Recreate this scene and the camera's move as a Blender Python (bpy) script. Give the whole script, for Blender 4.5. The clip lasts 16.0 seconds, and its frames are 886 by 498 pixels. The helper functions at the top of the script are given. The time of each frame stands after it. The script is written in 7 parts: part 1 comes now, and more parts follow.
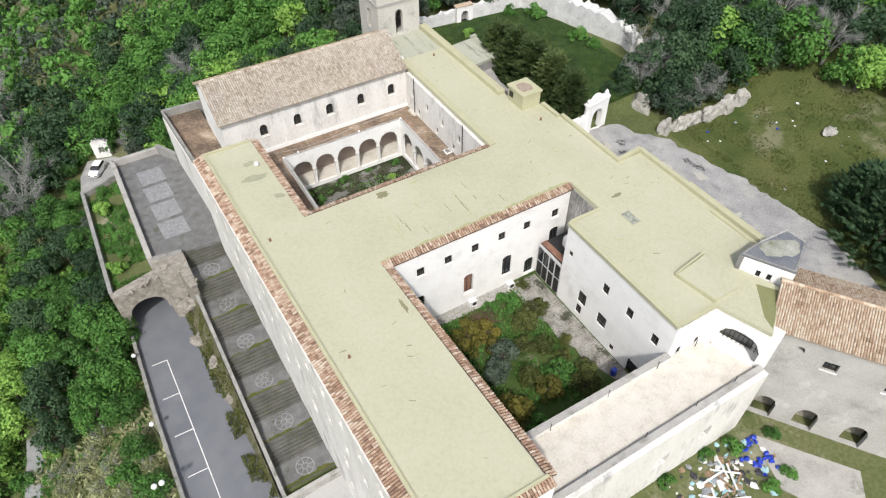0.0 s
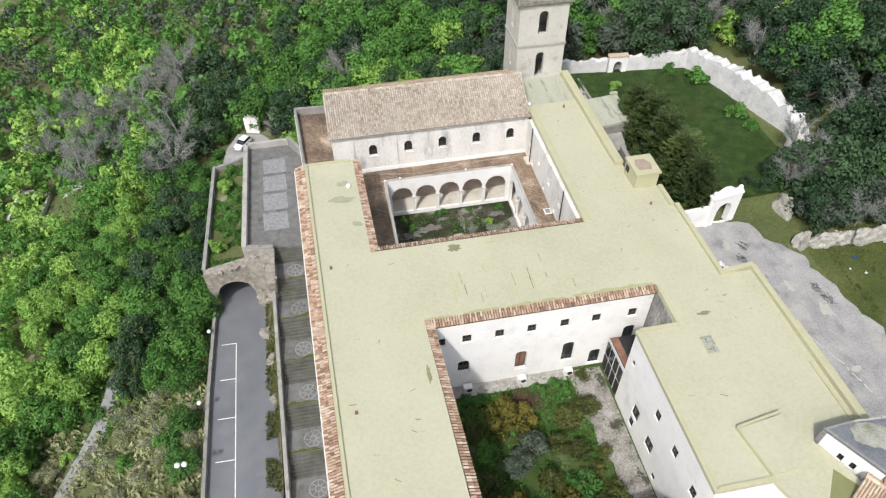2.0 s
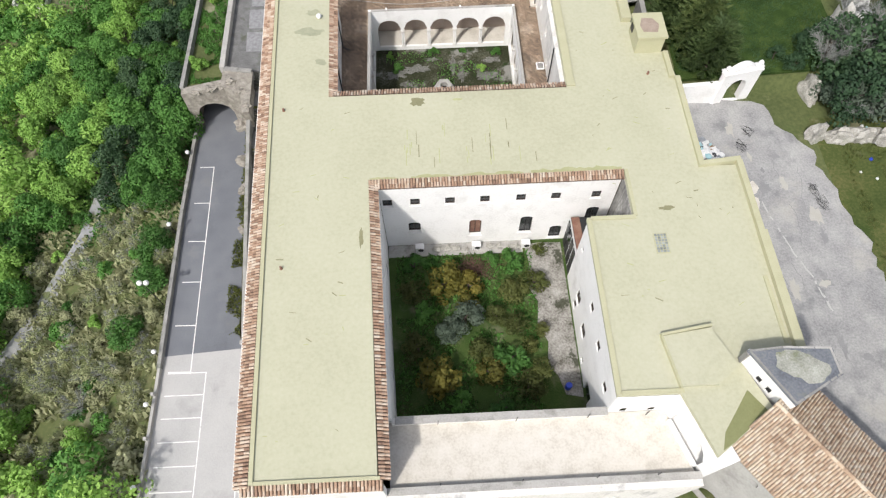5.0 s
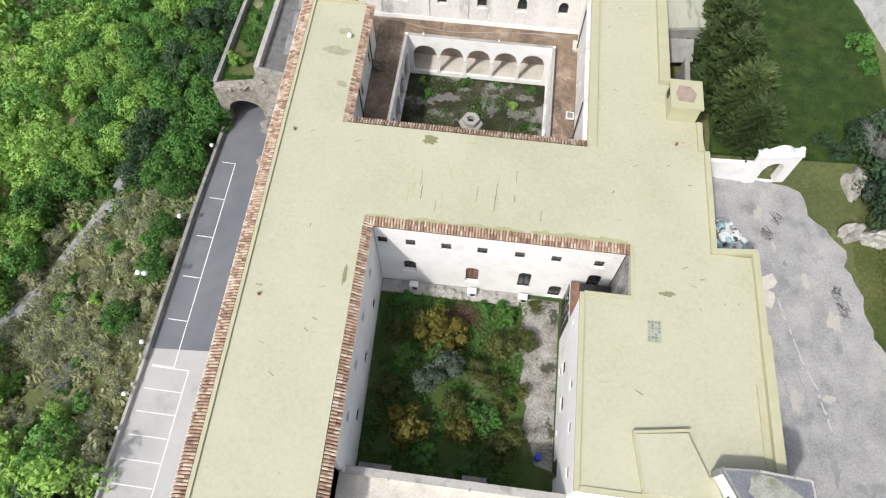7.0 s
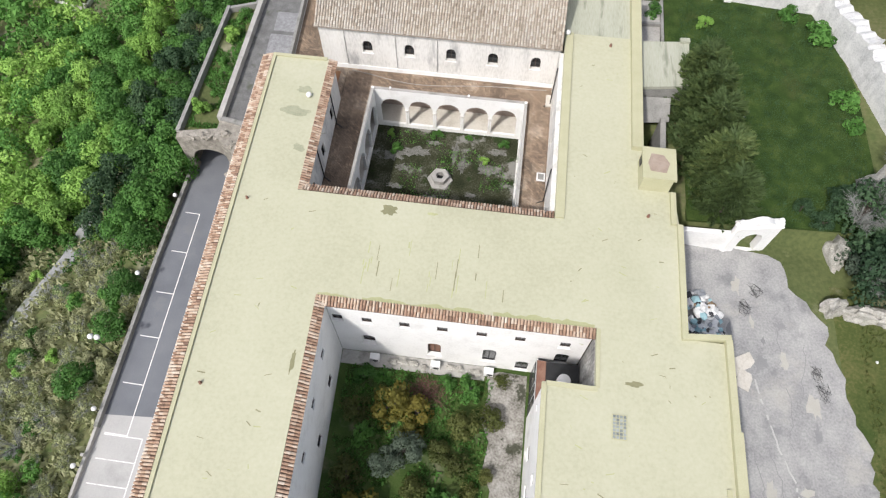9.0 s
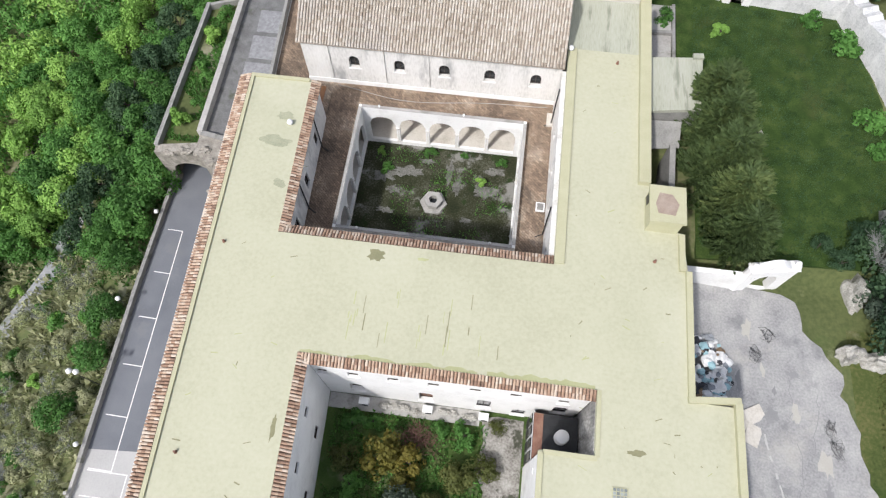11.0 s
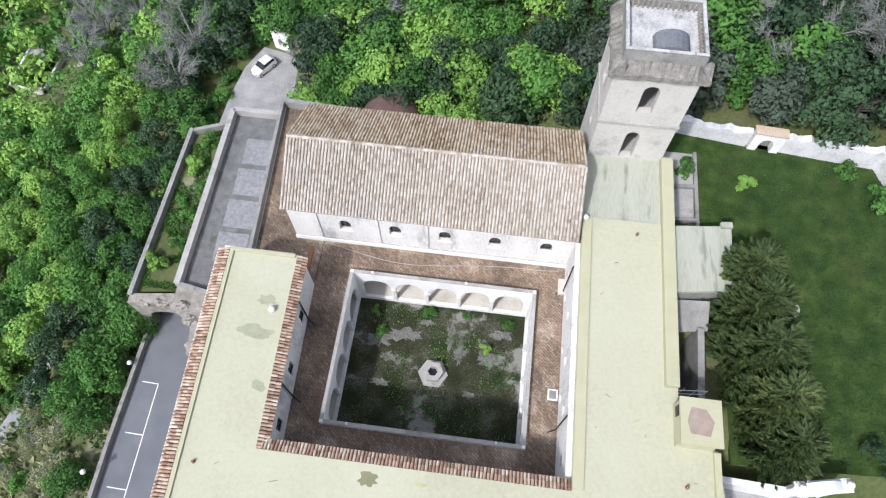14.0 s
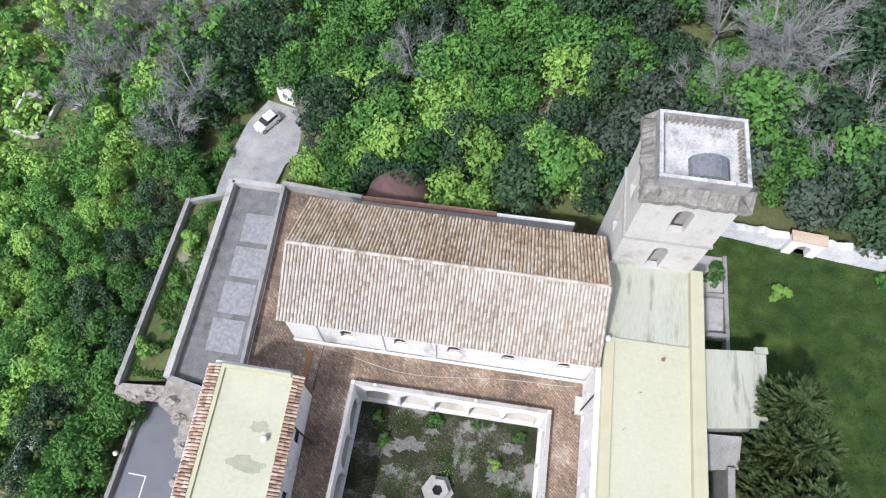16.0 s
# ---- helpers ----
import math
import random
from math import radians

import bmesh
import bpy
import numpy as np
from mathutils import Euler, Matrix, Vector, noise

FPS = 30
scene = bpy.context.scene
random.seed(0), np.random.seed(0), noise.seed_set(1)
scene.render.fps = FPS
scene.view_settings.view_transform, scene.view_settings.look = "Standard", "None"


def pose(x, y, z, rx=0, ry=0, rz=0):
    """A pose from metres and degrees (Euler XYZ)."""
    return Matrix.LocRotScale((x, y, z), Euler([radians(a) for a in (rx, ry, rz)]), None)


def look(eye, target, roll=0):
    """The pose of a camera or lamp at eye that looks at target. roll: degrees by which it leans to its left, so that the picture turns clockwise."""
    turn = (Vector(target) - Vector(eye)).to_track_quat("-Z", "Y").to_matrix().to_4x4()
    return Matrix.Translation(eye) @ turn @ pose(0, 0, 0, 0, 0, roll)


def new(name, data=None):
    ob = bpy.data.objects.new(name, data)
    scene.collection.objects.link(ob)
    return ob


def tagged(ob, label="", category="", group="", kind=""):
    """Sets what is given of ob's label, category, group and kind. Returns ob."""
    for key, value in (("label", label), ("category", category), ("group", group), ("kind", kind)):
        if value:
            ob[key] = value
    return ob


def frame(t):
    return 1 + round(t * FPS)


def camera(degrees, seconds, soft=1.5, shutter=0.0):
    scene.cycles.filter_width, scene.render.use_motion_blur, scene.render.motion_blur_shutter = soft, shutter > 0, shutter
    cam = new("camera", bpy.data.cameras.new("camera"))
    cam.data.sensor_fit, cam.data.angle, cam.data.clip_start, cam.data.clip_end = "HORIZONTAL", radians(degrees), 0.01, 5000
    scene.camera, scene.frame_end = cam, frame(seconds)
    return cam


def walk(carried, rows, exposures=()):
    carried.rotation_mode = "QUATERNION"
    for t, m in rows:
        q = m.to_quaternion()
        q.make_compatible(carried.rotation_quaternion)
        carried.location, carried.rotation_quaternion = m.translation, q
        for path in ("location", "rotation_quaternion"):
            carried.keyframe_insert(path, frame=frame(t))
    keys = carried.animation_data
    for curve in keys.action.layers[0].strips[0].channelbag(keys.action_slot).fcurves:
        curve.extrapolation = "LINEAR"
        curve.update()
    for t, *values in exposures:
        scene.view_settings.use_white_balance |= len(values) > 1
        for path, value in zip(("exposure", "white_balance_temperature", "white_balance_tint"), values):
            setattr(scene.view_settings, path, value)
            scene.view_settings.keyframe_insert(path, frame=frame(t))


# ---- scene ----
cam = camera(68.7, 16.0, soft=1.25)
PATH = [
    (0, (-14.986, -37.754, 54.412), (-14.298, -36.551, 52.97), -0.9),
    (0.5, (-12.362, -37.14, 55.204), (-11.793, -35.882, 53.757), -1.0),
    (1, (-9.783, -36.586, 55.912), (-9.364, -35.269, 54.467), -0.9),
    (1.5, (-7.197, -35.877, 56.411), (-6.931, -34.518, 54.968), -0.9),
    (2, (-4.539, -35.024, 56.695), (-4.293, -33.659, 55.254), -0.8),
    (2.5, (-2.49, -34.382, 56.641), (-2.269, -33.136, 55.092), -0.9),
    (3, (-0.535, -33.848, 56.403), (-0.33, -32.658, 54.809), -1.1),
    (3.5, (1.03, -33.21, 56.411), (1.214, -32.119, 54.745), -1.2),
    (4, (2.623, -32.491, 56.481), (2.766, -31.542, 54.726), -1.2),
    (6.5, (8.787, -27.585, 57.074), (8.673, -26.671, 55.298), -0.0),
    (7, (9.829, -26.031, 57.123), (9.714, -25.119, 55.347), 0.1),
    (7.5, (10.664, -24.471, 57.188), (10.55, -23.558, 55.412), 0.3),
    (8, (11.536, -22.623, 57.238), (11.42, -21.706, 55.464), 0.3),
    (8.5, (12.005, -20.91, 57.255), (11.89, -19.989, 55.483), 0.3),
    (9, (12.357, -19.001, 57.278), (12.24, -18.076, 55.509), 0.3),
    (11.5, (12.207, -8.325, 57.13), (12.096, -7.548, 55.29), -0.7),
    (12, (11.825, -5.769, 57.082), (11.715, -4.996, 55.24), -0.7),
    (12.5, (11.39, -3.559, 57.144), (11.282, -2.769, 55.311), -0.5),
    (13, (11.077, -1.072, 57.221), (10.963, -0.245, 55.403), -0.6),
    (13.5, (10.699, 1.171, 57.198), (10.581, 2.036, 55.399), -0.5),
    (14, (10.249, 3.684, 57.227), (10.131, 4.556, 55.431), -0.4),
    (14.5, (9.851, 6.017, 57.245), (9.733, 6.888, 55.449), -0.4),
    (15, (9.427, 8.456, 57.294), (9.31, 9.329, 55.498), -0.3),
    (15.5, (9.016, 10.85, 57.393), (8.898, 11.722, 55.597), -0.3),
    (16, (8.53, 13.33, 57.458), (8.396, 14.202, 55.663), -0.0),
]
walk(cam, [(t, look(eye, target, roll)) for t, eye, target, roll in PATH], [(0, 0.34, 6500, 10), (9, 0.38, 6450, 11), (12, 0.4, 6150, 12), (14, 0.48, 5980, 13), (16, 0.58, 5930, 14)])

# ---- light ----
SUN_AWAY = Vector((-0.41, -0.66, 0.94)).normalized()
sun = new("sun", bpy.data.lights.new("sun", "SUN"))
sun.data.energy, sun.data.angle, sun.data.color = 2.7, radians(3.0), (1.0, 0.96, 0.9)
sun.matrix_basis = look(SUN_AWAY * 200, (0, 0, 0))
world = bpy.data.worlds.new("sky")
scene.world = world
world.use_nodes = True
_sky = world.node_tree.nodes.new("ShaderNodeTexSky")
_sky.sky_type, _sky.sun_disc = "NISHITA", False
_sky.sun_elevation = math.asin(SUN_AWAY.z)
_sky.sun_rotation = math.atan2(SUN_AWAY.x, SUN_AWAY.y)
_sky.dust_density = 3.0
_bg = world.node_tree.nodes["Background"]
_bg.inputs["Strength"].default_value = 0.15
_haze = world.node_tree.nodes.new("ShaderNodeHueSaturation")
_haze.inputs["Saturation"].default_value = 0.55
world.node_tree.links.new(_sky.outputs[0], _haze.inputs["Color"])
world.node_tree.links.new(_haze.outputs[0], _bg.inputs[0])


# ---- materials ----
def material(name, stops, scale=1.0, rough=0.85, bump=0.2, fine=12.0, spread=0.5, stains=None, vary=0.0, island=0.0, stretch=(1, 1, 1), metal=0.0, patch=None, brick=None):
    """A surface from colour stops run over coarse and fine noise; stains: (colour, scale, amount); patch: (colour, scale, amount, softness)."""
    m = bpy.data.materials.new(name)
    m.use_nodes = True
    nt = m.node_tree
    N, L = nt.nodes, nt.links
    bsdf = N["Principled BSDF"]
    bsdf.inputs["Roughness"].default_value = rough
    bsdf.inputs["Metallic"].default_value = metal
    if rough > 0.85:
        bsdf.inputs["Specular IOR Level"].default_value = 0.2
    co = N.new("ShaderNodeTexCoord").outputs["Object"]
    mp = N.new("ShaderNodeMapping")
    mp.inputs["Scale"].default_value = stretch
    L.new(co, mp.inputs[0])
    big, small = N.new("ShaderNodeTexNoise"), N.new("ShaderNodeTexNoise")
    big.inputs["Scale"].default_value, big.inputs["Detail"].default_value = scale, 6
    small.inputs["Scale"].default_value, small.inputs["Detail"].default_value = scale * fine, 3
    L.new(mp.outputs[0], big.inputs[0])
    L.new(mp.outputs[0], small.inputs[0])
    mix = N.new("ShaderNodeMath")
    mix.operation = "MULTIPLY_ADD"
    mix.inputs[1].default_value = 0.45
    L.new(small.outputs[0], mix.inputs[0])
    half = N.new("ShaderNodeMath")
    half.operation = "MULTIPLY"
    half.inputs[1].default_value = 0.55
    L.new(big.outputs[0], half.inputs[0])
    L.new(half.outputs[0], mix.inputs[2])
    value = mix.outputs[0]
    if vary or island:
        src = N.new("ShaderNodeObjectInfo").outputs["Random"] if vary else N.new("ShaderNodeNewGeometry").outputs["Random Per Island"]
        add = N.new("ShaderNodeMath")
        add.operation = "MULTIPLY_ADD"
        add.inputs[1].default_value = vary or island
        L.new(src, add.inputs[0])
        off = N.new("ShaderNodeMath")
        off.inputs[1].default_value = -(vary or island) / 2
        L.new(value, off.inputs[0])
        L.new(off.outputs[0], add.inputs[2])
        value = add.outputs[0]
    ramp = N.new("ShaderNodeValToRGB")
    els = ramp.color_ramp.elements
    lo, hi = 0.5 - spread / 2, 0.5 + spread / 2
    while len(els) < len(stops):
        els.new(0.5)
    for i, c in enumerate(stops):
        els[i].position = lo + (hi - lo) * i / max(1, len(stops) - 1)
        els[i].color = (*c, 1)
    L.new(value, ramp.inputs[0])
    colour = ramp.outputs[0]
    for st in (stains, patch):
        if st:
            no = N.new("ShaderNodeTexNoise")
            no.inputs["Scale"].default_value, no.inputs["Detail"].default_value, no.inputs["Roughness"].default_value = st[1], 7, 0.65
            L.new(mp.outputs[0], no.inputs[0])
            r = N.new("ShaderNodeMapRange")
            soft = st[3] if len(st) > 3 else 0.12
            r.inputs["From Min"].default_value, r.inputs["From Max"].default_value = 0.56, 0.56 + soft
            r.inputs["To Max"].default_value = st[2]
            L.new(no.outputs[0], r.inputs[0])
            mx = N.new("ShaderNodeMix")
            mx.data_type = "RGBA"
            mx.inputs[7].default_value = (*st[0], 1)
            L.new(r.outputs[0], mx.inputs[0])
            L.new(colour, mx.inputs[6])
            colour = mx.outputs[2]
    if brick:
        bt = N.new("ShaderNodeTexBrick")
        bt.inputs["Scale"].default_value = 1.0
        bt.inputs["Brick Width"].default_value, bt.inputs["Row Height"].default_value, bt.inputs["Mortar Size"].default_value = brick[0], brick[1], brick[2]
        bt.inputs["Color1"].default_value, bt.inputs["Color2"].default_value, bt.inputs["Mortar"].default_value = (0.62, 0.62, 0.62, 1), (1.25, 1.2, 1.15, 1), (0.45, 0.44, 0.42, 1)
        turn = N.new("ShaderNodeMapping")
        turn.inputs["Rotation"].default_value = (0, 0, radians(45))
        L.new(co, turn.inputs[0])
        L.new(turn.outputs[0], bt.inputs[0])
        mul = N.new("ShaderNodeMix")
        mul.data_type, mul.blend_type = "RGBA", "MULTIPLY"
        mul.inputs[0].default_value = 0.8
        L.new(colour, mul.inputs[6])
        L.new(bt.outputs[0], mul.inputs[7])
        colour = mul.outputs[2]
    L.new(colour, bsdf.inputs["Base Color"])
    if bump:
        b = N.new("ShaderNodeBump")
        b.inputs["Strength"].default_value, b.inputs["Distance"].default_value = bump, 0.05
        L.new(mix.outputs[0], b.inputs["Height"])
        L.new(b.outputs[0], bsdf.inputs["Normal"])
    return m


MEMBRANE = material("roof_membrane", [(0.35, 0.345, 0.24), (0.415, 0.41, 0.295), (0.455, 0.45, 0.335)], 0.16, 0.75, 0.08, 22, 0.45, stains=((0.31, 0.315, 0.205), 0.09, 0.35, 0.2), patch=((0.48, 0.47, 0.38), 0.06, 0.4, 0.2))
KERB = material("kerb_paint", [(0.36, 0.35, 0.22), (0.45, 0.44, 0.30)], 0.8, 0.8, 0.2)
OLDROOF = material("old_roof_render", [(0.26, 0.275, 0.21), (0.37, 0.38, 0.31), (0.43, 0.43, 0.37)], 0.5, 0.9, 0.2, stains=((0.16, 0.18, 0.13), 0.7, 0.7), stretch=(1.6, 0.25, 1))
WHITE = material("white_plaster", [(0.63, 0.625, 0.61), (0.765, 0.762, 0.75), (0.80, 0.798, 0.79)], 0.5, 0.9, 0.15, stains=((0.53, 0.52, 0.495), 0.35, 0.4))
AGED = material("aged_plaster", [(0.44, 0.43, 0.405), (0.66, 0.645, 0.615), (0.76, 0.75, 0.73)], 0.5, 0.92, 0.3, stains=((0.22, 0.22, 0.225), 0.45, 0.6), stretch=(1, 1, 0.3))
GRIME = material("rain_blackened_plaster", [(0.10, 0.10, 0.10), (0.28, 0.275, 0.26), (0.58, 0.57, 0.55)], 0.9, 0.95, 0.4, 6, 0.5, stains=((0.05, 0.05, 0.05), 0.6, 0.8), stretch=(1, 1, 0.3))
TOWERP = material("tower_plaster", [(0.38, 0.365, 0.33), (0.48, 0.465, 0.43), (0.54, 0.525, 0.49)], 0.4, 0.92, 0.25, stains=((0.27, 0.26, 0.24), 0.5, 0.6))
STONE = material("rough_stone", [(0.11, 0.10, 0.085), (0.26, 0.24, 0.21), (0.42, 0.40, 0.36)], 1.6, 0.95, 0.8, 6, 0.5, stains=((0.09, 0.095, 0.06), 0.6, 0.6))
CONCRETE = material("old_concrete", [(0.24, 0.235, 0.22), (0.36, 0.35, 0.33), (0.44, 0.43, 0.41)], 0.6, 0.9, 0.4, stains=((0.13, 0.135, 0.11), 0.5, 0.6))
TILE = material("clay_tile", [(0.16, 0.105, 0.08), (0.33, 0.215, 0.15), (0.43, 0.325, 0.245), (0.54, 0.47, 0.39)], 2.0, 0.92, 0.3, 6, 0.62, island=0.5)
TILEOLD = material("weathered_tile", [(0.19, 0.155, 0.12), (0.36, 0.312, 0.255), (0.45, 0.408, 0.35), (0.51, 0.48, 0.44)], 0.28, 0.95, 0.3, 16, 0.62, island=0.34, stains=((0.42, 0.42, 0.425), 0.12, 0.5, 0.2))
TILEREAR = material("ochre_weathered_tile", [(0.18, 0.125, 0.085), (0.38, 0.285, 0.19), (0.48, 0.39, 0.28), (0.52, 0.48, 0.42)], 0.28, 0.95, 0.3, 16, 0.62, island=0.4)
MORTARBED = material("mortar_tile_bed", [(0.25, 0.21, 0.17), (0.40, 0.355, 0.30)], 2.0, 0.95, 0.2)
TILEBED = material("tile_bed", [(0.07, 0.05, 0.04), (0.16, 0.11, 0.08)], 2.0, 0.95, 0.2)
BRICKFLOOR = material("brick_floor", [(0.10, 0.082, 0.066), (0.23, 0.172, 0.128), (0.42, 0.335, 0.255)], 0.3, 0.95, 0.4, 36, 0.36, stains=((0.085, 0.075, 0.063), 0.2, 0.7, 0.12), patch=((0.50, 0.43, 0.35), 0.3, 0.6, 0.1), brick=(0.42, 0.2, 0.02))
SANDFLOOR = material("cocciopesto_floor", [(0.41, 0.375, 0.325), (0.55, 0.52, 0.465), (0.61, 0.58, 0.535)], 0.9, 0.95, 0.25, 7, 0.45, stains=((0.34, 0.31, 0.265), 0.5, 0.4))
ASPHALT = material("asphalt", [(0.11, 0.117, 0.134), (0.15, 0.158, 0.176), (0.195, 0.20, 0.212)], 0.25, 0.9, 0.2, 40, 0.45, stains=((0.075, 0.08, 0.092), 0.15, 0.6), patch=((0.22, 0.222, 0.226), 0.3, 0.4))
PALEROAD = material("pale_concrete_paving", [(0.32, 0.32, 0.315), (0.39, 0.385, 0.38), (0.44, 0.435, 0.425)], 0.3, 0.9, 0.2, 25, 0.5, stains=((0.24, 0.24, 0.235), 0.2, 0.5))
EASTROAD = material("worn_yard_paving", [(0.19, 0.19, 0.195), (0.31, 0.308, 0.305), (0.41, 0.405, 0.39)], 0.5, 0.92, 0.3, 12, 0.42, stains=((0.17, 0.175, 0.18), 0.3, 0.7), patch=((0.42, 0.40, 0.36), 0.22, 0.5))
GRASS = material("mown_grass", [(0.012, 0.028, 0.006), (0.03, 0.058, 0.012), (0.07, 0.10, 0.026)], 0.7, 1.0, 0.6, 12, 0.36, stains=((0.065, 0.07, 0.025), 0.2, 0.5))
SOIL = material("wild_ground", [(0.05, 0.068, 0.024), (0.10, 0.118, 0.046), (0.19, 0.17, 0.10)], 0.12, 0.95, 0.6, 24, 0.55, stains=((0.34, 0.315, 0.24), 0.09, 0.7), patch=((0.06, 0.105, 0.028), 0.2, 0.6))
COURT = material("mossy_court", [(0.012, 0.016, 0.007), (0.036, 0.040, 0.02), (0.13, 0.125, 0.10)], 0.45, 0.95, 0.5, 14, 0.36, stains=((0.27, 0.265, 0.25), 0.22, 0.75, 0.05), patch=((0.018, 0.036, 0.008), 0.5, 0.85, 0.06))
GARDEN = material("overgrown_garden_soil", [(0.022, 0.044, 0.011), (0.048, 0.085, 0.02), (0.11, 0.12, 0.05)], 0.45, 0.95, 0.6, 18, 0.45, stains=((0.20, 0.185, 0.13), 0.35, 0.5))
GREYWALL = material("lichened_wall", [(0.15, 0.148, 0.14), (0.25, 0.247, 0.235), (0.35, 0.345, 0.325)], 0.8, 0.95, 0.5, stains=((0.09, 0.10, 0.07), 0.6, 0.7))
DARKWOOD = material("dark_wood", [(0.02, 0.014, 0.01), (0.06, 0.04, 0.028)], 2.0, 0.7, 0.3)
RUST = material("rusty_sheet", [(0.10, 0.05, 0.035), (0.20, 0.10, 0.07), (0.28, 0.18, 0.13)], 1.2, 0.8, 0.2)
IRON = material("dark_iron", [(0.03, 0.03, 0.03), (0.07, 0.07, 0.07)], 3.0, 0.55, 0.1, metal=0.7)
LINEPAINT = material("road_line_paint", [(0.62, 0.62, 0.60), (0.78, 0.78, 0.76)], 1.5, 0.8, 0.0, stains=((0.3, 0.3, 0.3), 1.2, 0.6))
PLASTICW = material("white_plastic", [(0.70, 0.70, 0.70), (0.80, 0.80, 0.80)], 2.0, 0.45, 0.0)
BARK = material("bark", [(0.05, 0.042, 0.034), (0.12, 0.10, 0.085)], 4.0, 0.95, 0.5)
TWIG = material("bare_twigs", [(0.17, 0.178, 0.165), (0.28, 0.29, 0.272)], 2.0, 0.9, 0.0)
GLASS = material("dusty_glass", [(0.012, 0.014, 0.016), (0.03, 0.033, 0.036)], 1.0, 0.18, 0.0)

TILESUN = material("sunbleached_tile", [(0.24, 0.165, 0.115), (0.42, 0.31, 0.22), (0.50, 0.41, 0.31), (0.56, 0.50, 0.42)], 0.5, 0.95, 0.3, 12, 0.6, island=0.4)
MAROON = material("maroon_dome_render", [(0.07, 0.045, 0.04), (0.13, 0.08, 0.07), (0.18, 0.13, 0.115)], 0.8, 0.9, 0.3)
MEADOW = material("rough_meadow", [(0.03, 0.05, 0.013), (0.068, 0.086, 0.025), (0.135, 0.128, 0.052)], 0.2, 0.95, 0.6, 22, 0.42, stains=((0.25, 0.23, 0.165), 0.16, 0.45, 0.08), patch=((0.034, 0.06, 0.014), 0.22, 0.75, 0.1))


def leaf_material(name, dark, mid, bright, vary=0.35):
    m = material(name, [dark, mid, bright], 0.35, 0.75, 0.0, 5, 0.75, vary=vary)
    nt = m.node_tree
    bsdf = nt.nodes["Principled BSDF"]
    col = bsdf.inputs["Base Color"].links[0].from_socket
    tr = nt.nodes.new("ShaderNodeBsdfTranslucent")
    mx = nt.nodes.new("ShaderNodeMixShader")
    mx.inputs[0].default_value = 0.32
    nt.links.new(col, tr.inputs[0])
    nt.links.new(bsdf.outputs[0], mx.inputs[1])
    nt.links.new(tr.outputs[0], mx.inputs[2])
    nt.links.new(mx.outputs[0], nt.nodes["Material Output"].inputs[0])
    return m


LEAF = leaf_material("broad_leaves", (0.03, 0.09, 0.018), (0.088, 0.225, 0.04), (0.185, 0.40, 0.085))
LEAFBRIGHT = leaf_material("spring_leaves", (0.11, 0.225, 0.04), (0.235, 0.425, 0.082), (0.37, 0.57, 0.135))
LEAFDARK = leaf_material("evergreen_leaves", (0.016, 0.043, 0.02), (0.04, 0.09, 0.038), (0.082, 0.15, 0.062))
LEAFGREY = leaf_material("olive_leaves", (0.04, 0.065, 0.042), (0.085, 0.12, 0.082), (0.14, 0.18, 0.13))
LEAFGOLD = leaf_material("yellowing_leaves", (0.06, 0.07, 0.012), (0.16, 0.145, 0.022), (0.28, 0.22, 0.04))
CONIFER = leaf_material("conifer_needles", (0.016, 0.035, 0.012), (0.066, 0.106, 0.03), (0.22, 0.27, 0.085), 0.2)
LEAFBROWN = leaf_material("dry_scrub_leaves", (0.20, 0.215, 0.115), (0.36, 0.375, 0.21), (0.51, 0.51, 0.32))
LEAFPALE = leaf_material("pale_scrub_leaves", (0.17, 0.20, 0.085), (0.32, 0.36, 0.17), (0.48, 0.50, 0.28))
PLATFORM = material("mottled_whitewash", [(0.26, 0.26, 0.26), (0.44, 0.435, 0.425), (0.58, 0.575, 0.56)], 0.8, 0.92, 0.3, 8, 0.42, stains=((0.13, 0.13, 0.135), 0.6, 0.7))
LEAFOLIVE = leaf_material("olive_green_leaves", (0.045, 0.06, 0.014), (0.10, 0.12, 0.028), (0.17, 0.18, 0.05))
SLATE = material("dark_slate", [(0.07, 0.077, 0.092), (0.135, 0.145, 0.165), (0.22, 0.225, 0.235)], 0.7, 0.8, 0.5, 8, 0.45, stains=((0.09, 0.10, 0.07), 0.7, 0.5))
LICHEN = material("lichened_screed", [(0.17, 0.18, 0.155), (0.29, 0.295, 0.255), (0.42, 0.42, 0.385)], 1.0, 0.95, 0.5, 8, 0.45, stains=((0.13, 0.15, 0.07), 0.6, 0.7))
TARRED = material("tarred_sheet", [(0.006, 0.006, 0.007), (0.016, 0.017, 0.019), (0.04, 0.043, 0.046)], 0.9, 0.6, 0.2)
GLASSBLOCK = material("pale_glass_block", [(0.16, 0.18, 0.175), (0.34, 0.37, 0.35)], 2.0, 0.3, 0.0, vary=0.5)
MOSS = material("green_moss", [(0.035, 0.045, 0.012), (0.085, 0.095, 0.026), (0.13, 0.125, 0.045)], 1.5, 1.0, 0.6)
RUBBLE = material("cornice_rubble", [(0.09, 0.085, 0.075), (0.20, 0.19, 0.17), (0.34, 0.325, 0.30)], 2.4, 0.95, 1.0, 5, 0.45, stains=((0.08, 0.085, 0.06), 0.8, 0.5))
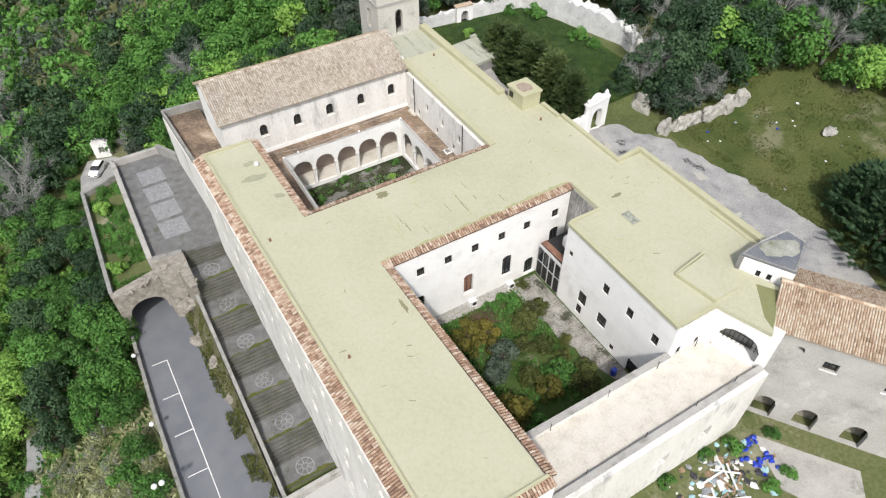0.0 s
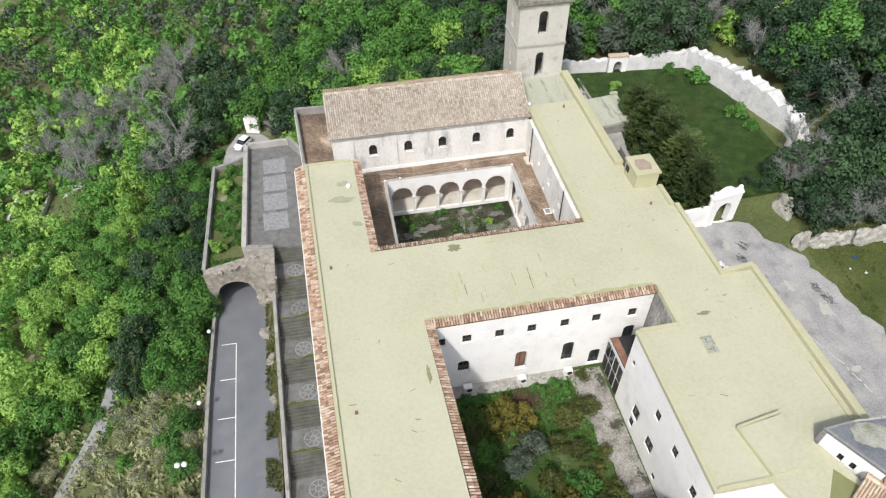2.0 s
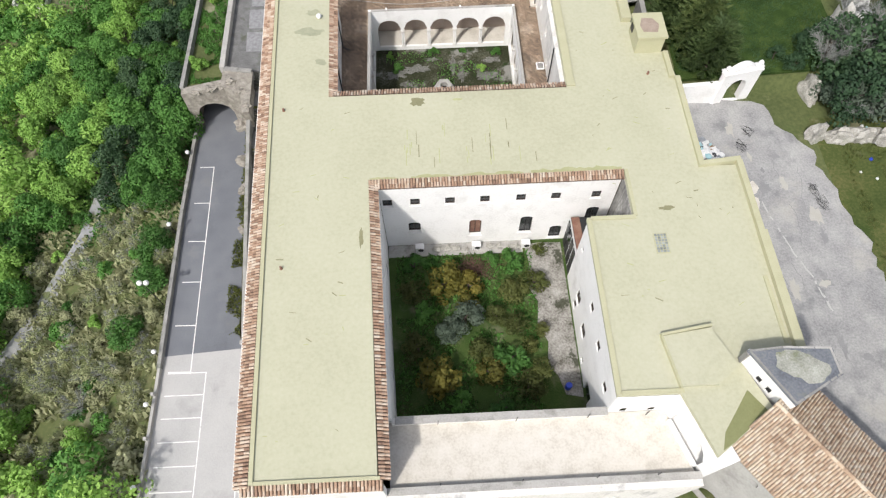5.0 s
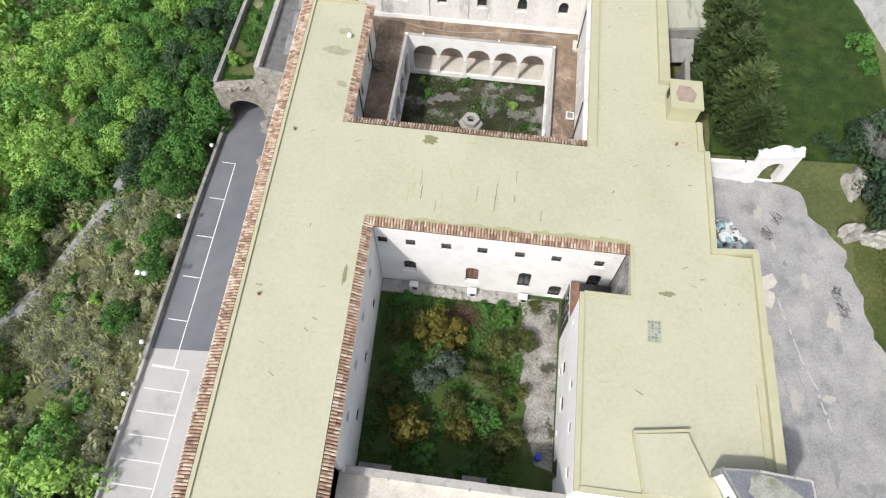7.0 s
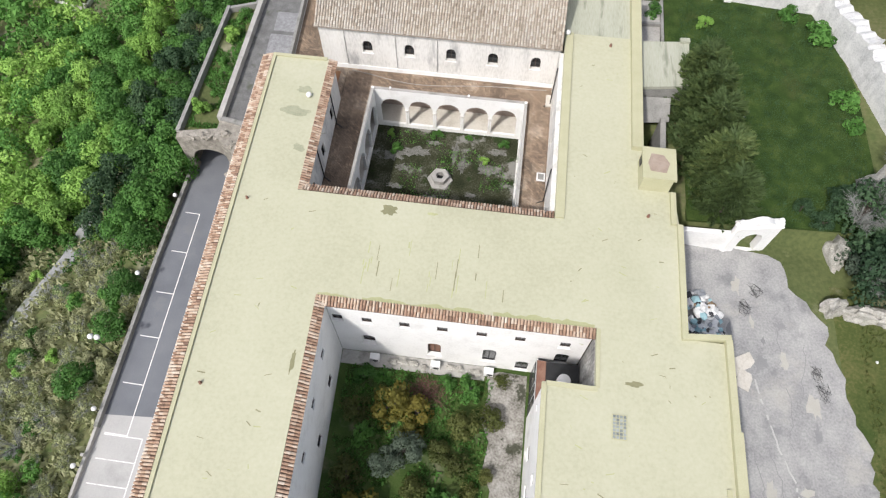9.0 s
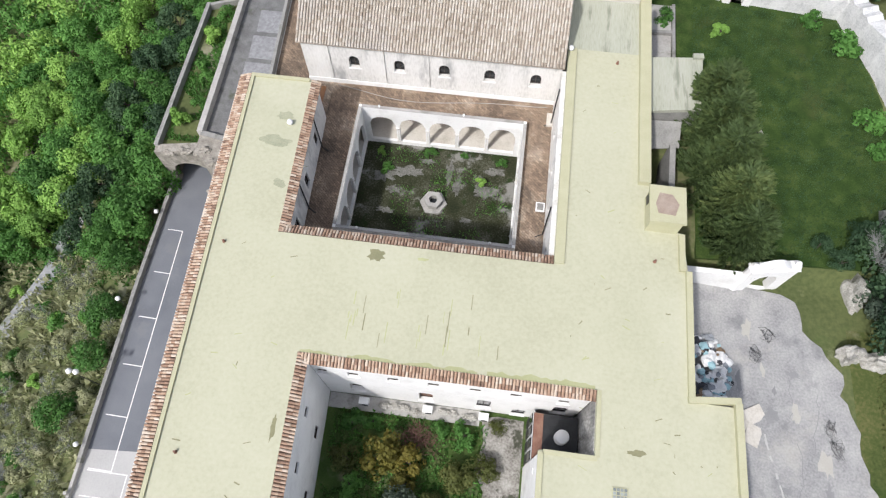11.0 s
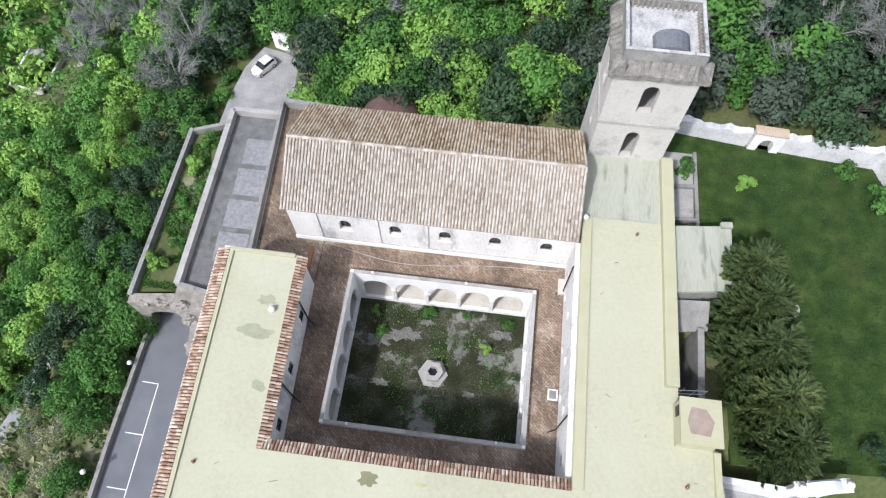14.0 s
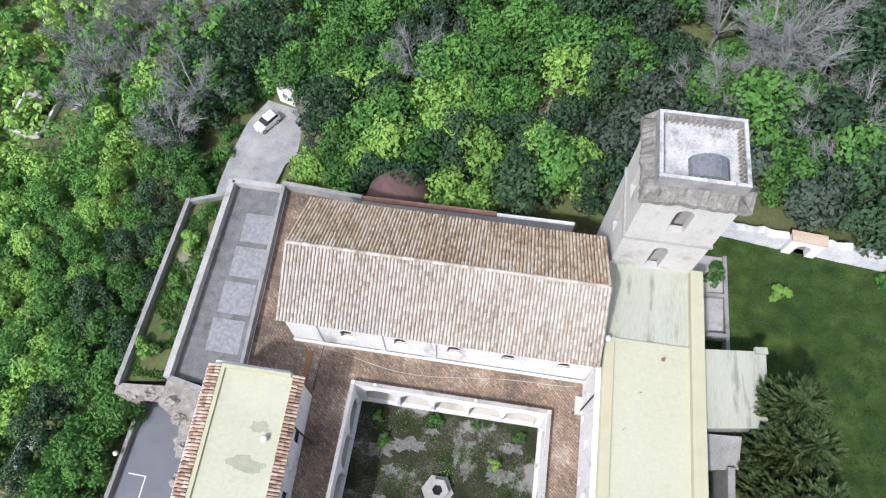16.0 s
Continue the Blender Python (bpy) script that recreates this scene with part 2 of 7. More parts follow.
FACADE = material("grey_lime_render", [(0.28, 0.275, 0.26), (0.39, 0.385, 0.37), (0.47, 0.465, 0.45)], 0.5, 0.92, 0.3, stains=((0.20, 0.195, 0.185), 0.4, 0.5), patch=((0.58, 0.575, 0.56), 0.45, 0.5))
DEEPGREEN = material("dark_green_roof", [(0.15, 0.16, 0.065), (0.21, 0.22, 0.10)], 0.6, 0.85, 0.1)


# ---- tools for shapes ----
class Shape:
    """Collects faces of one mesh."""

    def __init__(self):
        self.v, self.f, self.weld = [], [], False

    def hexa(self, low, high):
        """A block from four low and four high corners, each counter-clockwise from above."""
        n, k = len(self.v), len(low)
        self.v += [tuple(p) for p in low] + [tuple(p) for p in high]
        self.f.append(tuple(n + i for i in reversed(range(k))))
        self.f.append(tuple(n + k + i for i in range(k)))
        for i in range(k):
            j = (i + 1) % k
            self.f.append((n + i, n + j, n + k + j, n + k + i))
        return self

    def box(self, x0, y0, z0, x1, y1, z1):
        return self.prism([(x0, y0), (x1, y0), (x1, y1), (x0, y1)], z0, z1)

    def prism(self, poly, z0, z1):
        return self.hexa([(x, y, z0) for x, y in poly], [(x, y, z1) for x, y in poly])

    def bar(self, p0, p1, width, z0, z1, side=0.0):
        """An upright slab along p0-p1; side shifts it to the right of the way."""
        a, b = Vector(p0), Vector(p1)
        d = (b - a).normalized()
        r = Vector((d.y, -d.x))
        lo, hi = r * (side - width / 2), r * (side + width / 2)
        zs = z0 if isinstance(z0, tuple) else (z0, z0)
        ze = z1 if isinstance(z1, tuple) else (z1, z1)
        q = [(a + hi, 0), (b + hi, 1), (b + lo, 1), (a + lo, 0)]
        return self.hexa([(*p, zs[i]) for p, i in q], [(*p, ze[i]) for p, i in q])

    def tube(self, p0, p1, r0, r1, n=8):
        a, b = Vector(p0), Vector(p1)
        d = (b - a).normalized()
        u = d.orthogonal().normalized()
        w = d.cross(u)
        ring = lambda c, r: [c + (u * math.cos(t) + w * math.sin(t)) * r for t in (2 * math.pi * i / n for i in range(n))]
        return self.hexa(ring(a, r0), ring(b, r1))

    def lathe(self, centre, profile, n=12):
        """Rings (radius, height) round an upright axis."""
        k = len(self.v)
        for r, z in profile:
            self.v += [(centre[0] + r * math.cos(2 * math.pi * i / n), centre[1] + r * math.sin(2 * math.pi * i / n), centre[2] + z) for i in range(n)]
        for j in range(len(profile) - 1):
            for i in range(n):
                a, b = k + j * n + i, k + j * n + (i + 1) % n
                self.f.append((a, b, b + n, a + n))
        self.f.append(tuple(k + i for i in reversed(range(n))))
        self.f.append(tuple(k + (len(profile) - 1) * n + i for i in range(n)))
        return self

    def mesh(self, name, mat, smooth=False):
        me = bpy.data.meshes.new(name)
        if self.weld:
            seen, index = {}, []
            for p in self.v:
                index.append(seen.setdefault(tuple(round(c, 4) for c in p), len(seen)))
            self.v = list(seen)
            self.f = [q for q in (tuple(dict.fromkeys(index[i] for i in f)) for f in self.f) if len(q) > 2]
        me.from_pydata(self.v, [], self.f)
        me.materials.append(mat)
        if smooth:
            me.polygons.foreach_set("use_smooth", [True] * len(me.polygons))
        return me


def part(name, shape, mat, parent=None, label="", smooth=False):
    ob = new(name, shape if isinstance(shape, bpy.types.Mesh) else shape.mesh(name, mat, smooth))
    if parent:
        ob.parent = parent
    return tagged(ob, label)


def thing(name, label, category, group="", kind="", at=(0, 0, 0)):
    ob = new(name)
    ob.location = at
    ob.empty_display_size = 0.2
    return tagged(ob, label, category, group, kind)


def setting(name, shape, mat, label, category="structure"):
    return tagged(new(name, shape.mesh(name, mat)), label, category, "", "structure")


def wall_shape(p0, p1, z0, z1, th, openings=(), ragged=0.0):
    """A wall whose face runs p0-p1 (seen from its left side), thickness to the right; openings: (centre, width, sill, head, arched)."""
    s = Shape()
    s.weld = True
    a, b = Vector(p0), Vector(p1)
    length = (b - a).length
    d = (b - a) / length
    r = Vector((d.y, -d.x)) * th
    zt = lambda u: (z1[0] + (z1[1] - z1[0]) * u / length) if isinstance(z1, tuple) else z1
    zb = lambda u: (z0[0] + (z0[1] - z0[0]) * u / length) if isinstance(z0, tuple) else z0

    def block(u0, u1, l0, l1, h0, h1):
        if u1 - u0 < 1e-4 or (h0 - l0 < 1e-4 and h1 - l1 < 1e-4):
            return
        q0, q1 = a + d * u0, a + d * u1
        cut = [v for v in levels if max(l0, l1) + 1e-3 < v < min(h0, h1) - 1e-3]
        if cut:
            block(u0, u1, l0, l1, cut[0], cut[0])
            block(u0, u1, cut[0], cut[0], h0, h1)
            return
        s.hexa([(*(q0 + r), l0), (*(q1 + r), l1), (*q1, l1), (*q0, l0)], [(*(q0 + r), h0), (*(q1 + r), h1), (*q1, h1), (*q0, h0)])

    levels = sorted({v for o in openings for v in ((o[2],) if o[4] else (o[2], o[3]))})
    cuts = {0.0, length}
    for c, w, sill, head, arched in openings:
        n = 8 if arched else 1
        for i in range(n + 1):
            cuts.add(min(length, max(0.0, c - w / 2 + w * i / n)))
    cuts = sorted(cuts)
    for u0, u1 in zip(cuts, cuts[1:]):
        if u1 - u0 < 1e-4:
            continue
        m = (u0 + u1) / 2
        over = sorted((o for o in openings if abs(m - o[0]) < o[1] / 2), key=lambda o: o[2])
        l0, l1 = zb(u0), zb(u1)
        for c, w, sill, head, arched in over:
            block(u0, u1, l0, l1, sill, sill)
            if arched:
                rise = min(w / 2, head - sill) * (1.0 if arched is True else arched)
                top = lambda u: head - rise + rise * math.sqrt(max(0.0, 1 - ((u - c) / (w / 2)) ** 2))
                l0, l1 = top(u0), top(u1)
            else:
                l0 = l1 = head
        block(u0, u1, l0, l1, zt(u0), zt(u1))
    return s


def along(p0, p1, u, off=0.0):
    a, b = Vector(p0), Vector(p1)
    d = (b - a).normalized()
    return a + d * u + Vector((d.y, -d.x)) * off


def window(parent, p0, p1, opening, depth=0.22, frame_mat=None, bars=False, sill=True, boarded=None):
    """Frame, pane and sill set into an opening of a wall_shape."""
    c, w, lo, hi, arched = opening
    fm = frame_mat or DARKWOOD
    win = part("window", wall_shape(along(p0, p1, c - w / 2, depth), along(p0, p1, c + w / 2, depth), lo, hi, 0.07, [(w / 2, w - 0.14, lo + 0.07, hi - 0.07, False), ]), fm, parent)
    pane = Shape()
    pane.bar(along(p0, p1, c - w / 2 + 0.03, depth + 0.08), along(p0, p1, c + w / 2 - 0.03, depth + 0.08), 0.02, lo + 0.03, hi - 0.03)
    part("pane", pane, boarded or GLASS, win)
    mull = Shape()
    mull.bar(along(p0, p1, c - 0.03, depth + 0.02), along(p0, p1, c + 0.03, depth + 0.02), 0.05, lo + 0.07, hi - 0.07)
    part("mullion", mull, fm, win)
    if bars:
        for i in range(3):
            part("bar", Shape().bar(along(p0, p1, c - w / 2, 0.1), along(p0, p1, c + w / 2, 0.1), 0.025, lo + (hi - lo) * (i + 1) / 4, lo + (hi - lo) * (i + 1) / 4 + 0.025), IRON, win)
    if sill:
        part("sill", Shape().bar(along(p0, p1, c - w / 2 - 0.1, -0.04), along(p0, p1, c + w / 2 + 0.1, -0.04), 0.16, lo - 0.08, lo - 0.003), WHITE, win)
    return win


def tile_grid(p0, p1, slope_to, rows, pitch=0.25, seed=1, jitter=0.02):
    """Rounded clay cover tiles over the sloping quad p0, p1 (upper edge) to slope_to (lower start); vertices and faces of all of them."""
    rng = np.random.default_rng(seed)
    a, b, c = (np.array(p, float) for p in (p0, p1, slope_to))
    run, down = b - a, c - a
    n = max(1, int(np.linalg.norm(run) / pitch))
    du, dn = run / n, down / rows
    up = np.cross(down, run)
    up /= np.linalg.norm(up) * (1 if up[2] > 0 else -1)
    ang = np.linspace(0, np.pi, 5)
    V, F = [], []
    for i in range(n):
        shift = rng.normal(0, jitter)
        for j in range(rows):
            o = a + du * (i + 0.5 + rng.normal(0, 0.04)) + dn * (j + shift * 0.5)
            r0, r1 = 0.36 + rng.uniform(-0.03, 0.03), 0.44 + rng.uniform(-0.03, 0.03)
            lift = rng.uniform(0.0, 0.025)
            k = len(V)
            for rr, t, h in ((r0, -0.06, 0.0), (r1, 1.02, 0.045)):
                for g in ang:
                    V.append(o + dn * t + du * rr * np.cos(g) + up * (np.sin(g) * rr * np.linalg.norm(du) * 0.9 + h + lift))
            for q in range(4):
                F.append((k + q, k + q + 1, k + 6 + q, k + 5 + q))
            F.append((k + 5, k + 6, k + 7, k + 8, k + 9))
    return V, F


def tile_strip(parent, p0, p1, slope_to, rows, mat=None, seed=1, pitch=0.25, label="", name="roof_tiles", bed_mat=None):
    s = Shape()
    s.v, s.f = tile_grid(p0, p1, slope_to, rows, pitch, seed)
    s.v = [tuple(v) for v in s.v]
    ob = part(name, s, mat or TILE, parent, label)
    ob["kind"] = "stuff"
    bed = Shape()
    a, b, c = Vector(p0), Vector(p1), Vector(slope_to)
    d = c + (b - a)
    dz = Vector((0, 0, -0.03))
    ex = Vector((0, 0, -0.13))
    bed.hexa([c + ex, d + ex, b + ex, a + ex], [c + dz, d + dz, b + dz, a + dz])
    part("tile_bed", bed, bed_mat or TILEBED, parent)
    return ob


# ---- ground ----
def smooth01(x, a, b):
    t = min(1.0, max(0.0, (x - a) / (b - a)))
    return t * t * (3 - 2 * t)


def lerp(a, b, t):
    return a + (b - a) * t


ROAD_W, YARD_E, LAWN, YARD_S = -9.7, 5.2, 6.9, -2.5
NX, NZ = [-1500, -150, -65, -45, -27, -18, -8, 5, 25, 45, 80, 150, 1500], [-70, -36, -25, -19, -13.2, -12.6, -8.5, -4, 4.5, 7.5, 13, 24, 90]
WX, WZ = [-1500, -150, -65, -45, -34, -25.5, -24.3, 1500], [-70, -36, -25, -18.5, -14.5, -10.6, -9.85, -9.85]


def ground_height(x, y):
    west = float(np.interp(x, WX, WZ))
    north = float(np.interp(x, NX, NZ))
    low = lerp(west, north, smooth01(y, 40, 50))
    east = lerp(YARD_E - 0.12, LAWN, smooth01(y, 12.6, 14.5))
    east = lerp(east, float(np.interp(x, [0, 40, 45, 58, 80, 150, 1500], [4.5, 6.9, 7.2, 8.5, 13, 24, 90])), smooth01(y, 43, 50) if x < 46 else smooth01(x, 46, 62))
    e = smooth01(x, 19, 25.2)
    if y > 31:
        e = smooth01(x, 23, 25.2) if y < 44 else smooth01(x, 22, 32)
    if y < -22:
        e = smooth01(x, 36, 41)
    z = lerp(low, east, e)
    if y < -23 and x < 41:
        s = smooth01(x, 0.0, 1.4) * (1 - smooth01(x, 36, 41)) * (1 - smooth01(y, -23.6, -23.0)) * smooth01(y, -75, -45)
        z = lerp(z, YARD_S, s)
    if 25.55 < x < 27.45 and 17.0 < y < 22.5:
        return 1.5
    if x < -24.3 or y > 46 or x > 62:
        z += 0.9 * noise.noise(Vector((x * 0.06, y * 0.06, 3.1))) * min(1, max(abs(x + 24.3) / 10 if x < -24.3 else 0, (y - 46) / 10, (x - 62) / 10))
    return z


def axis(lo, hi, step):
    core = list(np.arange(lo, hi + 0.01, step))
    out = [lo - d for d in (1500, 900, 500, 300, 180, 110, 70, 45, 30, 20, 12, 6)] + core + [hi + d for d in (6, 12, 20, 30, 45, 70, 110, 180, 300, 500, 900, 1500)]
    return [float(v) for v in out]


def build_ground():
    xs, ys = axis(-75, 85, 1.0), axis(-50, 100, 1.0)
    s = Shape()
    s.v = [(x, y, ground_height(x, y)) for y in ys for x in xs]
    w = len(xs)
    s.f = [(j * w + i, j * w + i + 1, (j + 1) * w + i + 1, (j + 1) * w + i) for j in range(len(ys) - 1) for i in range(w - 1)]
    ob = tagged(new("ground", s.mesh("ground", SOIL, True)), "wild sloping ground with scrub, bare earth and grass", "ground", "", "structure")
    return ob


build_ground()

setting("road", Shape().prism([(-24.2, -75), (-9.3, -75), (-9.3, -6.6), (-24.2, -7.6)], -10.0, ROAD_W), PALEROAD, "pale concrete car park beside the convent", "road")
setting("road", Shape().prism([(-24.2, -7.6), (-9.3, -6.6), (-15.6, -6.4), (-16.6, 24.5), (-17.6, 45), (-24.4, 45), (-24.5, 20)], -10.0, ROAD_W - 0.004), ASPHALT, "dark asphalt road running to a vaulted tunnel", "road")
north_road = Shape()
_pts = [((-24.4, 45), (-17.6, 45)), ((-25.6, 51), (-19.0, 50)), ((-25.8, 57), (-18.5, 56)), ((-25.2, 62), (-16.0, 60.5)), ((-23.5, 66), (-16.5, 64.5))]
for (a0, b0), (a1, b1), z_0, z_1 in zip(_pts, _pts[1:], (-9.7, -11.4, -12.3, -12.5), (-11.4, -12.3, -12.5, -12.6)):
    north_road.hexa([(*a0, z_0 - 1.5), (*b0, z_0 - 1.5), (*b1, z_1 - 1.5), (*a1, z_1 - 1.5)], [(*a0, z_0), (*b0, z_0), (*b1, z_1), (*a1, z_1)])
setting("road", north_road, EASTROAD, "worn grey lane with a parked car", "road")
_yard_corners = [(31.9, -40), (40.5, -40), (42.5, -25), (44.8, -15.4), (44.3, -6), (43.4, -1), (42.2, 5), (39.9, 8.5), (38.6, 11.6), (33.0, 12.0), (28.7, 11.6), (28.6, 0.5), (31.9, 0.3)]
_yard = []
for (ax, ay), (bx, by) in zip(_yard_corners, _yard_corners[1:] + _yard_corners[:1]):
    n = max(1, int(math.hypot(bx - ax, by - ay) / 0.7)) if ax > 36 and bx > 36 else 1
    for i in range(n):
        x, y = ax + (bx - ax) * i / n, ay + (by - ay) * i / n
        w = 0.7 * noise.noise(Vector((x * 0.9, y * 0.9, 2.2))) + 0.35 * noise.noise(Vector((x * 2.7, y * 2.7, 5.2))) if ax > 36 else 0
        _yard.append((x + w, y + 0.3 * w))
setting("pavement", Shape().prism(_yard, 4.6, YARD_E), EASTROAD, "worn grey yard paving with cracks and puddle stains", "pavement")
setting("lawn", Shape().prism([(25.4, 31.4), (30.4, 31.4), (30.4, 13.2), (48.5, 14.0), (49.5, 24), (47.5, 34), (45.3, 41.5), (34, 42.2), (25.4, 43.4)], 6.6, LAWN + 0.03), GRASS, "dark green lawn inside the white garden walls", "lawn")

# ---- convent ----
convent = thing("convent", "white plastered convent with pale yellow-green flat roofs", "building")
RZ = 10.9


def west_x(y):
    return -10.62 + 0.035 * (24.2 - y)


def garden_x(y):
    return -0.038 * y


in_x = lambda y: west_x(y) + 1.05
for poly in (
    [(in_x(9.3), 9.3), (-3.7, 9.3), (-4.15, 24.2), (in_x(24.2), 24.2)],
    [(in_x(0), 0), (28.4, 0), (28.4, 9.3), (in_x(9.3), 9.3)],
    [(in_x(-24.2), -24.2), (garden_x(-24.2) - 0.1, -24.2), (0, 0), (in_x(0), 0)],
    [(18.1, 9.3), (28.4, 9.3), (28.0, 13.2), (18.1, 13.2)],
    [(18.1, 13.2), (25.4, 13.2), (25.4, 30.6), (18.1, 30.6)],
    [(21.75, -4.6), (31.7, -4.6), (31.6, 0), (21.75, 0)],
    [(17.9, -19.3), (26.5, -19.3), (27.15, -16.97), (31.75, -16.85), (31.7, -4.6), (17.9, -4.6)],
    [(22.5, -19.3), (24.1, -23.8), (25.3, -23.0), (28.7, -20.6), (27.15, -16.99), (26.5, -19.3)],
):
    part("roof", Shape().prism(poly, RZ - 0.4, RZ), MEMBRANE, convent, "pale yellow-green painted flat roof with stains")
part("roof", Shape().box(18.1, 30.6, RZ - 0.45, 25.4, 37.0, RZ - 0.12), OLDROOF, convent, "streaked greenish old roof render")


def kerb(p0, p1, width, high, z=RZ, low=0.0, mat=None, name="parapet"):
    return part(name, Shape().bar(p0, p1, width, z - low, z + high), mat or KERB, convent)


# low kerbs and parapets round the roofs
kerb((in_x(-24.2) + 0.17, -24.2), (in_x(24.2) + 0.17, 24.2), 0.3, 0.16)
kerb((in_x(24.2) + 0.3, 24.05), (-4.3, 24.05), 0.3, 0.18)
kerb((in_x(-24.2) + 0.32, -24.1), (1.0, -24.1), 0.25, 0.14)
kerb((18.5, 9.4), (18.5, 30.6), 0.75, 0.14)
kerb((24.9, 17.2), (24.9, 36.8), 0.95, 0.55, low=0.4)
kerb((28.35, 0.3), (28.35, 9.9), 0.45, 0.3, low=0.4)
kerb((27.85, 9.9), (27.85, 13.0), 0.45, 0.3, low=0.4)
kerb((28.1, 0.1), (31.75, 0.45), 0.45, 0.35, low=0.4)
kerb((31.55, 0.25), (31.6, -6.6), 0.5, 0.4, low=0.4)
kerb((31.65, -6.6), (31.75, -16.75), 0.7, 0.45, low=0.4)
kerb((30.9, -10.5), (31.0, -16.0), 0.3, 0.12)
kerb((18.05, -4.7), (18.05, -19.2), 0.4, 0.1)
kerb((18.2, -4.7), (21.9, -4.7), 0.35, 0.1)
kerb((21.9, -4.6), (21.9, 0.0), 0.3, 0.08)
kerb((18.2, -19.15), (22.7, -19.15), 0.35, 0.1)
# raised pad on the east block
part("roof_pad", Shape().prism([(21.9, -15.1), (25.6, -14.6), (27.0, -17.6), (25.2, -18.9), (22.5, -18.9)], RZ, RZ + 0.3), MEMBRANE, convent)
part("parapet", Shape().bar((21.8, -15.0), (25.7, -14.4), 0.2, RZ, RZ + 0.42), KERB, convent)
part("parapet", Shape().bar((21.85, -15.1), (22.5, -19.0), 0.15, RZ, RZ + 0.38), KERB, convent)

# outer and court walls
WALLS = [
    ((west_x(24.2) + 0.35, 24.0), (west_x(-24.2) + 0.35, -24.3), -10.5, [(u, 0.9, z, z + 1.5, False) for u in np.arange(2.5, 47, 3.3) for z in (7.6, 3.2)] + [(u, 0.9, z, z + 1.6, False) for u in np.arange(14.5, 47, 6.6) for z in (-1.2, -5.6) if not (z == -5.6 and u < 30)], AGED),
    ((west_x(-24.2) + 0.35, -24.3), (1.1, -24.3), -10.5, [], WHITE),
    ((-4.6, 24.0), (west_x(24.2) + 0.35, 24.0), -3.0, [], WHITE),
    ((21.6, -0.55), (0.75, -0.55), -0.8, None, WHITE),
    ((0.72, -0.55), (1.5, -19.4), -0.8, None, WHITE),
    ((18.0, -19.3), (18.0, -4.75), -0.8, None, WHITE),
    ((18.51, -4.75), (21.7, -4.75), -0.8, [], AGED),
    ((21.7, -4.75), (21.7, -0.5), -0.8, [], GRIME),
    ((18.2, 28.3), (18.2, 9.9), 0.0, None, AGED),
    ((-3.75, 24.0), (-3.3, 10.0), 0.0, None, AGED),
    ((-3.3, 9.9), (18.2, 9.9), 0.0, [(u, 0.8, 7.2, 8.5, False) for u in np.arange(2.6, 21, 3.4)], AGED),
    ((28.5, 9.9), (28.5, 0.0), 4.0, [(4.0, 1.0, 7.2, 8.6, False)], WHITE),
    ((28.5, 0.3), (31.75, 0.5), 4.0, [], WHITE),
    ((31.8, 0.3), (32.0, -16.2), 4.0, [(u, 1.0, 7.0, 8.5, False) for u in (3, 7, 11, 15)], WHITE),
    ((25.4, 17.0), (25.4, 9.5), 4.0, [], WHITE),
    ((25.45, 37.0), (25.45, 17.0), 4.0, [], GREYWALL),
]
GARDEN_N = [(21.6 - x, 0.85, 7.4, 8.5, False) for x in (1.35, 3.8, 6.9, 10.0, 13.2, 16.3, 19.9)] + [(21.6 - x, 1.15, lo, hi, 0.5) for x, lo, hi in ((3.55, 2.5, 4.4), (9.3, 1.5, 4.4), (14.1, 1.7, 4.6), (17.1, 0.4, 2.6), (20.1, 3.6, 5.8))]
GARDEN_W = [(u, 0.8, 7.4, 8.4, False) for u in (3.2, 7.2, 11.2, 15.2)] + [(u, 1.0, 2.2, 3.8, False) for u in (4.0, 9.0, 14.0)]
GARDEN_E = [(19.3 - a, w, z, z + h, False) for a, w, z, h in ((5.7, 0.55, 7.1, 0.7), (11.0, 0.85, 6.75, 1.25), (14.3, 0.85, 6.7, 1.25), (17.6, 0.85, 6.5, 1.25), (8.35, 1.2, 2.4, 1.7), (8.15, 0.8, 0.7, 1.3), (11.4, 1.3, 2.2, 1.6), (13.4, 0.6, 0.5, 0.8), (16.4, 1.5, -0.3, 2.2))]
CLO_E = [(28.3 - y, 0.75, z, z + h, False) for y, z, h in ((26.6, 7.6, 1.1), (23.0, 7.6, 1.1), (19.2, 7.6, 1.1), (15.3, 7.6, 1.1), (11.6, 7.6, 1.1), (25.2, 5.75, 1.0), (20.6, 5.75, 1.0), (16.6, 5.75, 1.0), (13.2, 5.75, 1.0))]
CLO_W = [(24.0 - y, 0.9, 6.6, 8.3, False) for y in (11.6, 16.0, 20.4)]
_missing = iter((GARDEN_N, GARDEN_W, GARDEN_E, CLO_E, CLO_W))
for p0, p1, zb, ops, mat in WALLS:
    ops = next(_missing) if ops is None else ops
    part("wall", wall_shape(p0, p1, zb, RZ - 0.42, 0.5, ops), mat, convent)
    for o in ops:
        if ops is GARDEN_N and o[3] < 4.5 and o[3] > 4.0:
            window(convent, p0, p1, o, 0.3, DARKWOOD, boarded=RUST if o[2] < 2 else GLASS)
        else:
            window(convent, p0, p1, o, 0.13, DARKWOOD if o[3] - o[2] < 2 else IRON, sill=ops is GARDEN_N)

